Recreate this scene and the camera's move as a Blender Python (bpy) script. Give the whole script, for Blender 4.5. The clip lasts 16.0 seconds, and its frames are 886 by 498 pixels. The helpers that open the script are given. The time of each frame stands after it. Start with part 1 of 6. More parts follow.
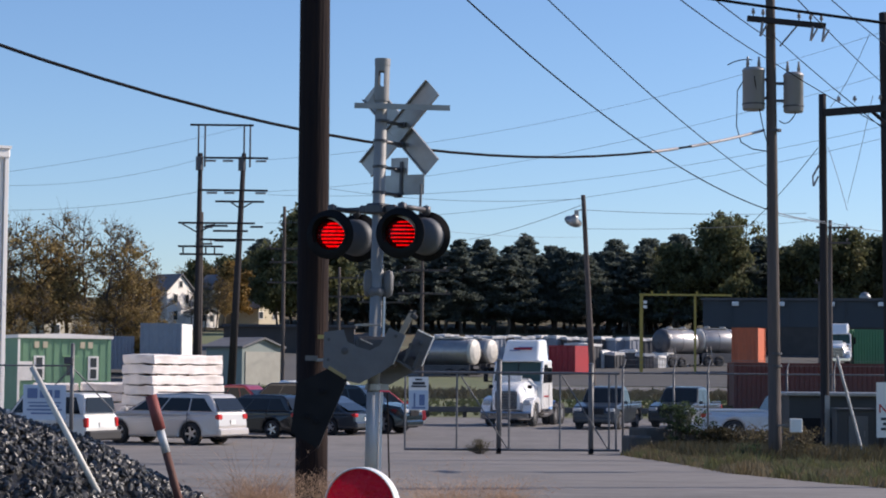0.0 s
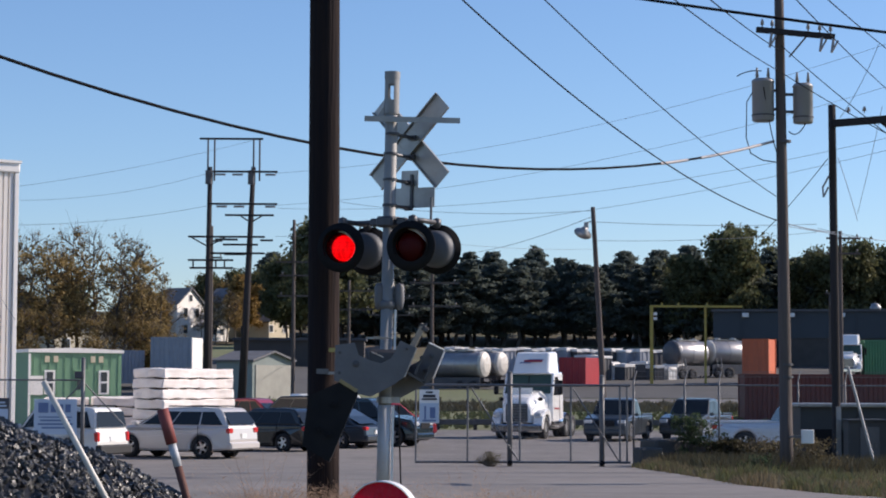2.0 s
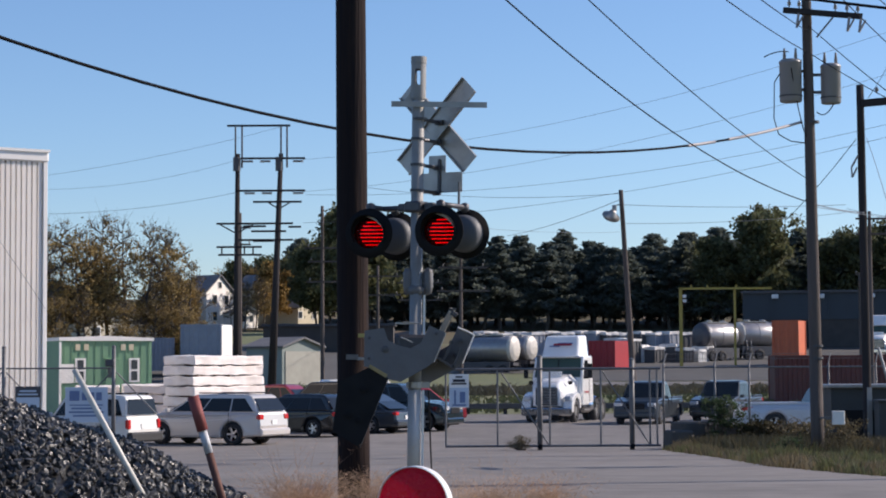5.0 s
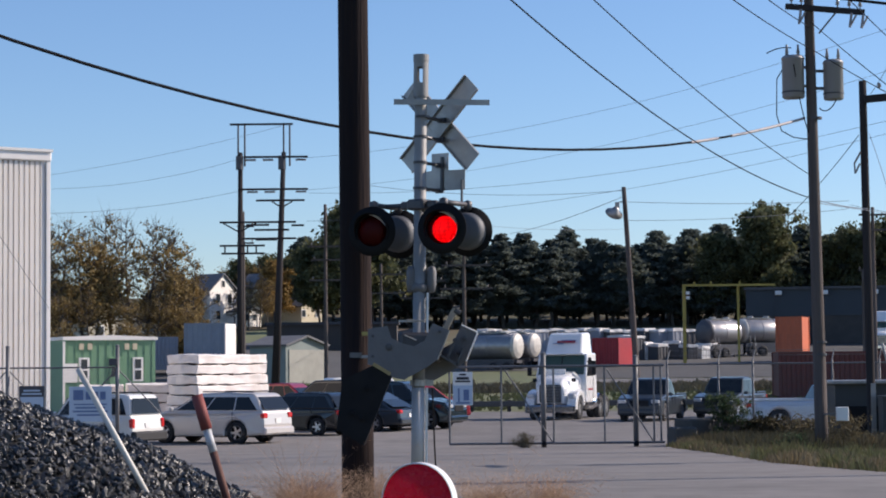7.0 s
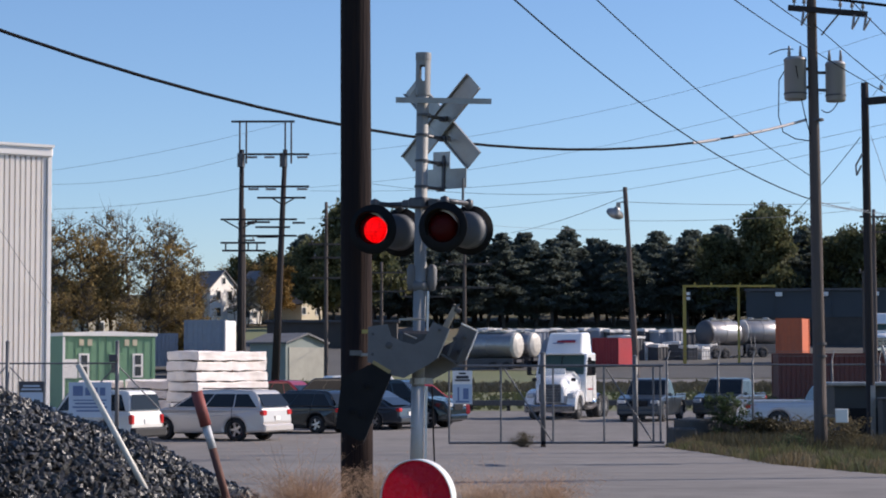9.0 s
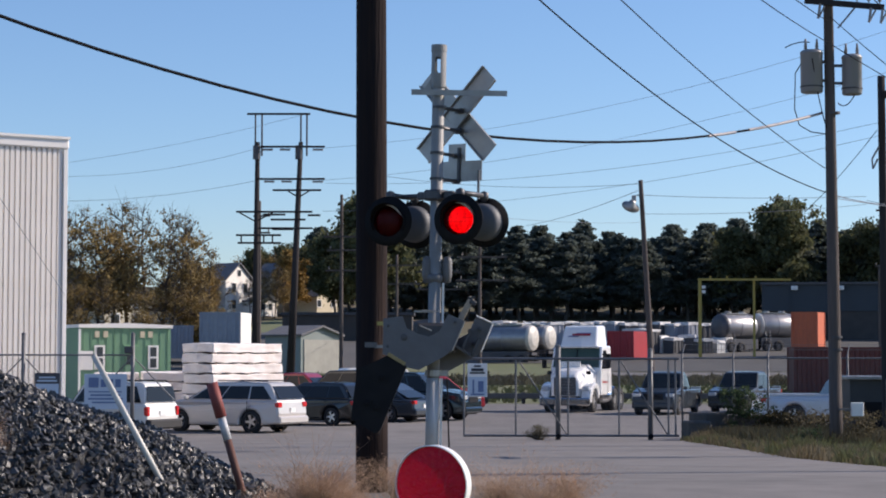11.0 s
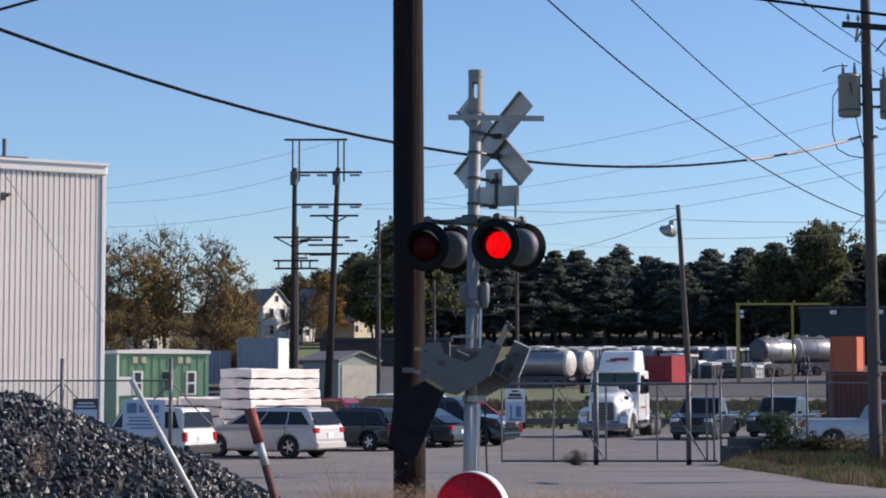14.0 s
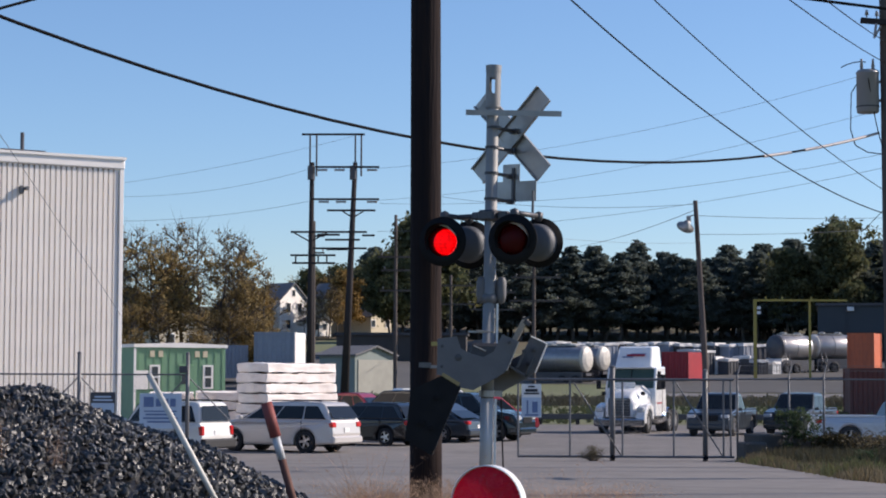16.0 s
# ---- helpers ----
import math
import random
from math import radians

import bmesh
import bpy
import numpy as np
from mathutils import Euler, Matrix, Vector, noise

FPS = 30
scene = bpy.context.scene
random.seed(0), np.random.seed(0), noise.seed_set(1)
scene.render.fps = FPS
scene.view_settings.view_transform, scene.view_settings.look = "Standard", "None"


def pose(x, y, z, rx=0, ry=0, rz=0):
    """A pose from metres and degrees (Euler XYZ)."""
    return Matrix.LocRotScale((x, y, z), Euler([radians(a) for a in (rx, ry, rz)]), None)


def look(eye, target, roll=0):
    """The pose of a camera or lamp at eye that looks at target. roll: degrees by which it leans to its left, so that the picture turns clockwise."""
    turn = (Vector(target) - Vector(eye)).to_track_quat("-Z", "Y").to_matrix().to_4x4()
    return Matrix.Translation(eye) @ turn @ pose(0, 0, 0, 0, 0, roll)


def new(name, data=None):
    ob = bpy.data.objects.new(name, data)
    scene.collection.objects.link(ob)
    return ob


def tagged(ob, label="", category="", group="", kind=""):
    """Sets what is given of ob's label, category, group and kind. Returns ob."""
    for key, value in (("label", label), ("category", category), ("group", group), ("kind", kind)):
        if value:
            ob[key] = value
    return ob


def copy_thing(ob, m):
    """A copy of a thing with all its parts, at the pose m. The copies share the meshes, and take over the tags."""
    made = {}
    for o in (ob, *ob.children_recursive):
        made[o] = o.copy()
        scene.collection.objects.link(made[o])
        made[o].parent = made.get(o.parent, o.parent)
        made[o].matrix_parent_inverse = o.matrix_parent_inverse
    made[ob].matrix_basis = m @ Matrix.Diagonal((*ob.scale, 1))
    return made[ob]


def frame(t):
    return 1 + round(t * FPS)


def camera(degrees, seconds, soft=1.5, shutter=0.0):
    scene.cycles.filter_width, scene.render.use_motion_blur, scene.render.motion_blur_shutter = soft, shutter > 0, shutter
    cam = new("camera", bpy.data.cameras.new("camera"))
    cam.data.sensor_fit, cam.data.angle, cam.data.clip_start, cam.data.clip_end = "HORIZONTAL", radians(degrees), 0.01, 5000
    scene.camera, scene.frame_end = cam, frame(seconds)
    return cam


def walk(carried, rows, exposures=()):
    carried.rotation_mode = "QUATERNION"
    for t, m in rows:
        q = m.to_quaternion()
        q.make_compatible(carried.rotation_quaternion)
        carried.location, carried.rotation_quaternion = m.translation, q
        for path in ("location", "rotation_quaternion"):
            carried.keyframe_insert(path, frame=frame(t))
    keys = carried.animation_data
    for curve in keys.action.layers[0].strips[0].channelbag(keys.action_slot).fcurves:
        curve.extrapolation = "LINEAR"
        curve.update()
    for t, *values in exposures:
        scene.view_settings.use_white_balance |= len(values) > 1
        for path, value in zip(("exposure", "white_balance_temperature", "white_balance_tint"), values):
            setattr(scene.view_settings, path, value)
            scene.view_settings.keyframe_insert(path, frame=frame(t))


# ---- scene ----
EYE = 2.4
ROWS = [
    (0.0, 0.0124, 0.0004, 0.0029, 93.526, -0.477, -1.235),
    (0.5, 0.0019, 0.0005, 0.0049, 93.589, -0.660, -1.278),
    (1.0, 0.0019, -0.0021, 0.0044, 93.681, -0.664, -1.128),
    (1.5, 0.0017, 0.0001, 0.0035, 93.959, -0.383, -1.022),
    (2.0, 0.0012, 0.0003, 0.0032, 93.886, -0.225, -0.943),
    (2.5, 0.0005, 0.0020, 0.0032, 93.540, -0.121, -0.822),
    (3.0, 0.0012, -0.0000, 0.0023, 93.191, 0.117, -0.690),
    (3.5, 0.0013, 0.0001, 0.0031, 93.140, 0.363, -0.528),
    (4.0, 0.0005, -0.0023, 0.0037, 93.378, 0.259, -0.392),
    (4.5, 0.0005, 0.0002, 0.0037, 93.447, 0.226, -0.193),
    (7.0, 0.0002, -0.0006, 0.0022, 93.386, 0.562, 0.006),
    (7.5, 0.0007, 0.0006, 0.0013, 93.259, 0.532, -0.079),
    (8.0, 0.0005, -0.0002, 0.0004, 93.191, 0.411, 0.049),
    (8.5, 0.0006, 0.0010, 0.0005, 93.382, 0.264, 0.005),
    (9.0, 0.0000, 0.0000, 0.0000, 93.350, 0.100, 0.000),
    (9.5, -0.0000, -0.0001, -0.0008, 93.127, 0.110, 0.120),
    (12.0, -0.0005, 0.0020, -0.0102, 93.217, -0.057, 0.612),
    (12.5, -0.0012, 0.0014, -0.0094, 93.641, 0.109, 0.762),
    (13.0, -0.0010, -0.0017, -0.0067, 93.849, 0.237, 1.084),
    (13.5, -0.0011, -0.0008, -0.0091, 93.736, 0.081, 1.288),
    (14.0, -0.0013, 0.0023, -0.0067, 93.866, 0.026, 1.503),
    (14.5, -0.0014, -0.0005, -0.0063, 94.178, 0.117, 1.769),
    (15.0, -0.0012, -0.0003, -0.0067, 94.243, 0.212, 2.138),
    (15.5, -0.0016, 0.0007, -0.0059, 94.071, 0.132, 2.377),
    (16.0, -0.0018, -0.0007, -0.0080, 93.724, -0.206, 1.975),
]
cam = camera(25.0, 16.0, soft=1.9)
walk(cam, [(t, pose(x, y, EYE + z, rx, ry, rz)) for t, x, y, z, rx, ry, rz in ROWS], exposures=[(0.0, 0.33, 6100, 16), (16.0, 0.33, 6100, 16)])

# ---- world and sun ----
SUN_AZ, SUN_EL = radians(75), radians(30)
world = bpy.data.worlds.new("sky")
scene.world = world
world.use_nodes = True
wn = world.node_tree.nodes
sky = wn.new("ShaderNodeTexSky")
sky.sky_type = "NISHITA"
sky.sun_disc = False
sky.sun_elevation, sky.sun_rotation = SUN_EL, SUN_AZ
sky.air_density, sky.dust_density, sky.ozone_density = 1.0, 0.2, 5.0
world.node_tree.links.new(sky.outputs[0], wn["Background"].inputs[0])
wn["Background"].inputs[1].default_value = 0.107
sun = new("sun", bpy.data.lights.new("sun", "SUN"))
sun.data.energy, sun.data.angle, sun.data.color = 5.0, radians(0.5), (1.0, 0.86, 0.68)
to_sun = Vector((math.sin(SUN_AZ) * math.cos(SUN_EL), math.cos(SUN_AZ) * math.cos(SUN_EL), math.sin(SUN_EL)))
sun.matrix_world = look((60, 40, 80), Vector((60, 40, 80)) - to_sun)


# ---- materials ----
def mat(name, col, rough=0.6, metal=0.0, col2=None, scale=8.0, amount=0.5, bump=0.15, fine=60.0, island=0.0, obj=0.0, stretch=(1, 1, 1), emit=0.0, trans=0.0, spec=0.5):
    """Base colour mixed over two scales of noise, with fine relief."""
    m = bpy.data.materials.new(name)
    m.use_nodes = True
    n, l = m.node_tree.nodes, m.node_tree.links
    b = n["Principled BSDF"]
    b.inputs["Roughness"].default_value, b.inputs["Metallic"].default_value = rough, metal
    b.inputs["Specular IOR Level"].default_value = spec
    co = n.new("ShaderNodeTexCoord")
    mp = n.new("ShaderNodeMapping")
    mp.inputs["Scale"].default_value = stretch
    l.new(co.outputs["Object"], mp.inputs["Vector"])
    col2 = col2 or tuple(c * 0.65 for c in col)
    big, small = n.new("ShaderNodeTexNoise"), n.new("ShaderNodeTexNoise")
    for t, s, d in ((big, scale * 0.15, 4), (small, scale, 6)):
        t.inputs["Scale"].default_value, t.inputs["Detail"].default_value = s, d
        l.new(mp.outputs[0], t.inputs["Vector"])
    add = n.new("ShaderNodeMath")
    add.operation = "MULTIPLY"
    l.new(big.outputs[0], add.inputs[0]), l.new(small.outputs[0], add.inputs[1])
    ramp = n.new("ShaderNodeMapRange")
    ramp.inputs["From Min"].default_value, ramp.inputs["From Max"].default_value = 0.12, 0.42
    ramp.inputs["To Max"].default_value = amount
    l.new(add.outputs[0], ramp.inputs["Value"])
    mix = n.new("ShaderNodeMix")
    mix.data_type = "RGBA"
    mix.inputs["A"].default_value, mix.inputs["B"].default_value = (*col, 1), (*col2, 1)
    l.new(ramp.outputs[0], mix.inputs["Factor"])
    out = mix.outputs["Result"]
    if island or obj:
        hsv = n.new("ShaderNodeHueSaturation")
        rnd = n.new("ShaderNodeNewGeometry").outputs["Random Per Island"] if island else n.new("ShaderNodeObjectInfo").outputs["Random"]
        r = n.new("ShaderNodeMapRange")
        r.inputs["To Min"].default_value, r.inputs["To Max"].default_value = 1 - (island or obj), 1 + (island or obj)
        l.new(rnd, r.inputs["Value"]), l.new(r.outputs[0], hsv.inputs["Value"]), l.new(out, hsv.inputs["Color"])
        out = hsv.outputs[0]
    l.new(out, b.inputs["Base Color"])
    if bump:
        f = n.new("ShaderNodeTexNoise")
        f.inputs["Scale"].default_value, f.inputs["Detail"].default_value = fine, 5
        l.new(mp.outputs[0], f.inputs["Vector"])
        bp = n.new("ShaderNodeBump")
        bp.inputs["Strength"].default_value, bp.inputs["Distance"].default_value = bump, 0.02
        l.new(f.outputs[0], bp.inputs["Height"]), l.new(bp.outputs[0], b.inputs["Normal"])
    if emit:
        l.new(out, b.inputs["Emission Color"])
        b.inputs["Emission Strength"].default_value = emit
    if trans:
        tr, ms = n.new("ShaderNodeBsdfTranslucent"), n.new("ShaderNodeMixShader")
        ms.inputs[0].default_value = trans
        l.new(out, tr.inputs["Color"])
        l.new(b.outputs[0], ms.inputs[1]), l.new(tr.outputs[0], ms.inputs[2])
        l.new(ms.outputs[0], n["Material Output"].inputs["Surface"])
    return m


def glass_mat(name, col, rough=0.03):
    """Dark tinted pane over a dim interior."""
    m = mat(name, col, rough, 0.0, amount=0.3, bump=0)
    m.node_tree.nodes["Principled BSDF"].inputs["Specular IOR Level"].default_value = 0.25
    return m


ASPHALT = mat("asphalt", (0.215, 0.2, 0.192), 0.9, spec=0.25, col2=(0.13, 0.122, 0.117), scale=1.6, amount=0.9, bump=0.3, fine=25)
FIELD = mat("mown_grass", (0.105, 0.132, 0.052), 0.95, col2=(0.17, 0.15, 0.08), scale=0.5, amount=0.7, bump=0.5, fine=9)
CREOSOTE = mat("creosoted_wood", (0.014, 0.0125, 0.0155), 0.9, col2=(0.034, 0.022, 0.018), spec=0.1, scale=9, amount=1.0, bump=0.7, fine=14, stretch=(3, 3, 0.15))
POLEWOOD = mat("weathered_pole_wood", (0.115, 0.098, 0.092), 0.85, col2=(0.07, 0.058, 0.054), spec=0.15, scale=8, amount=0.9, bump=0.6, fine=14, stretch=(3, 3, 0.15))
DARKPOLE = mat("dark_pole_wood", (0.046, 0.041, 0.042), 0.85, spec=0.1, scale=8, amount=0.8, bump=0.5, fine=14, stretch=(3, 3, 0.15))
ALU = mat("weathered_aluminium", (0.38, 0.37, 0.36), 0.42, 0.65, col2=(0.22, 0.215, 0.21), scale=6, amount=0.8, bump=0.1, fine=40)
SILVERPAINT = mat("silver_mast_paint", (0.27, 0.27, 0.272), 0.6, 0.1, col2=(0.19, 0.187, 0.185), scale=5, amount=0.8, bump=0.12, fine=30)
GREYPAINT = mat("grey_mechanism_paint", (0.135, 0.137, 0.15), 0.6, 0.0, col2=(0.08, 0.08, 0.088), scale=5, amount=0.8, bump=0.12, fine=30)
BLACK = mat("matt_black_paint", (0.0095, 0.0095, 0.0115), 0.75, spec=0.15, col2=(0.015, 0.015, 0.017), scale=6, amount=0.7, bump=0.1)
STEEL = mat("galvanised_steel", (0.17, 0.172, 0.178), 0.55, 0.3, col2=(0.1, 0.1, 0.104), scale=8, amount=0.8, bump=0.1)
DARKSTEEL = mat("dark_steel", (0.09, 0.09, 0.1), 0.5, 0.5, scale=8, amount=0.8, bump=0.1)
WIRE = mat("black_cable", (0.013, 0.013, 0.015), 0.9, bump=0, spec=0.05)
WIREGREY = mat("grey_conductor", (0.18, 0.19, 0.22), 0.5, 0.4, bump=0)
WHITEPAINT = mat("white_paint", (0.78, 0.78, 0.77), 0.35, col2=(0.6, 0.59, 0.57), scale=3, amount=0.5, bump=0.05)
RUBBER = mat("tyre_rubber", (0.026, 0.026, 0.028), 0.85, scale=20, bump=0.3)
ALLOY = mat("alloy_wheel", (0.55, 0.55, 0.57), 0.3, 0.8, bump=0)
CHROME = mat("chrome", (0.75, 0.75, 0.77), 0.12, 1.0, bump=0)
GLASS = glass_mat("tinted_car_glass", (0.015, 0.018, 0.022))
WINDOW = glass_mat("window_pane", (0.05, 0.06, 0.07))
TAILRED = mat("tail_lamp_red", (0.55, 0.02, 0.02), 0.2, bump=0)
HEADLAMP = mat("headlamp_clear", (0.7, 0.72, 0.75), 0.1, 0.3, bump=0)
PLASTIC = mat("black_plastic_trim", (0.02, 0.02, 0.022), 0.55, bump=0.1)


# ---- mesh helpers ----
def box(bm, c, s, m=None, bevel=0.0):
    """A box of size s about c, turned by m about its centre."""
    r = bmesh.ops.create_cube(bm, size=1)["verts"]
    bmesh.ops.scale(bm, vec=s, verts=r)
    if bevel:
        es = list({e for v in r for e in v.link_edges})
        r = [g for g in bmesh.ops.bevel(bm, geom=es, offset=bevel, segments=1, affect="EDGES", profile=0.5)["verts"]]
    if m is not None:
        bmesh.ops.transform(bm, matrix=m, verts=r)
    bmesh.ops.translate(bm, vec=c, verts=r)
    return r


def tube(bm, p0, p1, r0, r1=None, seg=12, caps=True):
    """A tapered round bar from p0 to p1."""
    p0, p1 = Vector(p0), Vector(p1)
    d = p1 - p0
    q = d.to_track_quat("Z", "Y").to_matrix().to_4x4()
    m = Matrix.Translation((p0 + p1) / 2) @ q
    return bmesh.ops.create_cone(bm, cap_ends=caps, segments=seg, radius1=r0, radius2=r0 if r1 is None else r1, depth=d.length, matrix=m)["verts"]


def prism(bm, pts, depth, m=None):
    """A flat outline pts (x, z) pushed along y from -depth/2 to depth/2."""
    a = [bm.verts.new((x, -depth / 2, z)) for x, z in pts]
    b = [bm.verts.new((x, depth / 2, z)) for x, z in pts]
    n = len(pts)
    bm.faces.new(a), bm.faces.new(b[::-1])
    for i in range(n):
        bm.faces.new((a[i], b[i], b[(i + 1) % n], a[(i + 1) % n]))
    if m is not None:
        bmesh.ops.transform(bm, matrix=m, verts=a + b)
    bmesh.ops.recalc_face_normals(bm, faces=list({f for v in a + b for f in v.link_faces}))
    return a + b


def lathe(bm, prof, m=None, seg=24, caps=True):
    """Turn the profile (radius, along z) about z."""
    rings = [[bm.verts.new((r * math.cos(2 * math.pi * i / seg), r * math.sin(2 * math.pi * i / seg), z)) for i in range(seg)] for r, z in prof]
    for a, b in zip(rings, rings[1:]):
        for i in range(seg):
            bm.faces.new((a[i], a[(i + 1) % seg], b[(i + 1) % seg], b[i]))
    vs = [v for r in rings for v in r]
    for ring, r in ((rings[0], prof[0][0]), (rings[-1], prof[-1][0])):
        if caps and r > 1e-4:
            bm.faces.new(ring)
    bmesh.ops.remove_doubles(bm, verts=vs, dist=1e-5)
    vs = [v for v in vs if v.is_valid]
    bmesh.ops.recalc_face_normals(bm, faces=list({f for v in vs for f in v.link_faces}))
    if m is not None:
        bmesh.ops.transform(bm, matrix=m, verts=vs)
    return vs


def part(name, bm, material, parent=None, label="", smooth=False, m=None):
    """Link a bmesh as one mesh object under a thing or a part."""
    me = bpy.data.meshes.new(name)
    bm.to_mesh(me)
    bm.free()
    return mesh_part(name, me, material, parent, label, smooth, m)


def mesh_part(name, me, material, parent=None, label="", smooth=False, m=None):
    if material and not me.materials:
        me.materials.append(material)
    if smooth:
        me.shade_smooth()
    ob = new(name, me)
    ob.parent = parent
    if m is not None:
        ob.matrix_basis = m
    if label:
        ob["label"] = label
    return ob


def thing(name, m, label, category, group="", kind=""):
    ob = new(name)
    ob.empty_display_size = 0.2
    ob.matrix_basis = m
    return tagged(ob, label, category, group, kind)


def one(name, material, parent, fn, *a, label="", smooth=False, m=None, **k):
    """A part out of a single shape."""
    bm = bmesh.new()
    fn(bm, *a, **k)
    return part(name, bm, material, parent, label, smooth, m)


def solo(name, bm, material, m, label, category, group="", kind="", smooth=False):
    return tagged(part(name, bm, material, None, "", smooth, m), label, category, group, kind)


# ---- ground ----
PROFILE = [(-60, 0.8), (8, 0.85), (22, 1.0), (59, 0.0), (107, 0.0), (120, 0.5), (135, 1.1), (150, 1.5), (165, 2.3), (180, 3.0), (200, 3.9), (215, 4.6), (290, 8.1), (305, 9.2), (345, 14), (420, 17), (900, 24), (4000, 24)]


def height(x, y):
    z = float(np.interp(y, [p[0] for p in PROFILE], [p[1] for p in PROFILE]))
    if y > 150 and x < 0:
        z += min(1.0, (y - 150) / 80) * min(1.0, -x / 20) * 0.8
    return z


def sheet(name, xs, ys, lift, material, keep=lambda x, y: True, rough=0.0):
    """A sheet that follows the ground over the grid xs, ys."""
    vs, fs = [], []
    for y in ys:
        for x in xs:
            vs.append((x, y, height(x, y) + lift + rough * noise.noise((x * 0.7, y * 0.7, 0))))
    w = len(xs)
    for j in range(len(ys) - 1):
        for i in range(w - 1):
            if keep((xs[i] + xs[i + 1]) / 2, (ys[j] + ys[j + 1]) / 2):
                fs.append((j * w + i, j * w + i + 1, (j + 1) * w + i + 1, (j + 1) * w + i))
    me = bpy.data.meshes.new(name)
    me.from_pydata(vs, [], fs)
    return mesh_part(name, me, material, None, "", True)


def steps(*spans):
    """Joined ranges (start, end, step)."""
    out = []
    for a, b, s in spans:
        out += list(np.arange(a, b, s))
    return [float(v) for v in out] + [float(spans[-1][1])]


tagged(sheet("ground", steps((-3000, -200, 400), (-200, 200, 4), (200, 3000, 400)), steps((-200, -60, 40), (-60, 300, 3), (300, 4000, 200)), -0.02, FIELD), "rough grass and soil with mown stretches beyond the lot", "ground", kind="structure")


def edge_x(y):
    """The right-hand edge of the paved lane before the gate."""
    return float(np.interp(y, [10, 30, 36, 42, 50, 57, 59.5], [9.0, 6.3, 5.9, 6.2, 6.35, 6.45, 6.6]))


def paved(name, y0, y1, x0, right, label):
    vs, fs = [], []
    ys = steps((y0, y1, 0.5))
    for y in ys:
        r = right(y) + 0.12 * noise.noise((0, y * 0.9, 3))
        xsn = [x0 + (r - x0) * i / 24 for i in range(25)]
        for x in xsn:
            vs.append((x, y, height(x, y) + 0.015))
    for j in range(len(ys) - 1):
        for i in range(24):
            fs.append((j * 25 + i, j * 25 + i + 1, (j + 1) * 25 + i + 1, (j + 1) * 25 + i))
    me = bpy.data.meshes.new(name)
    me.from_pydata(vs, [], fs)
    return tagged(mesh_part(name, me, ASPHALT, None, "", True), label, "road", kind="structure")


paved("road", 20, 59.5, -45, edge_x, "grey worn asphalt lane falling to the gate")
paved("pavement", 59.5, 106, -60, lambda y: 30.0, "grey asphalt lot behind the fence")
tagged(sheet("yard", steps((-46, 90, 4)), steps((115, 214, 3)), 0.03, mat("worn_gravel", (0.09, 0.086, 0.08), 0.9, col2=(0.055, 0.052, 0.048), scale=0.8, amount=0.9, bump=0.4, fine=6), lambda x, y: (x > 11 and y > 148) or (x > -6 and y > 160) or (x < -6 and not (137 < y < 146))), "dark worn gravel yard beyond the field", "yard", kind="structure")
tagged(sheet("far_road", steps((10, 120, 5)), [137.0, 141.0, 146.0], 0.03, ASPHALT), "pale grey road crossing behind the field", "road", kind="structure")
tagged(sheet("woodland_floor", steps((-140, 110, 4)), steps((212, 345, 4)), 0.03, mat("leaf_litter", (0.11, 0.075, 0.045), 0.95, col2=(0.075, 0.08, 0.03), scale=0.35, amount=1.0, bump=0.6, fine=3), lambda x, y: not (-26 < x < -11 and y < 262), rough=0.15), "brown leaf litter and thin grass under the pines", "woodland floor", kind="structure")


# ---- poles and their fittings ----
def pole(name, base, top, r0, r1, material, label, seg=16, group=""):
    """A round pole standing at base with its top at top; returns the thing."""
    b = Vector(base)
    o = thing(name, pose(*b), label, "pole", group)
    bm = bmesh.new()
    d = Vector(top) - b
    n = 8
    for i in range(n):
        tube(bm, d * (i / n), d * ((i + 1) / n), r0 + (r1 - r0) * i / n, r0 + (r1 - r0) * (i + 1) / n, seg, caps=i in (0, n - 1))
    bmesh.ops.remove_doubles(bm, verts=bm.verts, dist=1e-4)
    part("shaft", bm, material, o, smooth=True)
    return o


def insulator(parent, p, r=0.05, h=0.16, material=None, down=False):
    bm = bmesh.new()
    s = -1 if down else 1
    lathe(bm, [(0.015, 0), (0.015, 0.05 * s), (r, 0.06 * s), (r * 0.6, 0.09 * s), (r * 0.9, 0.1 * s), (r * 0.5, h * 0.85 * s), (r * 0.6, h * s)], Matrix.Translation(p), 10)
    return part("insulator", bm, material or PORCELAIN, parent, smooth=True)


PORCELAIN = mat("grey_porcelain", (0.3, 0.27, 0.26), 0.25, bump=0)
TRANSFORMER = mat("transformer_grey", (0.24, 0.245, 0.26), 0.45, 0.1, col2=(0.24, 0.23, 0.22), scale=4, amount=0.7, bump=0.05)
YELLOWTAG = mat("faded_yellow", (0.5, 0.4, 0.12), 0.6)

near_pole = pole("utility_pole", (-0.9, 21, 0.9), (-0.94, 21, 10.6), 0.170, 0.150, CREOSOTE, "thick creosote-black wooden pole beside the crossing signal", 28)
one("tag", YELLOWTAG, near_pole, box, (0.1, -0.168, 1.86), (0.09, 0.012, 0.04), label="small faded yellow tag")
one("bracket", ALU, near_pole, box, (0.1, -0.18, 1.62), (0.12, 0.05, 0.03), m=pose(0, 0, 0, 0, 0, 0), label="aluminium cable bracket")

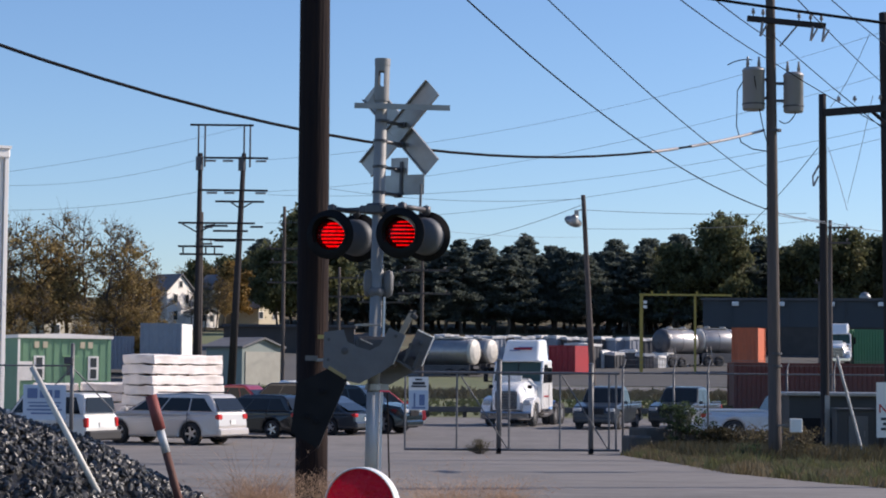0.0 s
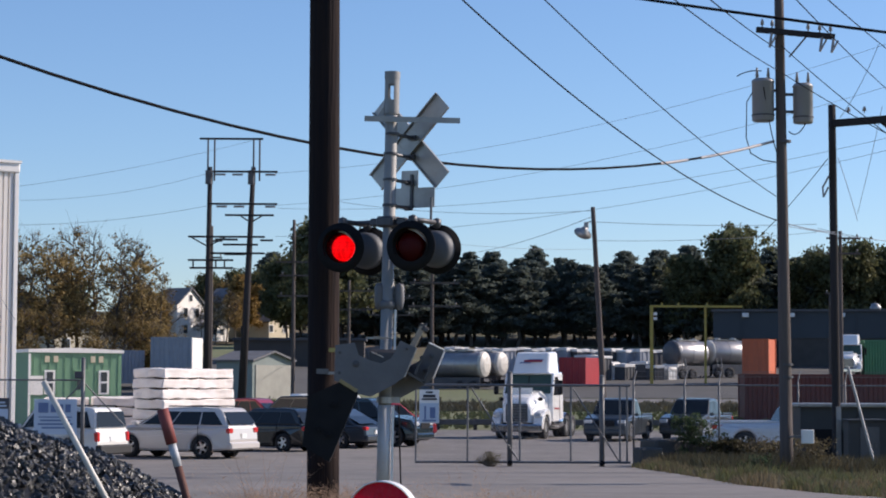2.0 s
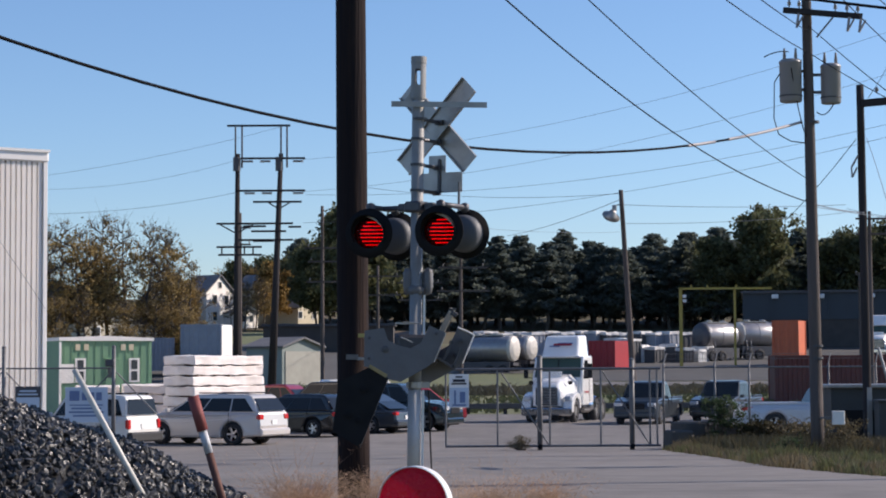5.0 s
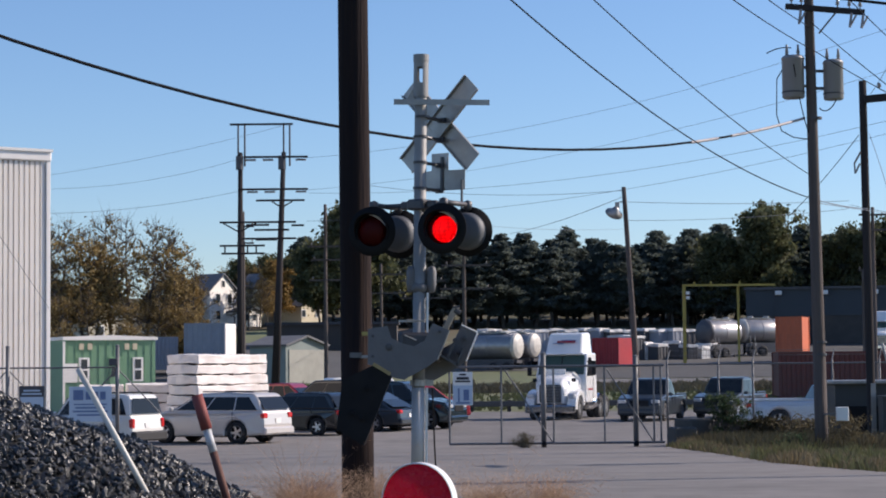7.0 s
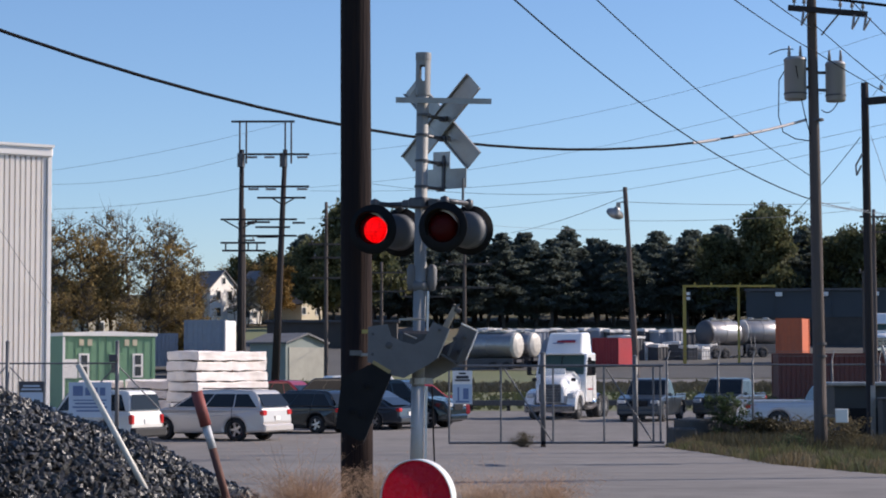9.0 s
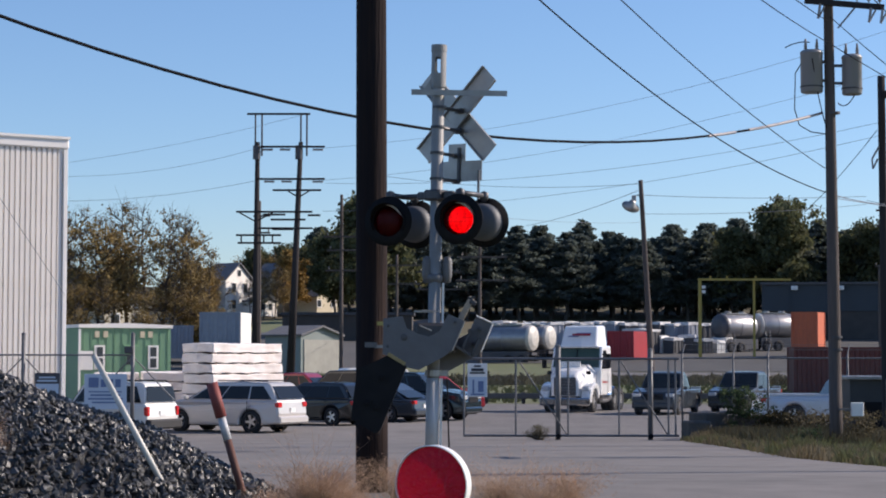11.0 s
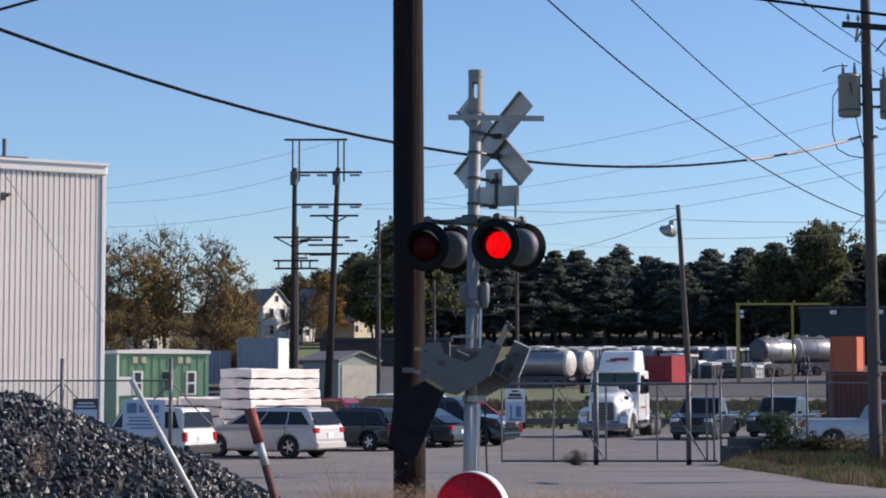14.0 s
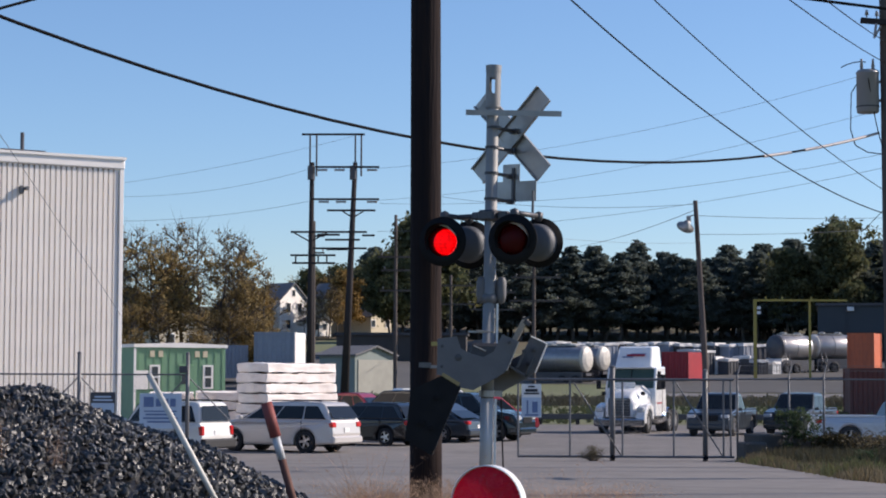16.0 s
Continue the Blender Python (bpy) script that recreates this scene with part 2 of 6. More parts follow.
trans_pole = pole("utility_pole", (8.29, 44, 0.3), (8.19, 44, 11.4), 0.148, 0.102, POLEWOOD, "weathered wooden pole carrying two grey transformer cans", 20)
for dx, dz, r, h in ((-0.42, 7.97, 0.245, 0.92), (0.47, 7.93, 0.22, 0.86)):
    bm = bmesh.new()
    lathe(bm, [(r * 0.9, 0), (r, 0.03), (r, h - 0.06), (r * 1.04, h - 0.05), (r * 1.04, h - 0.02), (r * 0.85, h + 0.03), (0, h + 0.05)], None, 24)
    can = part("transformer_can", bm, TRANSFORMER, trans_pole, "grey steel transformer can", True, pose(dx - 0.05, 0, dz))
    for k in (-0.13, 0.12):
        insulator(can, (k, 0, h), 0.045, 0.28)
    bm = bmesh.new()
    box(bm, (-dx * 0.5, 0, h * 0.75), (abs(dx) * 0.9, 0.06, 0.06))
    part("hanger", bm, DARKSTEEL, can)
    one("hanger", DARKSTEEL, can, box, (-dx * 0.5, 0, h * 0.3), (abs(dx) * 0.9, 0.06, 0.06))
    one("band", DARKSTEEL, can, lathe, [(r + 0.004, 0.12), (r + 0.012, 0.12), (r + 0.012, 0.15), (r + 0.004, 0.15)])
one("crossarm", DARKPOLE, trans_pole, box, (0, 0, 0), (1.75, 0.1, 0.12), m=pose(0.24, -0.14, 9.93, 0, 5, 0), label="weathered wooden crossarm")
for k in (-0.5, -0.28, 0.52, 0.78, 1.02):
    insulator(trans_pole, (k, -0.14, 10.0 - (k - 0.24) * 0.087), 0.05, 0.17)
for k in (-0.3, 0.82, 1.08):
    bm = bmesh.new()
    tube(bm, (k, -0.18, 9.9 - k * 0.08), (k - 0.05, -0.2, 9.58 - k * 0.08), 0.03, 0.03, 8)
    tube(bm, (k + 0.1, -0.18, 9.85 - k * 0.08), (k - 0.05, -0.2, 9.58 - k * 0.08), 0.022, 0.022, 8)
    part("fuse_cutout", bm, PORCELAIN, trans_pole)
bm = bmesh.new()
tube(bm, (0.1, -0.12, 9.4), (0.5, -0.12, 9.88), 0.02)
part("brace", bm, STEEL, trans_pole)
for z in (2.55, 2.28, 7.5):
    one("band", DARKSTEEL, trans_pole, lathe, [(0.14, z), (0.15, z), (0.15, z + 0.05), (0.14, z + 0.05)])
one("meter_box", WHITEPAINT, trans_pole, box, (0.42, -0.2, 1.0), (0.26, 0.14, 0.3), label="pale meter box strapped beside the pole", bevel=0.01)
one("bracket", STEEL, trans_pole, box, (0.2, -0.14, 1.0), (0.35, 0.05, 0.04))


def loop(name, pts, r, material, parent, label=""):
    """A round bar bent through a few points."""
    bm = bmesh.new()
    for a, b in zip(pts, pts[1:]):
        tube(bm, a, b, r, r, 6, caps=False)
    bmesh.ops.remove_doubles(bm, verts=bm.verts, dist=r * 0.6)
    return part(name, bm, material, parent, label, True)


def bend(p0, p1, drop, n=10):
    p0, p1 = Vector(p0), Vector(p1)
    return [p0.lerp(p1, i / n) - Vector((0, 0, drop * 4 * (i / n) * (1 - i / n))) for i in range(n + 1)]


loop("lead", [(-0.72, -0.05, 8.6), (-0.84, -0.05, 8.4), (-0.86, -0.05, 7.6), (-0.76, -0.05, 7.25), (-0.5, -0.05, 7.1), (-0.1, 0, 7.05)], 0.012, WIRE, trans_pole)
loop("lead", bend((-0.5, -0.26, 8.7), (-0.05, 0, 7.0), 0.3), 0.012, WIRE, trans_pole)
loop("lead", bend((0.55, 0, 8.1), (0.1, 0, 7.75), 0.2), 0.012, WIRE, trans_pole)
loop("lead", bend((-1.05, 0, 8.98), (-0.5, 0, 9.1), -0.05), 0.012, WIRE, trans_pole)

h_pole = pole("utility_pole", (10.68, 50, 0.1), (10.63, 50, 9.5), 0.115, 0.095, DARKPOLE, "dark wooden pole with a thick cross beam to its twin")
one("crossbeam", DARKPOLE, h_pole, box, (0, 0, 0), (2.0, 0.16, 0.18), m=pose(0.95, -0.12, 9.0, 0, -5, 0), label="thick dark timber cross beam")
tube_bm = bmesh.new()
tube(tube_bm, (1.2, -0.1, 8.95), (2.0, -0.1, 8.3), 0.05)
part("brace", tube_bm, DARKPOLE, h_pole)
for k in (0.35, 0.75, 1.4):
    insulator(h_pole, (k, -0.1, 9.15 + k * 0.05), 0.06, 0.16)
loop("fuse_cutout", [(-0.15, -0.1, 7.6), (-0.32, -0.1, 7.3), (-0.3, -0.1, 7.05), (-0.18, -0.1, 7.3)], 0.025, PORCELAIN, h_pole)
twin_pole = pole("utility_pole", (12.35, 50, 0.1), (12.2, 50, 11.6), 0.15, 0.12, DARKPOLE, "tall dark wooden pole joined to its twin by a beam")
one("guard", ALU, h_pole, box, (0.02, -0.14, 1.0), (0.12, 0.03, 1.6), label="pale cable guard")
bm = bmesh.new()
tube(bm, (0, 0, 0), (-0.62, 0.3, 2.6), 0.035)
solo("guy_guard", bm, ALU, pose(11.0, 47, 0.27), "pale leaning metal guy-wire guard beside the poles", "guy guard")

# two poles out of view, set so that their shadows cross the lane
for x, y, top in ((14.6, 29.7, 12.0), (17.5, 39.8, 12.4)):
    o = pole("utility_pole", (x, y, 0.5), (x - 0.1, y, top), 0.17, 0.12, POLEWOOD, "weathered wooden pole beside the lane, out of view, placed for its shadow", group="lane poles")
    for z in (10.1, 11.0):
        one("crossarm", DARKPOLE, o, box, (0, -0.1, z), (0.12, 2.2, 0.12), label="weathered wooden crossarm")
    one("transformer_can", TRANSFORMER, o, lathe, [(0.22, 8.2), (0.25, 8.23), (0.25, 9.05), (0.2, 9.1)], m=pose(0, -0.45, 0), smooth=True)
lean_pole = pole("lamp_pole", (9.78, 100, -0.05), (9.15, 100, 11.35), 0.17, 0.11, POLEWOOD, "leaning weathered wooden pole with a round flood lamp")
loop("arm", bend((-0.62, 0, 10.6), (-1.1, -0.2, 10.35), -0.15), 0.03, STEEL, lean_pole)
bm = bmesh.new()
lathe(bm, [(0.0, 0.4), (0.14, 0.36), (0.22, 0.14), (0.46, 0.0), (0.44, 0.0), (0.17, 0.14)], pose(-1.15, -0.2, 10.05, 40, 20, 0), 20)
part("lamp_shade", bm, ALU, lean_pole, "round aluminium lamp shade", True)
one("lamp_bulb", HEADLAMP, lean_pole, lathe, [(0.0, -0.06), (0.12, 0.0), (0.12, 0.08)], m=pose(-1.15, -0.2, 10.12, 25, 20, 0), smooth=True)
one("ballast_box", ALU, lean_pole, box, (-0.98, -0.2, 10.45), (0.22, 0.2, 0.34), bevel=0.02)

# a far double transmission structure
tower = thing("transmission_structure", pose(-10.3, 115, 0), "pair of tall dark wooden transmission poles with steel crossarms", "transmission structure", "transmission poles")
for name, a, b, r0, r1 in (("pole", (-1.4, 0, 0), (-1.3, 0, 14.9), 0.2, 0.13), ("pole", (0.6, 0, 0), (1.2, 0, 14.9), 0.26, 0.13)):
    one(name, DARKPOLE, tower, tube, a, b, r0, r1, 12, smooth=True)
for x in (-1.43, -1.05, 1.2, 1.55):
    one("upright", DARKSTEEL, tower, tube, (x, 0, 14.1), (x, 0, 16.6), 0.055, 0.05, 8)
for x0, x1, z in ((-1.9, 1.75, 16.52), (-1.1, 2.6, 14.62), (-1.4, 2.6, 12.75), (-0.4, 2.4, 12.1), (-2.5, 1.9, 10.85), (-0.5, 1.5, 10.4), (-1.2, 1.9, 9.9), (-2.5, 0.1, 9.5), (-2.4, 0.1, 9.05), (1.64, 2.36, 10.65), (-0.96, 0.34, 10.69), (-0.41, 0.8, 9.84)):
    one("crossarm", DARKPOLE, tower, box, ((x0 + x1) / 2, -0.15, z), (x1 - x0, 0.12, 0.11))
for x, z in ((-0.7, 14.45), (0.3, 14.45), (2.2, 14.45), (-0.6, 12.6), (0.4, 12.6), (2.2, 12.6)):
    bm = bmesh.new()
    for i in range(7):
        lathe(bm, [(0.03, 0), (0.1, 0.03), (0.03, 0.06)], pose(x - 0.3 + i * 0.09, -0.15, z, 0, 90, 0), 8)
    tube(bm, (x - 0.3, -0.15, z), (x + 0.3, -0.15, z), 0.05, 0.05, 6)
    part("insulator_string", bm, PORCELAIN, tower)
for x in (-2.2, -0.9, -0.4):
    one("post", DARKPOLE, tower, tube, (x, -0.15, 9.05), (x, -0.15, 9.5), 0.05, 0.05, 6)
for x in (-1.35, 1.1):
    one("sleeve", DARKSTEEL, tower, tube, (x, 0, 13.9), (x, 0, 14.7), 0.22, 0.22, 12)
for x0, x1 in ((-2.3, -1.4), (-0.4, -1.35), (0.5, 1.05), (1.7, 1.1)):
    one("brace", DARKPOLE, tower, tube, (x0, -0.1, 10.8 if x0 < 0 else 12.05), (x1, -0.1, 10.3 if x0 < 0 else 11.7), 0.04, 0.04, 6)

# thinner poles of a distribution line further along
far_poles = []
for x, y, top, zb, arms in ((-6.9, 118, 12.1, 0.0, ((9.6, 1.2), (8.8, 1.0), (7.6, 1.1))), (-4.6, 150, 10.2, 1.5, ((9.4, 1.6), (8.0, 1.6))), (-1.6, 150, 10.6, 1.5, ((8.9, 1.7), (7.6, 1.7))), (1.3, 120, 9.9, 0.5, ((8.5, 1.5), (7.1, 1.6))), (-11.86, 119, 11.8, 0.0, ((10.9, 0.5), (9.9, 0.5))), (22.7, 105, 10.6, 0.0, ((10.2, 0.9), (9.4, 0.9))), (29.5, 140, 9.0, 1.2, ((8.9, 0.5),))):
    p = pole("utility_pole", (x, y, zb), (x, y, top), 0.13, 0.09, POLEWOOD, "slim weathered wooden line pole with short crossarms", 8, "line poles")
    for z, w in arms:
        one("crossarm", POLEWOOD, p, box, (0.15, -0.1, z - zb), (2 * w, 0.1, 0.1))
        for k in (-0.8, 0.8):
            insulator(p, (0.15 + k * w, -0.1, z - zb + 0.05), 0.06, 0.18)


def wire(p0, p1, sag, r=0.012, material=None, label="thin dark overhead line hanging between poles", n=28):
    p0, p1 = Vector(p0), Vector(p1)
    bm = bmesh.new()
    pts = bend((0, 0, 0), p1 - p0, sag, n)
    for a, b in zip(pts, pts[1:]):
        tube(bm, a, b, r, r, 5, caps=False)
    bmesh.ops.remove_doubles(bm, verts=bm.verts, dist=r * 0.6)
    return solo("overhead_wire", bm, material or WIRE, Matrix.Translation(p0), label, "wire", "overhead wires", smooth=True)


for p0, p1, sag, r, m in (
    ((-12.09, 17.54, 9.15), (8.05, 44.0, 7.83), 2.27, 0.025, WIRE),
    ((0.49, 26.0, 7.62), (8.1, 44.0, 6.07), 0.40, 0.0125, WIRE),
    ((1.6, 26.0, 7.61), (8.1, 44.0, 6.6), 0.16, 0.0095, WIRE),
    ((8.1, 44.0, 6.07), (10.7, 50.0, 6.27), 0.05, 0.012, WIREGREY),
    ((3.24, 26.0, 7.65), (8.22, 44.0, 9.38), 0.06, 0.010, WIRE),
    ((8.22, 44.0, 9.99), (8.47, 30.0, 5.28), 0.08, 0.010, WIRE),
    ((8.22, 44.0, 9.38), (10.61, 40.0, 7.01), 0.07, 0.010, WIRE),
    ((3.84, 26.0, 7.56), (8.22, 44.0, 9.86), 0.04, 0.010, WIRE),
    ((1.9, 30.0, 8.5), (8.49, 30.0, 7.63), 0.03, 0.024, WIRE),
    ((5.77, 30.0, 8.36), (15.06, 60.0, 10.89), 0.08, 0.010, WIRE),
    ((6.24, 30.0, 8.36), (15.93, 60.0, 11.59), 0.08, 0.010, WIRE),
    ((11.84, 50.0, 11.06), (10.83, 50.0, 9.17), 0.14, 0.008, WIREGREY),
    ((10.41, 60.0, 6.8), (10.51, 50.0, 8.13), 0.09, 0.010, WIRE),
    ((10.77, 50.0, 8.16), (9.9, 44.0, 6.07), -0.05, 0.008, WIREGREY),
    ((11.91, 50.0, 9.47), (15.75, 70.0, 8.47), 0.08, 0.008, WIREGREY),
    ((9.08, 100.0, 11.17), (-5.04, 118.0, 13.32), 0.43, 0.012, WIREGREY),
    ((9.14, 100.0, 10.88), (5.11, 150.0, 12.39), 0.21, 0.016, WIREGREY),
    ((9.25, 100.0, 10.6), (21.46, 105.0, 10.95), 0.12, 0.014, WIREGREY),
    ((9.25, 100.0, 9.66), (21.46, 105.0, 10.53), 0.17, 0.012, WIREGREY),
    ((-0.34, 118.0, 11.02), (14.54, 160.0, 13.33), 0.24, 0.012, WIREGREY),
    ((-9.19, 115.0, 16.44), (-31.92, 112.0, 12.49), 0.64, 0.009, WIREGREY),
    ((-11.77, 115.0, 14.51), (-31.96, 112.0, 13.91), 1.44, 0.009, WIREGREY),
    ((-11.74, 115.0, 12.65), (-31.91, 112.0, 12.01), 0.96, 0.011, WIREGREY),
    ((-7.87, 115.0, 14.55), (25.48, 90.0, 19.33), 1.30, 0.009, WIREGREY),
    ((-7.84, 115.0, 12.69), (25.46, 90.0, 17.25), 1.16, 0.009, WIREGREY),
    ((-7.67, 115.0, 12.52), (25.44, 90.0, 14.65), 1.30, 0.010, WIREGREY),
    ((-7.81, 115.0, 10.89), (25.44, 90.0, 14.13), 1.16, 0.010, WIREGREY),
    ((21.52, 105.0, 10.74), (28.22, 100.0, 9.42), 0.23, 0.012, WIREGREY),
    ((8.26, 44.0, 5.95), (16.93, 60.0, 6.61), 0.09, 0.008, WIREGREY),
    ((-11.64, 40.0, 9.07), (-14.77, 75.0, 4.75), -0.05, 0.009, WIREGREY),
    ((-9.29, 28.0, 7.16), (-6.31, 30.0, 8.45), 0.03, 0.024, WIRE),
):
    wire(p0, p1, sag, r, m)

# pale wrap stands in for the light this cable reflects near the pole
CABLE = ((-12.09, 17.54, 9.15), (8.05, 44.0, 7.83), 2.27, 0.025)
_pts = bend((0, 0, 0), Vector(CABLE[1]) - Vector(CABLE[0]), CABLE[2], 60)
bm = bmesh.new()
for a, b in list(zip(_pts[51:60], _pts[52:61]))[:2] + list(zip(_pts[54:60], _pts[55:61])):
    tube(bm, a, b, 0.03, 0.03, 6, caps=False)
bmesh.ops.remove_doubles(bm, verts=bm.verts, dist=0.02)
solo("cable_sleeve", bm, mat("pale_pink_sheen", (0.4, 0.36, 0.37), 0.6), Matrix.Translation(CABLE[0]), "pale wrap drawn for the sheen along the thick overhead cable", "cable sleeve", smooth=True)

# ---- crossing signal ----
HOUSING = mat("shaded_grey_housing_paint", (0.09, 0.096, 0.112), 0.6, 0.0, col2=(0.068, 0.073, 0.086), scale=6, amount=0.7, bump=0.05)
LENS = mat("red_signal_lens", (0.12, 0.004, 0.006), 0.12, bump=0.3, fine=120)
GLOW = bpy.data.materials.new("lit_red_lamp")
GLOW.use_nodes = True
_b = GLOW.node_tree.nodes["Principled BSDF"]
_b.inputs["Base Color"].default_value, _b.inputs["Emission Color"].default_value, _b.inputs["Emission Strength"].default_value = (0.3, 0.0, 0.0, 1), (1.0, 0.045, 0.05, 1), 1.6
# ribbed reflector: the glow is uneven across it
_gn, _gl = GLOW.node_tree.nodes, GLOW.node_tree.links
_gc, _gm, _gt, _gr = _gn.new("ShaderNodeTexCoord"), _gn.new("ShaderNodeMapping"), _gn.new("ShaderNodeTexNoise"), _gn.new("ShaderNodeMapRange")
_gm.inputs["Scale"].default_value = (42, 9, 1)
_gt.inputs["Scale"].default_value = 1.0
_gr.inputs["From Min"].default_value, _gr.inputs["From Max"].default_value, _gr.inputs["To Min"].default_value, _gr.inputs["To Max"].default_value = 0.3, 0.7, 0.75, 2.1
_gl.new(_gc.outputs["Object"], _gm.inputs[0]), _gl.new(_gm.outputs[0], _gt.inputs["Vector"]), _gl.new(_gt.outputs[0], _gr.inputs["Value"]), _gl.new(_gr.outputs[0], _b.inputs["Emission Strength"])
# the lens lets the lamp behind it shine through
_n, _l = LENS.node_tree.nodes, LENS.node_tree.links
_t, _m = _n.new("ShaderNodeBsdfTransparent"), _n.new("ShaderNodeMixShader")
_t.inputs["Color"].default_value = (1.0, 0.12, 0.1, 1)
_m.inputs[0].default_value = 0.75
_l.new(_n["Principled BSDF"].outputs[0], _m.inputs[1]), _l.new(_t.outputs[0], _m.inputs[2])
_l.new(_m.outputs[0], _n["Material Output"].inputs["Surface"])

FACE = 35.0
# pale tone for the light painted inside the hoods
HOODLIGHT = mat("pale_hood_light", (0.55, 0.55, 0.57), 0.6, col2=(0.42, 0.42, 0.44), scale=20, amount=0.6, bump=0.05)
signal = thing("crossing_signal", pose(-0.27, 20, 1.0, 0, 1.0, 0), "silver railway crossing signal with crossbuck, flashing lamps and gate gear", "crossing signal")
# in this frame x is to the right of the mast, z up along it
bm = bmesh.new()
lathe(bm, [(0.2, 0.0), (0.2, 0.05), (0.09, 0.1), (0.0635, 0.22), (0.0635, 1.55), (0.07, 1.55), (0.07, 1.58), (0.0615, 1.58), (0.0615, 4.18), (0.055, 4.2)], None, 24)
part("mast", bm, SILVERPAINT, signal, smooth=True)
# skin added over the silver paint to lighten the lower mast
one("base_sleeve", mat("lower_mast_brightening", (0.5, 0.5, 0.515), 0.55, 0.1, col2=(0.38, 0.38, 0.39), scale=5, amount=0.7, bump=0.1), signal, lathe, [(0.0665, 0.22), (0.0675, 0.22), (0.0675, 1.2), (0.0665, 1.2)], label="paler skin added round the lower mast to brighten it", smooth=True)
bm = bmesh.new()
for i in range(24):
    a0, a1 = 2 * math.pi * i / 24, 2 * math.pi * (i + 1) / 24
    hole = i in (16, 17, 18) or i in (4, 5, 6)
    for z0, z1 in ((0, 0.14), (0.14, 0.3), (0.3, 0.43)):
        if hole and z0 == 0.14:
            continue
        for r in (0.075, 0.068):
            q = [bm.verts.new((r * math.cos(a), r * math.sin(a), z)) for a, z in ((a0, z0), (a1, z0), (a1, z1), (a0, z1))]
            bm.faces.new(q)
bmesh.ops.remove_doubles(bm, verts=bm.verts, dist=1e-4)
cap = part("mast_cap", bm, SILVERPAINT, signal, "open silver mast top with slots", True, pose(0, 0, 4.12))
one("rim", SILVERPAINT, cap, lathe, [(0.076, 0.36), (0.079, 0.36), (0.079, 0.43), (0.076, 0.43)], caps=False)
for z, x in ((4.06, 0.3),):
    bm = bmesh.new()
    box(bm, (0.21, -0.08, z), (0.96, 0.008, 0.055))
    box(bm, (0.21, -0.06, z + 0.026), (0.96, 0.04, 0.006))
    part("sign_bar", bm, ALU, signal, "flat angle bar across the mast top")
bm = bmesh.new()
prism(bm, [(-0.16, 4.08), (-0.02, 4.3), (0.1, 4.08)], 0.01, pose(0, 0.03, 0))
part("gusset", bm, ALU, signal)


def turned(x, y, z):
    """A pose in the signal's head, which faces away to the right."""
    return pose(0, 0, 0, 0, 0, -FACE) @ pose(x, y, z)


# crossbuck, seen from its bare aluminium back
for k, dy in ((1, 0.36), (-1, 0.385)):
    bm = bmesh.new()
    box(bm, (0, 0, 0), (1.14, 0.004, 0.228))
    box(bm, (0, -0.014, 0.108), (1.14, 0.028, 0.012)), box(bm, (0, -0.014, -0.108), (1.14, 0.028, 0.012))
    part("crossbuck_blade", bm, ALU, signal, "bare aluminium back of a crossbuck blade", m=turned(-0.026, dy, 3.883) @ pose(0, 0, 0, 0, -45 * k, 0))
for z, x in ((3.92, 0.02), (3.72, 0.0), (3.46, 0.0), (3.2, 0.0)):
    bm = bmesh.new()
    tube(bm, (0, 0.05, 0), (0, 0.36, 0), 0.018, 0.018, 8)
    lathe(bm, [(0.064, -0.012), (0.072, -0.012), (0.072, 0.012), (0.064, 0.012)], None, 20)
    box(bm, (0.0, 0.34, 0), (0.09, 0.03, 0.05))
    part("clamp", bm, DARKSTEEL, signal, m=turned(x, 0, z))
bm = bmesh.new()
box(bm, (0, 0, 0), (0.5, 0.004, 0.205), bevel=0.0)
box(bm, (-0.06, 0, 0.19), (0.21, 0.004, 0.18))
part("track_sign", bm, ALU, signal, "bare back of the number-of-tracks sign", m=turned(0.05, 0.36, 3.305))
one("bolt_strip", DARKSTEEL, signal, box, (0, -0.012, 0.06), (0.03, 0.012, 0.36), m=turned(0.02, 0.36, 3.305))
# lamp crossarm
bm = bmesh.new()
tube(bm, (-0.45, 0, 0), (0.45, 0, 0), 0.024, 0.024, 10)
box(bm, (0, 0, 0), (0.2, 0.2, 0.11), bevel=0.02)
box(bm, (-0.16, 0, 0), (0.12, 0.08, 0.08), bevel=0.015), box(bm, (0.16, 0, 0), (0.12, 0.08, 0.08), bevel=0.015)
arm = part("lamp_crossarm", bm, DARKSTEEL, signal, "cast lamp crossarm", m=turned(0, 0, 3.03))
for sx in (-1, 1):
    bm = bmesh.new()
    tube(bm, (sx * 0.43, -0.2, 0), (sx * 0.43, 0.22, 0), 0.026, 0.026, 8)
    for sy in (-0.2, 0.22):
        lathe(bm, [(0.0, 0.05), (0.045, 0.03), (0.045, -0.03), (0.02, -0.06)], Matrix.Translation((sx * 0.43, sy, 0)), 12)
    part("bracket", bm, DARKSTEEL, arm, smooth=True)
vanes = []
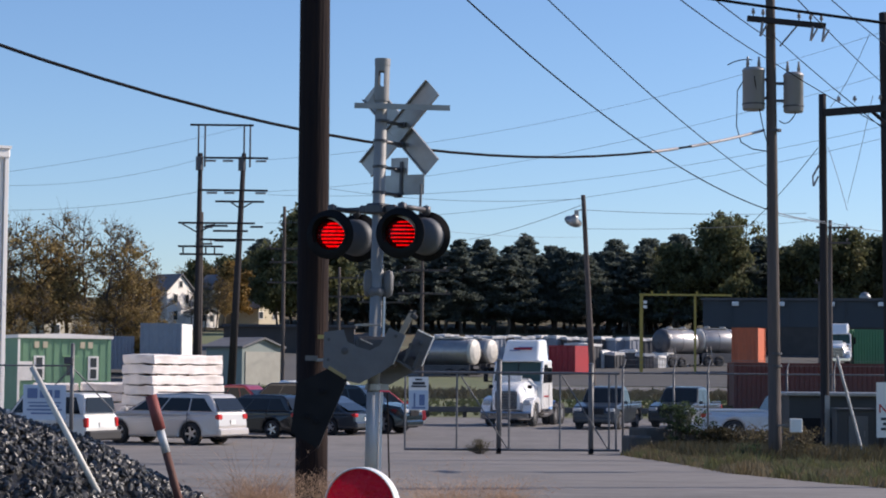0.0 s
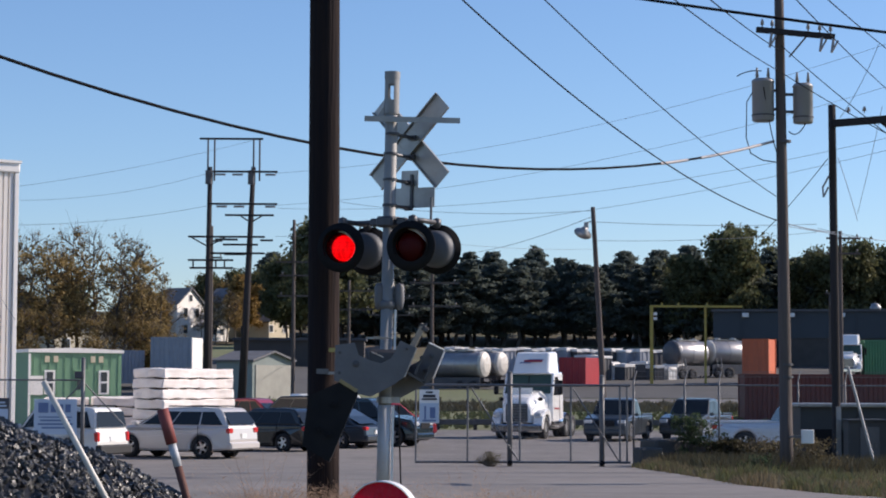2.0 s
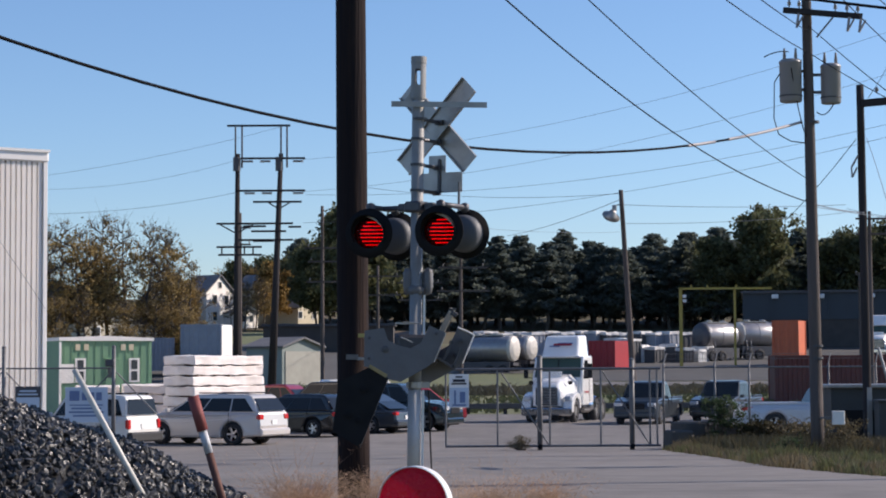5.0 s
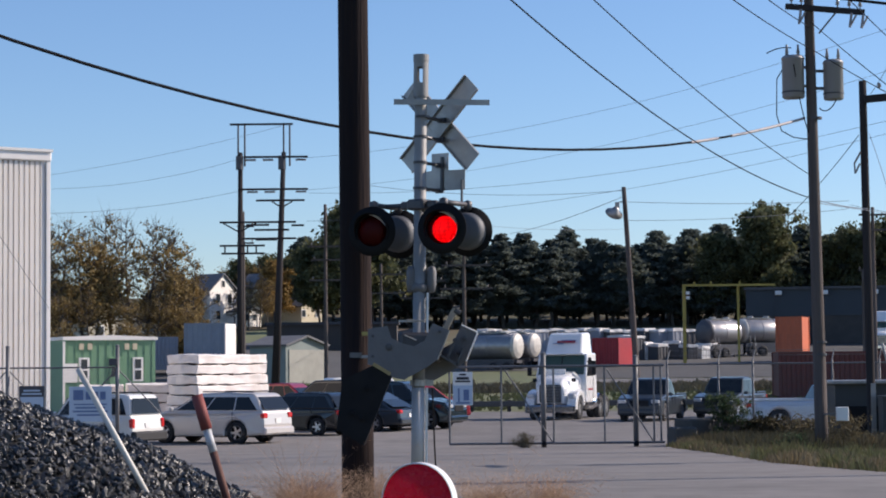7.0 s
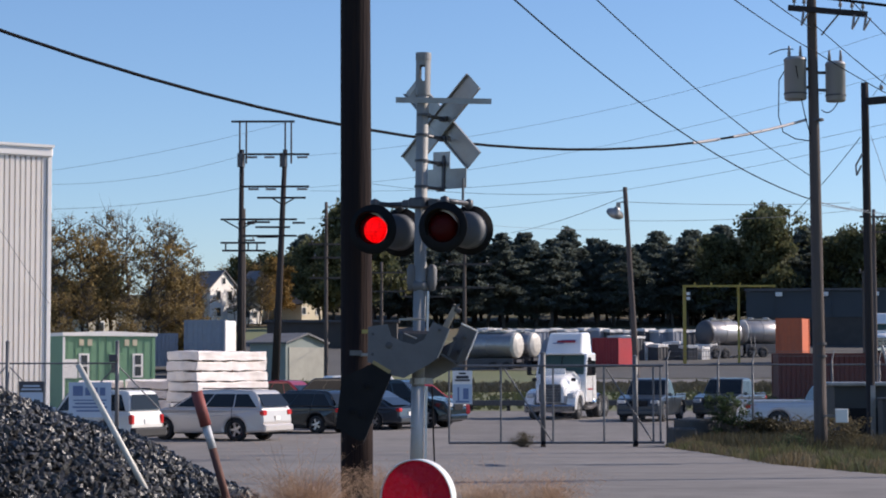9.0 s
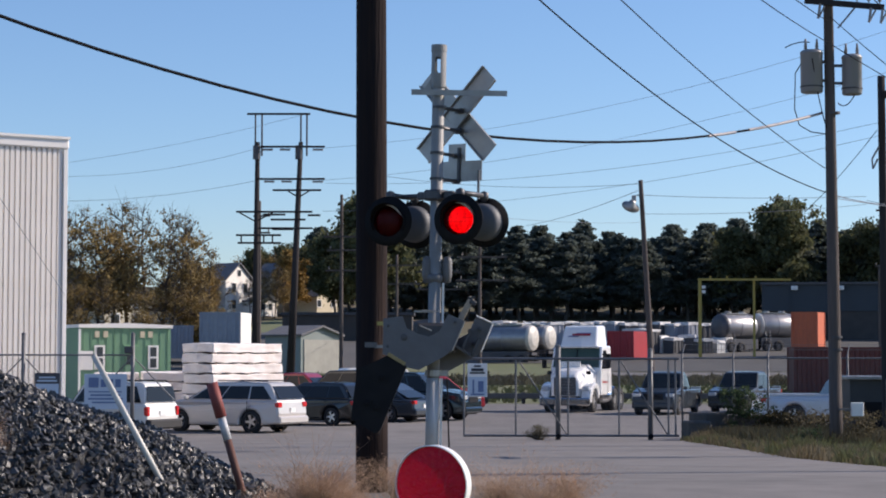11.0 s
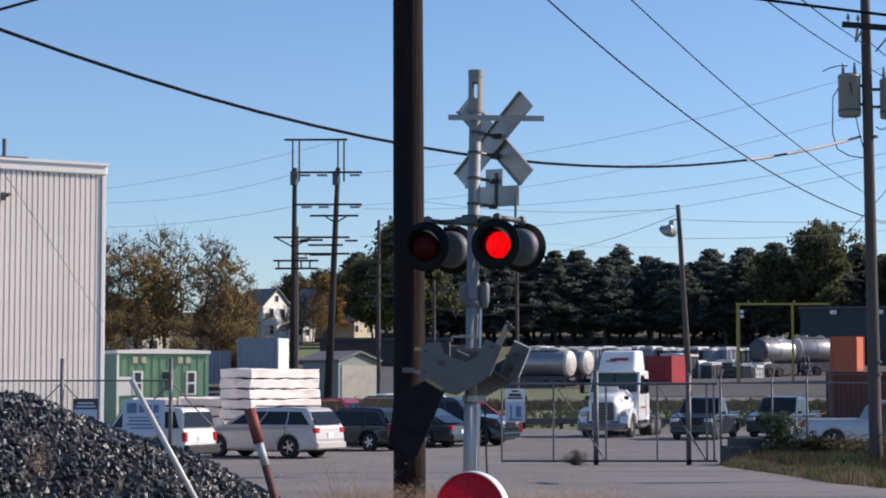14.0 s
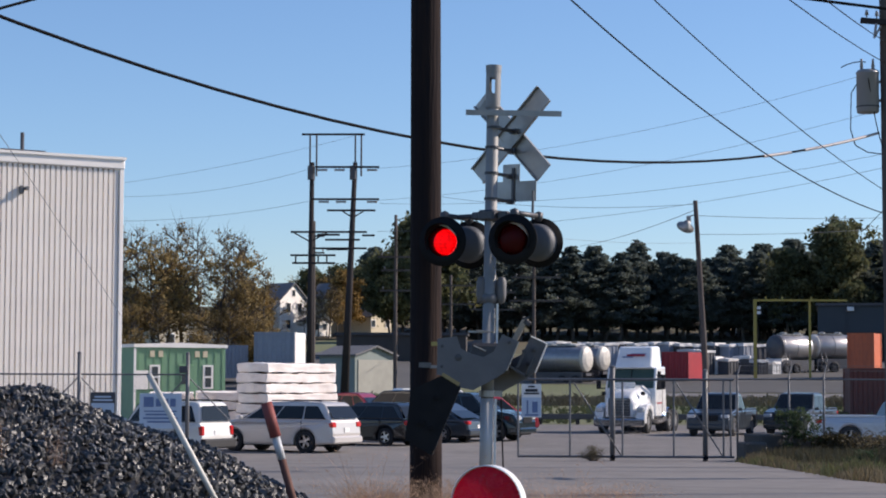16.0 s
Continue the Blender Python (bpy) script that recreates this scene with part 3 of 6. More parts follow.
for sx in (-1, 1):
    for sy, way in ((-0.2, 197), (0.22, 12)):
        # each lamp unit looks along its own +y
        m = turned(sx * 0.43, sy, 2.765) @ pose(0, 0, 0, 0, 0, way)
        bm = bmesh.new()
        lathe(bm, [(0.0, 0.0), (0.12, 0.0), (0.15, 0.05), (0.155, 0.12), (0.25, 0.12), (0.25, 0.128), (0.153, 0.128)], pose(0, -0.08, 0, -90, 0, 0), 36, caps=False)
        unit = part("lamp_unit", bm, BLACK, signal, "round black lamp unit with background disc and hood", True, m)
        # grey rear of the housing and its hinge
        one("housing", HOUSING, unit, lathe, [(0.0, -0.03), (0.15, -0.025), (0.185, 0.02), (0.19, 0.115)], caps=False, m=pose(0, -0.085, 0, -90, 0, 0), smooth=True, label="grey lamp housing")
        bm = bmesh.new()
        seg = 30
        ring = []
        for i in range(seg + 1):
            a = radians(-30 + 240 * i / seg)
            deep = 0.09 + 0.09 * max(0.0, math.sin(a))
            ring.append([bm.verts.new((r * math.cos(a), y, r * math.sin(a))) for r, y in ((0.172, 0.04), (0.178, deep), (0.173, deep), (0.167, 0.04))])
        for p, q in zip(ring, ring[1:]):
            for i in range(4):
                bm.faces.new((p[i], p[(i + 1) % 4], q[(i + 1) % 4], q[i]))
        hood = part("hood", bm, BLACK, unit, "black hood over the lens", True)
        # pale crescent: light caught inside the hood, put into the colour
        bm = bmesh.new()
        ring = []
        for i in range(13):
            a = radians(172 - 92 * i / 12)
            wide = 0.022 * math.sin(math.pi * i / 12) + 0.002
            ring.append([bm.verts.new((r * math.cos(a), 0.062, r * math.sin(a))) for r in (0.165, 0.165 - wide)])
        for p, q in zip(ring, ring[1:]):
            bm.faces.new((p[0], p[1], q[1], q[0]))
        part("hood_lining", bm, HOODLIGHT, hood, "pale crescent painted for the light inside the hood")
        one("lens", LENS, unit, lathe, [(0.0, 0.062), (0.06, 0.058), (0.11, 0.042), (0.152, 0.02)], m=pose(0, 0.03, 0, -90, 0, 0), smooth=True, label="domed red glass lens")
        one("lamp", GLOW, unit, lathe, [(0.0, 0.0), (0.06, 0.002), (0.15, 0.01)], m=pose(0, -0.07, 0, -90, 0, 0), smooth=True, label="lit red reflector")
        # slats added before the lamp to switch its light; edge-on they let it shine
        for z in [0.038 * (i - 3.5) for i in range(8)]:
            ww = 2 * math.sqrt(0.152 ** 2 - (abs(z) - 0.012) ** 2)
            vanes.append((one("flasher_slat", BLACK, unit, box, (0, 0, 0), (ww, 0.002, 0.039), label="black slat added to blank the lamp and make it flash", m=pose(0, -0.015, z)), z, sx))
# post and conduit beside the sign
one("sign_post", STEEL, signal, tube, (0.42, 0.1, 2.95), (0.42, 0.1, 3.3), 0.013, 0.013, 8)
loop("conduit", bend((-0.02, 0.07, 2.9), (0.075, 0.02, 2.3), 0.05), 0.016, SILVERPAINT, signal)
bm = bmesh.new()
box(bm, (0, 0, 2.2), (0.16, 0.16, 0.12), bevel=0.04)
lathe(bm, [(0.0, -0.13), (0.035, -0.12), (0.05, -0.05), (0.05, 0.09), (0.035, 0.13), (0.0, 0.14)], pose(-0.08, 0, 2.28), 14)
lathe(bm, [(0.0, -0.13), (0.035, -0.12), (0.05, -0.05), (0.05, 0.09), (0.035, 0.13), (0.0, 0.14)], pose(0.12, 0, 2.28), 14)
part("junction_collar", bm, GREYPAINT, signal, "cast junction collar with two round boxes", True)
# white strips paint the sunlit right edge of the mast
one("ladder_rail", WHITEPAINT, signal, box, (0.085, -0.03, 1.9), (0.022, 0.03, 0.5))
one("ladder_rail", WHITEPAINT, signal, box, (0.085, -0.03, 0.75), (0.022, 0.03, 0.9))
# gate gear: two crank plates either side of the mast, mechanism case and counterweights
PLATE = [(-0.5, 1.78), (-0.5, 1.43), (-0.42, 1.41), (-0.27, 1.305), (-0.14, 1.28), (0.094, 1.41), (0.187, 1.48), (0.303, 1.77), (0.14, 1.84), (0.058, 1.667), (-0.045, 1.61), (-0.16, 1.64), (-0.267, 1.69), (-0.31, 1.81)]
bm = bmesh.new()
prism(bm, PLATE, 0.02, pose(0.0, -0.24, 0, 0, 0, 4))
crank = part("crank_plate", bm, GREYPAINT, signal, "curved grey crank plate of the gate gear")
for x, z, r in ((-0.34, 1.69, 0.035), (-0.5, 1.8, 0.016), (0.16, 1.85, 0.016), (-0.5, 1.6, 0.016)):
    one("bolt", DARKSTEEL, crank, lathe, [(r, 0), (r, 0.03), (0, 0.035)], m=pose(x + 0.05, -0.252, z - 0.09, 90, 0, 0))
bm = bmesh.new()
prism(bm, PLATE, 0.02, pose(0.285, 0.2, -0.012, 0, 0, 4))
part("crank_plate", bm, GREYPAINT, signal, "curved grey crank plate of the gate gear")
for (xa, za), (xb, zb_) in (((0.475, 1.47), (0.59, 1.76)), ((0.59, 1.76), (0.425, 1.835))):
    one("edge_strip", WHITEPAINT, signal, tube, (xa, 0.185, za), (xb, 0.185, zb_), 0.008, 0.008, 6, label="bright strip along the plate edge")
for (xa, za), (xb, zb_) in (((0.19, 1.48), (0.305, 1.77)), ((-0.14, 1.72), (-0.02, 1.67)), ((-0.12, 1.87), (0.06, 1.86))):
    one("edge_strip", ALU, signal, tube, (xa, -0.255, za), (xb, -0.255, zb_), 0.007, 0.007, 6, label="pale strip along the plate edge")
bm = bmesh.new()
box(bm, (0, 0, 0), (0.062, 0.03, 0.3), pose(0, 0, 0, 0, 26, 0), 0.006)
part("latch_arm", bm, mat("worn_tan_steel", (0.36, 0.31, 0.25), 0.6, 0.1, scale=9, amount=0.8), signal, "pale worn latch arm", m=pose(0.31, 0.06, 1.885))
bm = bmesh.new()
box(bm, (0.372, 0.06, 2.012), (0.075, 0.04, 0.02), pose(0, 0, 0, 0, -12, 0)), box(bm, (0.385, 0.06, 1.965), (0.07, 0.05, 0.05), pose(0, 0, 0, 0, 30, 0), 0.008)
part("latch_head", bm, DARKSTEEL, signal, "dark latch head")
for x, z, ry in ((0.33, 1.6, 22), (0.42, 1.52, 22), (0.3, 1.48, -60)):
    one("spacer", DARKSTEEL, signal, box, (0, 0, 0), (0.025, 0.34, 0.2), m=pose(x, -0.02, z, 0, ry, 0))
for x, z in ((0.36, 1.68), (0.46, 1.7), (0.4, 1.55), (0.28, 1.5)):
    one("bolt", DARKSTEEL, signal, lathe, [(0.022, 0), (0.022, 0.02), (0, 0.024)], m=pose(x, 0.185, z, 90, 0, 0))
bm = bmesh.new()
box(bm, (0.02, 0.0, 1.6), (0.42, 0.34, 0.3), bevel=0.03)
case = part("mechanism_case", bm, DARKSTEEL, signal, "dark gate mechanism case behind the cranks")
one("lid_hinge", ALU, case, box, (-0.1, -0.18, 1.86), (0.2, 0.02, 0.02))
bm = bmesh.new()
prism(bm, [(-0.75, 1.27), (-0.45, 1.42), (-0.26, 1.315), (-0.53, 0.63), (-0.80, 0.79)], 0.3, pose(0, -0.12, 0))
weight = part("counterweight", bm, mat("dark_counterweight_paint", (0.0095, 0.0105, 0.013), 0.7, col2=(0.02, 0.02, 0.022), scale=5, amount=0.8, spec=0.15), signal, "heavy dark counterweight hanging from the cranks")
one("weight_edge", mat("ochre_edge", (0.35, 0.27, 0.12), 0.6), weight, box, (0, 0, 0), (0.2, 0.31, 0.035), m=pose(-0.36, -0.13, 1.385, 0, 30, 0), label="worn ochre edge strip")
for x, z in ((-0.5, 1.2), (-0.55, 0.9), (-0.64, 0.95)):
    one("bolt", BLACK, weight, lathe, [(0.03, 0), (0.03, 0.03), (0, 0.035)], m=pose(x, -0.27, z, 90, 0, 0))
one("peg", STEEL, signal, box, (-0.62, -0.2, 1.52), (0.12, 0.03, 0.05))
bm = bmesh.new()
lathe(bm, [(0.066, 0), (0.085, 0), (0.085, 0.06), (0.066, 0.06)], pose(0, 0, 1.22), 16)
box(bm, (0.11, -0.02, 1.25), (0.08, 0.05, 0.06))
part("strap", bm, ALU, signal)
loop("hanging_cable", bend((0.14, 0, 1.2), (0.2, 0.0, 0.1), 0.1), 0.008, WIRE, signal)

# red reflective marker on a thin rod, close to the camera
REFLECTOR = mat("red_prismatic_reflector", (0.58, 0.0, 0.02), 0.15, col2=(0.36, 0.0, 0.014), scale=60, bump=0.5, fine=160, spec=0.3, trans=0.1)
marker = thing("reflector_marker", pose(-0.03, 2.2, 0.82), "round red reflector with a white rim on a thin marker rod", "marker")
mm = pose(0, 0, 1.4345, 0, 0, -24)
one("rod", STEEL, marker, tube, (0, 0.008, 0), (0, 0.008, 1.392), 0.006, 0.006, 10, smooth=True)
one("rim", WHITEPAINT, marker, lathe, [(0.0415, -0.012), (0.0425, -0.014), (0.0435, -0.012), (0.0435, 0.0), (0.0425, 0.001), (0.042, -0.002)], m=mm @ pose(0, 0, 0, 90, 0, 0), label="white plastic rim", seg=48, caps=False)
one("lens", REFLECTOR, marker, lathe, [(0.0, 0.0045), (0.02, 0.004), (0.034, 0.002), (0.042, -0.002)], caps=False, m=mm @ pose(0, 0, 0, 90, 0, 0), smooth=True, label="domed red reflector", seg=48)

# leaning white pipe and red-and-white post beside the stone pile
bm = bmesh.new()
tube(bm, (0, 0, 0), (-0.78, 0.0, 1.42), 0.027, 0.025, 14)
solo("pipe", bm, mat("off_white_pipe", (0.62, 0.6, 0.56), 0.5, col2=(0.45, 0.42, 0.37), scale=8, amount=0.8), pose(-2.32, 17, 1.0), "leaning off-white pipe standing in the stone pile", "pipe", smooth=True)
mp = thing("marker_post", pose(-1.885, 18, 1.02, 0, -16, 0), "leaning red and white marker post by the stone pile", "marker post")
REDPOST = mat("faded_red_post", (0.24, 0.05, 0.045), 0.7, col2=(0.13, 0.05, 0.045), scale=6, amount=0.9)
one("lower_shaft", mat("brown_red_post", (0.14, 0.06, 0.045), 0.8, scale=7, amount=0.9), mp, tube, (0, 0, 0), (0, 0, 0.67), 0.036, 0.036, 12, smooth=True, label="brown-red lower shaft")
one("white_band", mat("dirty_white_band", (0.5, 0.52, 0.55), 0.6, col2=(0.35, 0.35, 0.37), scale=8, amount=0.9), mp, tube, (0, 0, 0.67), (0, 0, 0.88), 0.038, 0.038, 12, smooth=True, label="dirty white band")
one("red_sleeve", REDPOST, mp, tube, (0, 0, 0.88), (0, 0, 1.2), 0.052, 0.052, 12, smooth=True, label="faded red sleeve")


# ---- buildings ----
PANEL = mat("white_ribbed_steel", (0.86, 0.8, 0.73), 0.5, col2=(0.76, 0.7, 0.63), scale=0.8, amount=0.7, bump=0.04, fine=10, obj=0.03)
TRIMWHITE = mat("white_trim", (0.86, 0.83, 0.79), 0.45, col2=(0.76, 0.73, 0.68), scale=2, amount=0.6, bump=0.03)
GREENSIDING = mat("green_siding", (0.17, 0.31, 0.19), 0.6, col2=(0.13, 0.25, 0.15), scale=2, amount=0.6, bump=0.08)
CREAM = mat("cream_siding", (0.6, 0.53, 0.38), 0.7, scale=2, amount=0.4)
ROOFGREY = mat("grey_shingle_roof", (0.16, 0.16, 0.17), 0.85, scale=5, amount=0.8, bump=0.3)
DARKGREEN = mat("dark_green_steel_wall", (0.045, 0.055, 0.066), 0.7, col2=(0.034, 0.042, 0.05), scale=0.6, amount=0.6)
DARKBLOCK = mat("grey_block_wall", (0.075, 0.066, 0.06), 0.85, scale=1.2, amount=0.7, bump=0.2)
CONCRETE = mat("stained_concrete", (0.28, 0.27, 0.25), 0.85, col2=(0.16, 0.15, 0.13), scale=2, amount=0.9, bump=0.25)

hall = thing("warehouse", pose(-14.77, 75, 0, 0, 0, 33), "tall white ribbed steel warehouse with a white eave trim", "building")
one("wall_core", PANEL, hall, box, (-12, 7.0, 5.1), (23.94, 13.9, 10.2))
one("plinth", CONCRETE, hall, box, (-12, 6.95, 0.2), (24.04, 13.94, 0.4))
bm = bmesh.new()
box(bm, (-12, 6.95, 10.48), (24.1, 14.16, 0.42), bevel=0.05)
box(bm, (-12, -0.15, 10.68), (24.14, 0.1, 0.1))
part("eave_trim", bm, TRIMWHITE, hall, "white folded eave trim")
one("corner_trim", TRIMWHITE, hall, box, (-0.06, 0.0, 5.3), (0.16, 0.16, 9.95), bevel=0.01)
bm = bmesh.new()
prism(bm, [(-0.072, 0), (-0.068, -0.075), (0.068, -0.075), (0.072, 0)], 9.9, pose(0, 0, 0, -90, 0, 0))
rib = bpy.data.meshes.new("panel")
bm.to_mesh(rib)
bm.free()
for i in range(113):
    mesh_part("panel", rib, PANEL, hall, "", False, pose(-0.274 - 0.208 * i, 0.05, 5.35, 0, 0, 0))
one("vent_pipe", DARKSTEEL, hall, tube, (-3.45, 1.5, 10.6), (-3.45, 1.5, 11.62), 0.075, 0.075, 12)
one("flue_bar", DARKSTEEL, hall, box, (-3.45, 1.42, 10.92), (1.75, 0.1, 0.09))
bm = bmesh.new()
box(bm, (-4.0, -0.1, 9.3), (0.16, 0.2, 0.3), bevel=0.03), box(bm, (-3.85, -0.2, 9.35), (0.1, 0.3, 0.12))
part("wall_lamp", bm, STEEL, hall, "small grey wall lamp")

hut = thing("site_office", pose(-18.0, 95, 0.0, 0, 0, 27), "green site office with white-framed windows and flat roof", "building")
one("wall", GREENSIDING, hut, box, (2.27, 1.6, 2.05), (4.54, 3.2, 3.7))
for i in range(12):
    one("siding_batten", GREENSIDING, hut, box, (0.2 + i * 0.38, -0.012, 2.05), (0.03, 0.024, 3.66))
bm = bmesh.new()
prism(bm, [(-0.08, 3.86), (4.62, 3.86), (4.62, 4.0), (2.27, 4.1), (-0.08, 4.02)], 3.4, pose(0, 1.6, 0))
part("roof", bm, TRIMWHITE, hut, "white flat roof edge")
one("corner_trim", TRIMWHITE, hut, box, (-0.01, -0.02, 2.0), (0.1, 0.1, 3.6))
for x in (0.98, 3.65):
    w = part("window", (lambda b: (box(b, (0, 0, 0), (0.52, 0.06, 1.15)), b)[1])(bmesh.new()), TRIMWHITE, hut, "white-framed sash window", m=pose(x, -0.02, 2.45))
    for z in (0.27, -0.27):
        one("pane", WINDOW, w, box, (0, -0.035, z), (0.3, 0.02, 0.44))
d = one("door", GREENSIDING, hut, box, (2.55, -0.03, 2.0), (0.62, 0.05, 1.95), label="green door with a small pane")
one("door_frame", mat("pale_green_trim", (0.22, 0.4, 0.22), 0.6), d, box, (2.55, -0.025, 3.02), (0.74, 0.06, 0.07))
one("pane", WINDOW, d, box, (2.42, -0.06, 2.35), (0.2, 0.02, 0.5))
for x in (0.85, 1.27, 3.1, 3.5):
    one("vent", CREAM, hut, box, (x, -0.02, 3.55), (0.22, 0.05, 0.3), label="tan louvre vent")
one("notice", TRIMWHITE, hut, box, (0.35, -0.05, 2.3), (0.6, 0.02, 0.9))


def house(name, m, w, d, h, roof, wall, label, windows=()):
    o = thing(name, m, label, "house", "far houses")
    one("wall", wall, o, box, (0, 0, h / 2), (w, d, h))
    bm = bmesh.new()
    prism(bm, [(-w / 2, h), (w / 2, h), (0, h + roof)], d, None)
    part("gable", bm, wall, o)
    for k in (-1, 1):
        bm = bmesh.new()
        ln = math.hypot(w / 2 + 0.3, roof)
        box(bm, (0, 0, 0), (ln, d + 0.6, 0.14), pose(0, 0, 0, 0, k * math.degrees(math.atan2(roof, w / 2)), 0))
        part("roof", bm, ROOFGREY, o, m=pose(k * (w / 4 + 0.1), 0, h + roof / 2 + 0.05))
    for x, z, ww, hh in windows:
        p = one("window", TRIMWHITE, o, box, (x, -d / 2 - 0.02, z), (ww + 0.2, 0.08, hh + 0.2))
        one("pane", WINDOW, p, box, (x, -d / 2 - 0.07, z), (ww, 0.04, hh))
    return o


house("house", pose(-30.3, 263, 7.7, 0, 0, 58), 5.6, 3.6, 5.0, 2.1, TRIMWHITE, "white clapboard house with a steep grey gable", [(-1.1, 4.0, 0.8, 1.1), (1.3, 4.0, 0.8, 1.1), (-1.1, 1.8, 0.8, 1.1), (1.3, 1.8, 0.8, 1.1), (0, 5.9, 0.6, 0.8)])
house("house", pose(-26.6, 264, 8.0, 0, 0, 55), 4.0, 3.4, 1.9, 0.6, TRIMWHITE, "low white porch house below the gabled one", [(-1, 1.2, 0.7, 0.8), (0.7, 1.2, 0.7, 0.8)])
house("house", pose(-35.5, 205, 4.8, 0, 0, 38), 5.2, 6, 2.6, 1.4, CREAM, "cream-coloured house half hidden by trees", [(-1.2, 1.6, 0.7, 0.9), (1.2, 1.6, 0.7, 0.9)])
house("house", pose(-25.0, 276, 8.6, 0, 0, 62), 6.0, 3.6, 4.8, 2.0, CREAM, "tan house with a grey roof on the slope", [(-1.2, 2.4, 0.7, 0.9), (0.9, 2.4, 0.7, 0.9)])
house("house", pose(-19.4, 274, 8.6, 0, 0, 50), 4, 4, 2.2, 1.2, CREAM, "low tan house on the grassy slope", [(-1.6, 1.3, 0.7, 0.9), (1.2, 1.3, 0.7, 0.9)])
house("house", pose(36.9, 310, 9.3, 0, 0, 6), 5.4, 3.6, 1.9, 0.8, TRIMWHITE, "low white house glimpsed behind the pine trunks", [(-1.4, 1.2, 0.8, 0.8), (1.3, 1.2, 0.8, 0.8)])
shed = house("shed", pose(-11.26, 144.7, 1.3, 0, 0, 50), 4.0, 3.6, 2.75, 0.6, mat("grey_green_steel", (0.2, 0.235, 0.225), 0.6, scale=1, amount=0.5), "grey-green steel storage shed with a pale end wall")
one("end_door", mat("dull_pale_door", (0.34, 0.33, 0.29), 0.7, scale=2, amount=0.6), shed, box, (0.1, -1.83, 1.25), (3.6, 0.06, 2.4), label="pale roll-up door")
low = thing("low_building", pose(-11.1, 200, 3.6, 0, 0, 0), "long low dark flat-roofed building behind the poles", "building")
one("wall", DARKBLOCK, low, box, (0, 3, 1.6), (13, 6, 3.3)), one("roof_edge", DARKSTEEL, low, box, (0, 2.9, 3.3), (13.4, 6.4, 0.25))

depot = thing("depot", pose(32.2, 212, 4.0, 0, 0, -9), "long dark green depot with wall lamps and dark bay doors", "building")
one("upper_wall", DARKGREEN, depot, box, (28, 10, 4.9), (56, 20, 2.9))
one("lower_wall", DARKBLOCK, depot, box, (28, 10, 1.75), (55.8, 19.8, 3.5))
one("roof_edge", DARKSTEEL, depot, box, (28, 9.9, 6.4), (56.4, 20.4, 0.25))
for i in range(9):
    one("seam", DARKGREEN, depot, box, (3 + i * 6, -0.05, 4.9), (0.12, 0.1, 2.8))
for x in (5.2, 14.8, 22.5, 31, 40):
    one("bay_door", mat("dark_bay_door", (0.012, 0.013, 0.015), 0.8), depot, box, (x, -0.03, 1.6), (4.2, 0.1, 3.2), label="dark bay door")
for x in (3.4, 8.2, 13.4, 18.6, 24.0):
    one("wall_lamp", WHITEPAINT, depot, box, (x, -0.25, 5.9), (0.7, 0.4, 0.45), label="pale wall lamp", bevel=0.05)
bm = bmesh.new()
lathe(bm, [(0.6, 0), (0.6, 0.4), (0.35, 0.75), (0, 0.85)], pose(17.2, 4, 6.5), 14)
part("roof_vent", bm, ALU, depot, "round aluminium roof vent", True)
one("roof_unit", TRIMWHITE, depot, box, (20.8, 4, 6.95), (1.9, 1.5, 0.9), bevel=0.04)

gantry = thing("gantry", pose(20.55, 170, 2.2), "yellow steel gantry frame over the yard", "gantry")
YELLOW = mat("yellow_paint", (0.42, 0.32, 0.06), 0.6, col2=(0.26, 0.2, 0.06), scale=4, amount=0.7)
one("post", YELLOW, gantry, box, (0, 0, 3.45), (0.27, 0.25, 6.9)), one("post", YELLOW, gantry, box, (4.75, 1.0, 3.45), (0.18, 0.2, 6.9))
one("beam", YELLOW, gantry, box, (3.8, 0, 6.95), (7.9, 0.25, 0.17))
for x in (0.9, 2.3, 4.75):
    one("hook", YELLOW, gantry, box, (x, 0, 7.15), (0.14, 0.14, 0.24))
for z in (6.3, 5.9):
    one("lamp", WHITEPAINT, gantry, box, (0.3, -0.2, z), (0.3, 0.2, 0.25))

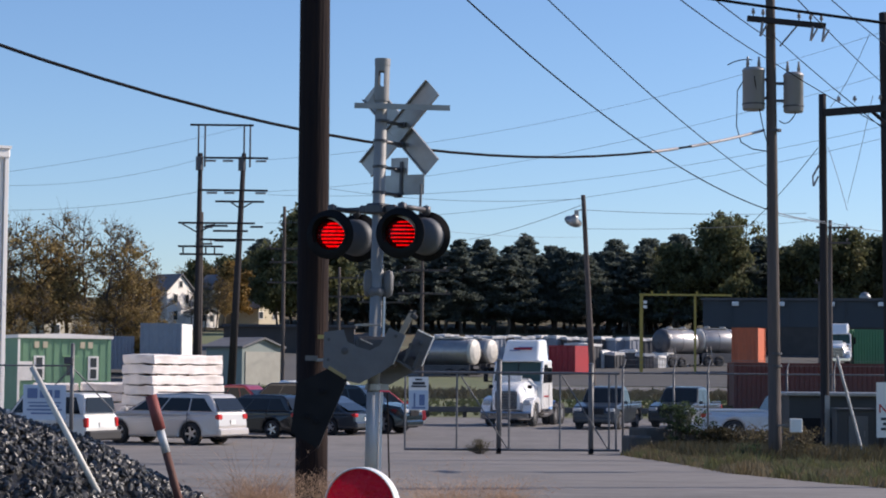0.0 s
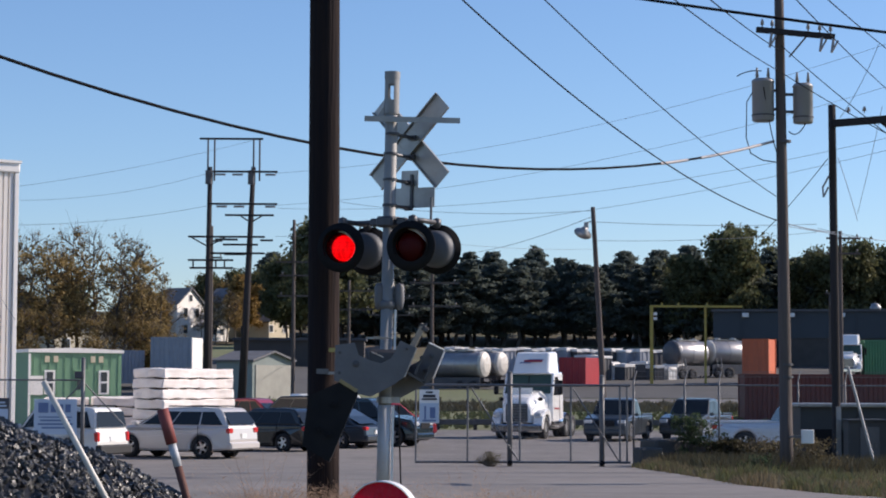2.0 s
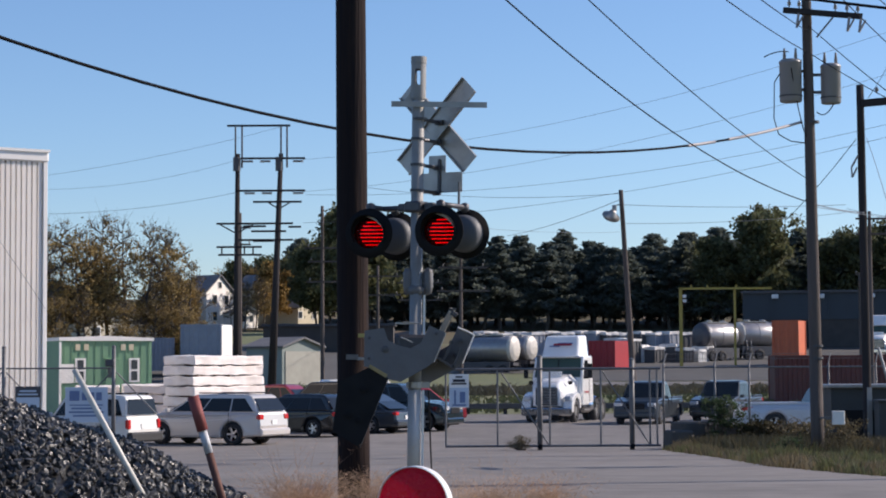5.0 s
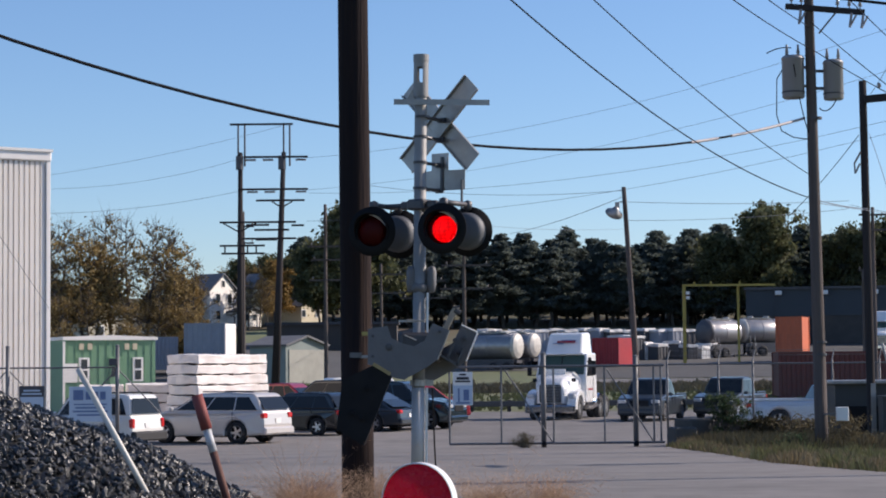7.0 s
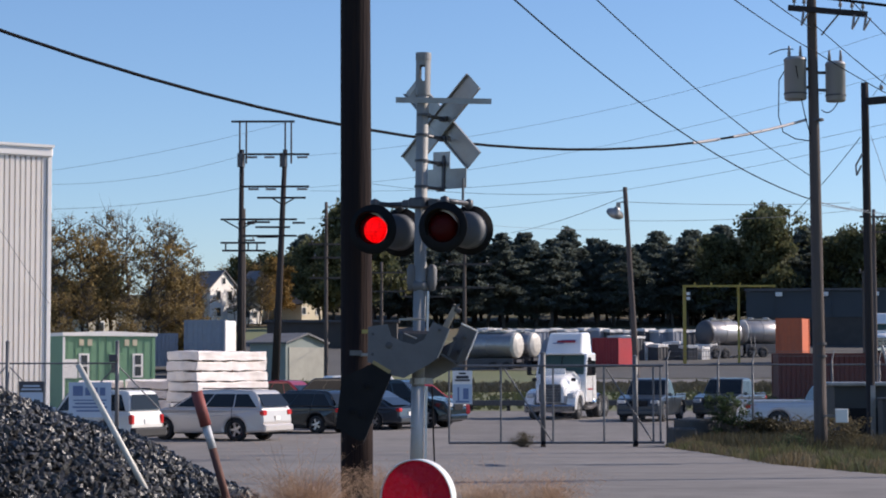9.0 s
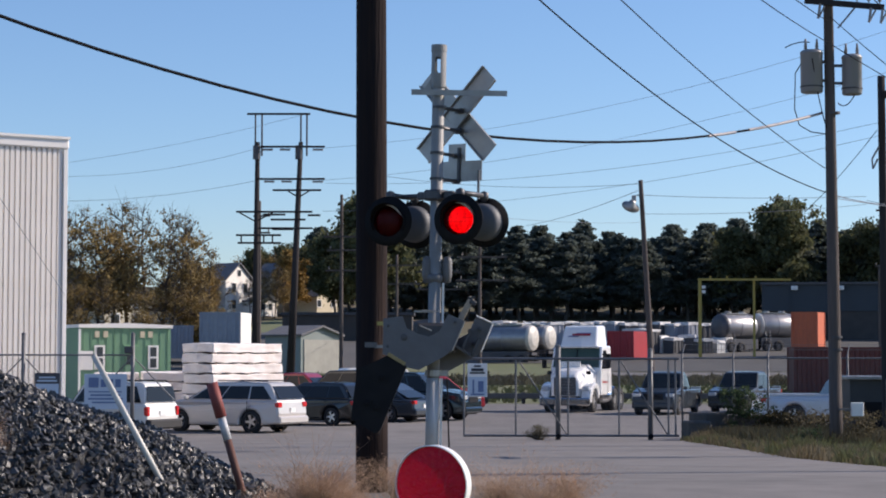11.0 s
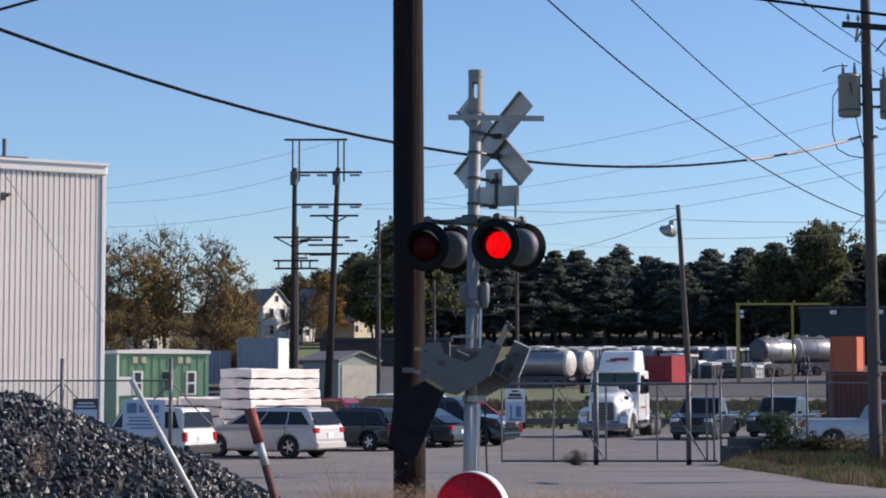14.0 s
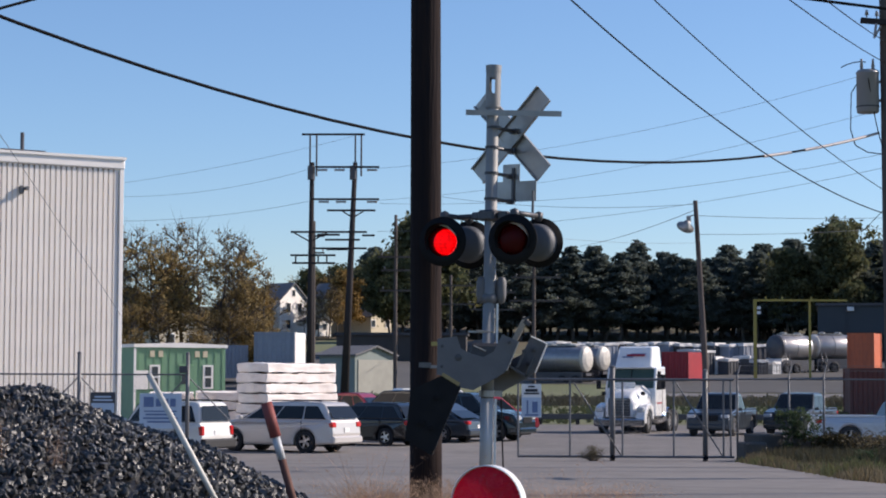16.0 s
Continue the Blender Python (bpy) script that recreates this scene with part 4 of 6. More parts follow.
# ---- boxes, tanks and stacks ----
def ribbed_box(name, m, size, paint, label, category="container", ribs=0.28, base=0.0, group="", doors=False):
    """A corrugated steel box with corner posts and rails, front face at -y."""
    w, d, h = size
    o = thing(name, m, label, category, group)
    one("body", paint, o, box, (0, 0, h / 2 + base), (w - 0.1, d - 0.1, h - 0.06))
    n = max(2, int((w - 0.3) / ribs))
    bm = bmesh.new()
    prism(bm, [(-0.35 * ribs, 0), (-0.25 * ribs, -0.05), (0.25 * ribs, -0.05), (0.35 * ribs, 0)], h - 0.3, pose(0, 0, 0, -90, 0, 0))
    me = bpy.data.meshes.new("rib")
    bm.to_mesh(me), bm.free()
    for i in range(n):
        mesh_part("rib", me, paint, o, "", False, pose(-w / 2 + 0.15 + (i + 0.5) * (w - 0.3) / n, -d / 2 + 0.05, h / 2 + base))
    if doors:
        for k in (-0.25, 0.25):
            one("door_bar", STEEL, o, tube, (w / 2 - 0.02, k * d, base + 0.15), (w / 2 - 0.02, k * d, base + h - 0.15), 0.025, 0.025, 6)
    for sx in (-1, 1):
        for sy in (-1, 1):
            one("corner_post", paint, o, box, (sx * (w / 2 - 0.06), sy * (d / 2 - 0.06), h / 2 + base), (0.13, 0.13, h))
    for z in (0.07, h - 0.07):
        for sy in (-1, 1):
            one("rail", paint, o, box, (0, sy * (d / 2 - 0.055), z + base), (w - 0.24, 0.12, 0.14))
    return o


OXIDE = mat("oxide_red_paint", (0.13, 0.03, 0.027), 0.6, col2=(0.085, 0.027, 0.024), scale=2, amount=0.9, bump=0.1)
ORANGE = mat("orange_paint", (0.55, 0.13, 0.05), 0.55, col2=(0.42, 0.11, 0.05), scale=2, amount=0.8)
REDP = mat("bright_red_paint", (0.34, 0.013, 0.024), 0.5, col2=(0.22, 0.011, 0.02), scale=2, amount=0.7)
BOXWHITE = mat("dull_white_box", (0.66, 0.66, 0.66), 0.5, col2=(0.45, 0.44, 0.42), scale=1.5, amount=0.8)
BLUEGREY = mat("blue_grey_box", (0.3, 0.32, 0.37), 0.55, scale=1.5, amount=0.6)
GREENBOX = mat("green_box", (0.06, 0.2, 0.09), 0.5, scale=1.5, amount=0.6)
ribbed_box("container", pose(25.65, 117.3, 0.25), (12.4, 2.4, 2.85), OXIDE, "long oxide-red shipping container with a pale roof edge")
ribbed_box("container", pose(38.4, 117.6, 0.3), (12.2, 2.4, 2.8), OXIDE, "oxide-red shipping container standing end to end")
ribbed_box("container", pose(29.9, 171, 3.45, 0, 0, -24), (2.3, 2.6, 2.95), ORANGE, "orange steel box container with a dark lower edge", ribs=0.5)
ribbed_box("waste_skip", pose(14.1, 166, 2.45, 0, 0, -34), (2.5, 2.6, 2.25), REDP, "bright red open steel waste skip", "skip", ribs=0.55)
ribbed_box("container", pose(46.0, 191, 3.4, 0, 0, 10), (6.2, 2.4, 3.4), GREENBOX, "green box container behind the white lorry")
ribbed_box("box_trailer", pose(-17.7, 152, 2.5, 0, 0, -11), (3.2, 2.8, 3.4), BLUEGREY, "blue-grey box trailer with a white lit end", "trailer", ribs=0.6)
# white panel puts sunlight into the colour of the box's right end
one("tail_panel", TRIMWHITE, bpy.data.objects["box_trailer"], box, (1.62, 0, 1.75), (0.04, 2.6, 3.2), label="white panel painting the sunlit side")
ribbed_box("container", pose(-24.5, 158, 2.4, 0, 0, 10), (7, 2.4, 2.6), BLUEGREY, "blue-grey storage box under the trees")
COVER = mat("pale_sheet_cover", (0.72, 0.7, 0.68), 0.6, col2=(0.5, 0.47, 0.44), scale=2, amount=0.8, bump=0.3, fine=5)
CRATEDARK = mat("weathered_crate_side", (0.085, 0.088, 0.1), 0.8, col2=(0.06, 0.056, 0.056), scale=2, amount=0.9, bump=0.2)
rs = random.Random(4)


def crate(x, y, turn, w, h, side, label):
    """A slatted crate with a rumpled sheet hanging over its top."""
    o = ribbed_box("storage_crate", pose(x, y, height(x, y) - 0.05, 0, 0, turn), (w, 1.7, h), side, label, "crate", ribs=0.45, group="yard crates")
    bm = bmesh.new()
    box(bm, (0, 0, h + 0.02), (w + 0.1, 1.8, 0.26), None, 0.03)
    bmesh.ops.subdivide_edges(bm, edges=bm.edges[:], cuts=2, use_grid_fill=True)
    for v in bm.verts:
        v.co += 0.1 * noise.noise_vector(v.co * 2.3 + Vector((x, y, 0)))
    part("sheet_cover", bm, COVER, o, "rumpled pale sheet over the crate")


for i in range(15):
    x = 3.0 + i * 1.42 + rs.uniform(-0.1, 0.1)
    crate(x, 186 + rs.uniform(0, 2), rs.uniform(25, 50), 1.5, rs.uniform(2.25, 2.5), rs.choice((CRATEDARK, CRATEDARK, BLUEGREY)), "dark crate under a pale sheet in the far yard row")
for i in range(9):
    x = 15.8 + i * 1.0 + rs.uniform(-0.2, 0.2)
    crate(x, 177 + rs.uniform(0, 3), rs.uniform(20, 55), rs.uniform(0.9, 1.3), rs.uniform(1.0, 2.1), rs.choice((CRATEDARK, CRATEDARK, CRATEDARK, BLUEGREY, BOXWHITE)), "small weathered crate before the far yard row")


def wheel(parent, p, r, w, rim=None, spokes=5, face=-1):
    """A tyre with a spoked rim, its axle along y; face: the side it shows."""
    bm = bmesh.new()
    lathe(bm, [(r * 0.62, -w / 2), (r * 0.93, -w / 2), (r, -w * 0.33), (r, w * 0.33), (r * 0.93, w / 2), (r * 0.62, w / 2)], pose(0, 0, 0, 90, 0, 0), 28, caps=False)
    t = part("wheel", bm, RUBBER, parent, "black rubber tyre", True, pose(*p))
    bm = bmesh.new()
    y = face * w * 0.36
    lathe(bm, [(r * 0.64, 0), (r * 0.6, 0.02), (r * 0.56, 0), (r * 0.56, -0.04)], pose(0, y, 0, 90, 0, 0), 24, caps=False)
    lathe(bm, [(0, 0.02), (r * 0.13, 0.015), (r * 0.15, -0.02)], pose(0, y, 0, 90 if face < 0 else -90, 0, 0), 12)
    for i in range(spokes):
        a = 360 * i / spokes
        bmesh.ops.transform(bm, matrix=pose(0, y, 0, 0, a, 0) @ pose(r * 0.34, 0, 0), verts=box(bm, (0, 0, 0), (r * 0.52, 0.03, r * 0.2)))
    part("rim", bm, rim or ALLOY, t, "spoked wheel rim", False)
    one("hub_back", BLACK, t, lathe, [(0, 0), (r * 0.6, 0)], m=pose(0, y * 0.6, 0, 90, 0, 0))
    return t


def tanker(m, length, r, label, pale=True):
    o = thing("tank_trailer", m, label, "tank trailer", "tank trailers")
    zc = 1.25 + r
    bm = bmesh.new()
    prof = [(0, 0), (r * 0.6, 0.08), (r * 0.93, 0.24), (r, 0.4), (r, length - 0.4), (r * 0.93, length - 0.24), (r * 0.6, length - 0.08), (0, length)]
    lathe(bm, prof, pose(-length / 2, 0, zc, 0, 90, 0), 32)
    b = part("barrel", bm, TANKSTEEL, o, "polished steel tank barrel", True)
    for i in range(3):
        one("band", TANKSTEEL, b, lathe, [(r + 0.002, 0), (r + 0.025, 0), (r + 0.025, 0.08), (r + 0.002, 0.08)], m=pose(-length / 2 + 0.6 + i * (length - 1.3) / 2, 0, zc, 0, 90, 0), seg=32)
    # the cap's pale tone paints sunlight on the tank end
    one("end_cap", SUNLITEND if pale else DARKSTEEL, b, lathe, [(0.0, -0.05), (r * 0.6, 0.04), (r * 0.94, 0.22), (r * 1.012, 0.38), (r * 1.012, 0.5)], m=pose(-length / 2 - 0.02, 0, zc, 0, 90, 0), seg=32, caps=False, label="domed end cap, toned pale as sunlit, else dark")
    one("frame", DARKSTEEL, o, box, (0, 0, 1.05), (length * 0.96, 1.0, 0.25))
    # dark skirts added to darken the space below the barrel
    for k in (-1, 1):
        one("skirt", DARKSTEEL, o, box, (0, k * 0.98, 0.8), (length * 0.92, 0.05, 0.9), label="dark side skirt added to darken the underside")
    one("walkway", ALU, o, box, (0, 0, zc + r + 0.06), (length * 0.6, 0.7, 0.08))
    for x in (-0.8, 0.9):
        one("manhole", ALU, o, lathe, [(0.3, 0), (0.3, 0.22), (0, 0.26)], m=pose(x, 0, zc + r))
    # rails of the tank's own ladder
    for x in (-0.35 * length, -0.35 * length + 0.45):
        one("ladder_rail", ALU, o, tube, (x, -r - 0.08, 1.0), (x, -r * 0.6, zc + r * 0.85), 0.03, 0.03, 6)
    one("hose_tube", DARKSTEEL, o, tube, (-length * 0.3, -0.75, 1.0), (length * 0.35, -0.75, 1.0), 0.13, 0.13, 10)
    for x in (-length / 2 + 0.8, -length / 2 + 2.0):
        wheel(o, (x, -0.95, 0.5), 0.5, 0.35, DARKSTEEL), wheel(o, (x, 0.95, 0.5), 0.5, 0.35, DARKSTEEL, face=1)
    one("landing_leg", DARKSTEEL, o, box, (length * 0.3, -0.6, 0.55), (0.14, 0.14, 1.1)), one("landing_leg", DARKSTEEL, o, box, (length * 0.3, 0.6, 0.55), (0.14, 0.14, 1.1))
    return o


# sunlight on the tank ends, put into their colour
SUNLITEND = mat("sunlit_end_tone", (0.6, 0.57, 0.52), 0.5, col2=(0.4, 0.37, 0.33), scale=3, amount=0.9)
TANKSTEEL = mat("polished_tank_steel", (0.36, 0.35, 0.355), 0.38, 0.6, col2=(0.22, 0.21, 0.21), scale=2, amount=0.6, bump=0.03)
tanker(pose(25.0, 181, 2.95, 0, 0, 36), 4.3, 1.12, "polished steel tank trailer parked in the far yard", False)
tanker(pose(28.9, 183.5, 3.1, 0, 0, 24), 4.2, 1.1, "polished steel tank trailer parked behind another")
tanker(pose(3.9, 163, 1.75, 0, 0, 180 - 28), 5.4, 1.05, "dull steel tank trailer with an end toned pale as sunlit")
tanker(pose(5.7, 166.5, 1.9, 0, 0, 180 - 32), 5.0, 1.0, "steel tank trailer beside another in the yard")

# wrapped timber packs, stacked with dark bearers between them
WRAP = mat("white_plastic_wrap", (0.8, 0.76, 0.74), 0.45, col2=(0.6, 0.5, 0.44), scale=2.5, amount=0.7, bump=0.35, fine=5)
BEARER = mat("dark_timber_bearer", (0.1, 0.06, 0.04), 0.85, scale=6)


def pack_stack(m, w, d, n, top, label_extra):
    h = 0.35
    rr = random.Random(7)
    for k in range(n):
        z = top - (k + 1) * h - k * 0.045
        bm = bmesh.new()
        box(bm, (w / 2, d / 2, h / 2), (w, d, h), None, 0.03)
        bmesh.ops.subdivide_edges(bm, edges=bm.edges[:], cuts=9, use_grid_fill=True)
        for v in bm.verts:
            v.co += 0.055 * noise.noise_vector(v.co * 1.9 + Vector((k, 0, 0))) + 0.018 * noise.noise_vector(v.co * 7 + Vector((0, k, 0)))
        o = solo("timber_pack", bm, WRAP, m @ pose(rr.uniform(-0.05, 0.05), rr.uniform(-0.05, 0.05), z, 0, 0, rr.uniform(-0.6, 0.6)), "white plastic-wrapped timber pack " + label_extra, "timber pack", "timber packs", smooth=False)
        for bx in (0.25, w / 2, w - 0.25):
            b2 = bmesh.new()
            box(b2, (0, d / 2, 0), (0.1, d * 0.96, 0.09))
            solo("bearer", b2, BEARER, m @ pose(bx, 0, z - 0.018), "dark timber bearer between wrapped packs", "bearer", "bearers")


pack_stack(pose(-9.33, 76, 0, 0, 0, 57), 4.3, 1.5, 7, 2.98, "in a tall stack")
pack_stack(pose(-12.7, 80.5, 0, 0, 0, 10), 1.9, 2.4, 4, 1.85, "in a low stack")
pack_stack(pose(-14.8, 81.5, 0, 0, 0, 10), 1.8, 2.4, 4, 1.8, "in a low stack")

# ---- gate and fences ----
def fabric(parent, x0, x1, z0, z1, step=0.075):
    """Chain-link: crossing wires between two posts."""
    bm = bmesh.new()
    h = z1 - z0
    x = x0 - h
    while x < x1:
        for s in (1, -1):
            a, b = (x, x + h) if s > 0 else (x + h, x)
            za, zb = z0, z1
            def clip(xx):
                t = (xx - a) / (b - a)
                return za + (zb - za) * t
            pa, pb = (a, za), (b, zb)
            if pa[0] < x0: pa = (x0, clip(x0))
            if pa[0] > x1: pa = (x1, clip(x1))
            if pb[0] < x0: pb = (x0, clip(x0))
            if pb[0] > x1: pb = (x1, clip(x1))
            if abs(pa[1] - pb[1]) > 0.02:
                w = 0.0022
                q = [bm.verts.new(v) for v in ((pa[0] - w, 0, pa[1]), (pa[0] + w, 0, pa[1]), (pb[0] + w, 0, pb[1]), (pb[0] - w, 0, pb[1]))]
                bm.faces.new(q)
        x += step
    return tagged(part("chain_link", bm, STEEL, parent), kind="stuff")


def bars(parent, rows, material, y=-0.02):
    """Plain bars in place of lettering: x, z, width, height."""
    for x, z, w, h in rows:
        one("lettering_bar", material, parent, box, (x, y, z), (w, 0.006, h))


SIGNBLUE = mat("pale_blue_sign", (0.5, 0.58, 0.68), 0.5, col2=(0.42, 0.5, 0.6), scale=2, amount=0.5, bump=0.03)
INK = mat("faded_blue_ink", (0.14, 0.2, 0.36), 0.6, bump=0)
BLACKINK = mat("black_ink", (0.03, 0.03, 0.04), 0.6, bump=0)
gate = thing("sliding_gate", pose(0, 59, 0.02), "long galvanised steel sliding gate across the lane, closed", "gate")
for z in (0.12, 2.38):
    one("rail", STEEL, gate, tube, (0.16, 0, z), (6.5, 0, z), 0.036, 0.036, 8)
for x in (0.18, 1.7, 3.24, 4.74, 6.19, 6.4):
    one("upright", STEEL, gate, tube, (x, 0, 0.12), (x, 0, 2.38), 0.03, 0.03, 8)
one("brace", STEEL, gate, tube, (1.8, 0.03, 2.3), (3.2, 0.03, 0.16), 0.022, 0.022, 8), one("brace", STEEL, gate, tube, (4.8, 0.03, 2.3), (6.16, 0.03, 0.16), 0.022, 0.022, 8)
for x in (2.95, 5.67):
    one("roller", BLACK, gate, lathe, [(0.06, -0.06), (0.075, -0.03), (0.075, 0.03), (0.06, 0.06)], m=pose(x, 0, 0.1, 90, 0, 0))
fabric(gate, 0.18, 6.4, 0.14, 2.36, 0.09)
for x, h in ((2.95, 2.75), (5.67, 2.65)):
    o = thing("gate_post", pose(x, 59.12, 0), "galvanised gate post with a capped top", "post", "gate posts")
    one("shaft", STEEL, o, tube, (0, 0, 0), (0, 0, h), 0.078, 0.078, 12, smooth=True), one("cap", STEEL, o, lathe, [(0.085, h), (0.085, h + 0.03), (0, h + 0.07)])
notice = thing("gate_notice", pose(0.57, 58.94, 1.28), "white warning notice with unreadable black text on the gate", "sign")
one("board", TRIMWHITE, notice, box, (0, 0, 0.49), (0.58, 0.012, 0.98))
bars(notice, [(0, 0.9, 0.2, 0.05), (0, 0.79, 0.36, 0.08), (0, 0.7, 0.44, 0.05)], BLACKINK)
one("lower_panel", SIGNBLUE, notice, box, (0, -0.012, 0.3), (0.56, 0.01, 0.56))
bars(notice, [(-0.12, 0.3, 0.05, 0.4), (0.1, 0.3, 0.16, 0.32), (0, 0.07, 0.4, 0.05)], INK, -0.024)


def fence(m, x0, x1, h, every, label, barbs=False, posts=None):
    o = thing("fence", m, label, "fence")
    xs = posts or steps((x0, x1, every))
    for x in xs:
        one("post", STEEL, o, tube, (x, 0, 0), (x, 0, h + 0.12), 0.032, 0.032, 10, smooth=True)
        if barbs:
            one("barb_arm", STEEL, o, tube, (x, 0, h + 0.1), (x + 0.12, 0.25, h + 0.42), 0.018, 0.018, 6)
    one("top_rail", STEEL, o, tube, (x0, 0, h), (x1, 0, h), 0.025, 0.025, 8), one("bottom_wire", STEEL, o, tube, (x0, 0, 0.06), (x1, 0, 0.06), 0.012, 0.012, 6)
    for z in ((h + 0.25, h + 0.4) if barbs else ()):
        one("barbed_wire", STEEL, o, tube, (x0, (z - h) * 0.6, z), (x1, (z - h) * 0.6, z), 0.006, 0.006, 5)
    fabric(o, x0, x1, 0.05, h)
    return o


fence(pose(0, 59.2, 0), 6.62, 17.5, 2.42, 3.0, "galvanised chain-link fence with barbed-wire arms", True, [6.62, 8.13, 9.15, 11.5, 12.9, 15.0, 17.5])
fence(pose(0, 60.5, 0.02), -24.0, -9.83, 2.48, 3.4, "galvanised chain-link fence before the lot", False, [-24, -20.6, -17.2, -13.14, -9.83])
for x in (-13.14, -9.83):
    o = thing("gate_post", pose(x, 60.4, 0), "thick galvanised fence post taller than the rail", "post", "gate posts")
    one("shaft", STEEL, o, tube, (0, 0, 0), (0, 0, 3.12), 0.062, 0.062, 12, smooth=True), one("cap", STEEL, o, lathe, [(0.068, 3.12), (0.068, 3.15), (0, 3.2)])
    for k in (-1, 1):
        one("brace", STEEL, o, tube, (k * 0.05, 0.02, 2.4), (k * 1.3, 0.02, 1.1), 0.02, 0.02, 6)
one("lock_box", DARKSTEEL, bpy.data.objects["gate_post.003"], box, (-0.1, -0.06, 2.65), (0.28, 0.14, 0.22), bevel=0.03)
board = thing("company_sign", pose(-10.63, 60.32, 0.87), "pale blue company sign board with faded blue lettering bars", "sign")
one("board", SIGNBLUE, board, box, (0, 0, 0.53), (1.28, 0.015, 1.06), bevel=0.004)
bars(board, [(-0.36, 0.8, 0.3, 0.3), (-0.06, 0.78, 0.16, 0.24), (0.16, 0.78, 0.14, 0.24), (0.38, 0.78, 0.16, 0.24), (0, 0.52, 1.0, 0.035), (0, 0.42, 0.9, 0.05), (0, 0.31, 1.05, 0.05), (0, 0.2, 0.8, 0.05)], INK)
small = thing("fence_notice", pose(-12.4, 60.36, 1.2), "small dark fence notice with a pale lower half", "sign")
one("board", DARKSTEEL, small, box, (0, 0, 0.4), (0.76, 0.015, 0.72)), one("pale_half", SIGNBLUE, small, box, (0, -0.012, 0.28), (0.7, 0.01, 0.3))
bars(small, [(0, 0.62, 0.5, 0.05), (0, 0.52, 0.6, 0.05)], SIGNBLUE)
rail = thing("guard_rail", pose(-6, 107, 0), "dark timber and steel guard rail along the lot", "guard rail")
one("beam", DARKSTEEL, rail, box, (8, 0, 0.42), (34, 0.1, 0.3), bevel=0.03)
for i in range(17):
    one("post", DARKPOLE, rail, box, (-8.5 + i * 2, 0.12, 0.25), (0.2, 0.2, 0.75))

# ---- cabinets and timbers beside the pole ----
CABGREY = mat("cabinet_grey", (0.045, 0.048, 0.05), 0.6, 0.0, col2=(0.03, 0.03, 0.032), scale=2, amount=0.7)
kiosk = thing("relay_hut", pose(11.82, 53, 0.12), "grey steel relay hut with a pale flat roof", "hut")
one("wall", CABGREY, kiosk, box, (0, 0.6, 0.88), (3.0, 1.6, 1.7)), one("roof", ALU, kiosk, box, (0, 0.6, 1.78), (3.2, 1.9, 0.1), label="pale flat roof", bevel=0.02)
one("door", CABGREY, kiosk, box, (0.4, -0.22, 0.85), (0.8, 0.04, 1.5)), one("dark_opening", BLACK, kiosk, box, (-0.75, -0.21, 0.7), (1.1, 0.03, 0.9))
for x, w, h, y in ((11.25, 0.95, 1.3, 49.4), (12.3, 0.8, 1.45, 49.2)):
    c = thing("cabinet", pose(x, y, 0.25), "grey steel electrical cabinet on the verge", "cabinet", "electrical cabinets")
    one("body", CABGREY, c, box, (0, 0, h / 2), (w, 0.6, h), bevel=0.02), one("door", mat("cabinet_door_grey", (0.1, 0.105, 0.11), 0.5), c, box, (0.05, -0.31, h * 0.58), (w * 0.5, 0.03, h * 0.62), bevel=0.006)
    one("handle", STEEL, c, box, (0.2, -0.34, h * 0.55), (0.03, 0.04, 0.14)), one("hood", CABGREY, c, box, (0, -0.02, h + 0.02), (w + 0.06, 0.68, 0.06), bevel=0.01)
warn = thing("warning_sign", pose(11.75, 47, 0.95), "white sign with red heading and dark text bars", "sign")
one("board", TRIMWHITE, warn, box, (0, 0, 0.65), (1.0, 0.02, 1.3)), one("post", STEEL, warn, tube, (0, 0.05, -0.65), (0, 0.05, 1.2), 0.03, 0.03, 8)
txt = bpy.data.curves.new("heading", "FONT")
txt.body, txt.size, txt.extrude = "N", 0.3, 0.003
tob = new("heading_letter", txt)
tob.data.materials.append(TAILRED)
tob.parent, tob.matrix_basis = warn, pose(-0.46, -0.018, 0.58, 90, 0, 0)
bars(warn, [(0.12, 0.68, 0.6, 0.16)], TAILRED)
bars(warn, [(0, 0.44, 0.8, 0.06), (0, 0.32, 0.7, 0.06), (0, 0.2, 0.8, 0.06)], BLACKINK)
TIE = mat("old_railway_tie", (0.05, 0.04, 0.034), 0.9, col2=(0.09, 0.07, 0.055), scale=5, amount=0.9, bump=0.5, fine=18, stretch=(0.3, 2, 2))
rt = random.Random(11)
for k in range(3):
    for j in range(3):
        bm = bmesh.new()
        box(bm, (0, 0, 0.12), (2.05, 0.24, 0.235), None, 0.015)
        solo("railway_tie", bm, TIE, pose(8.0 + j * 2.12 + rt.uniform(-0.1, 0.1), 60.4 + rt.uniform(-0.05, 0.05), k * 0.237, 0, 0, rt.uniform(-1.5, 1.5)), "old dark timber railway tie stacked along the fence", "railway tie", "railway ties")
for k, (x, y, z, s) in enumerate(((6.95, 58.4, -0.02, (0.7, 0.7, 0.62)), (7.35, 58.9, -0.02, (0.9, 0.8, 0.85)))):
    bm = bmesh.new()
    box(bm, (0, 0, s[2] / 2), s, None, 0.05)
    solo("concrete_block", bm, mat("dark_concrete", (0.09, 0.085, 0.08), 0.9, scale=3, amount=0.8, bump=0.3), pose(x, y, z, 0, 0, 12 + k * 20), "dark weathered concrete block beside the gate", "block", "blocks")


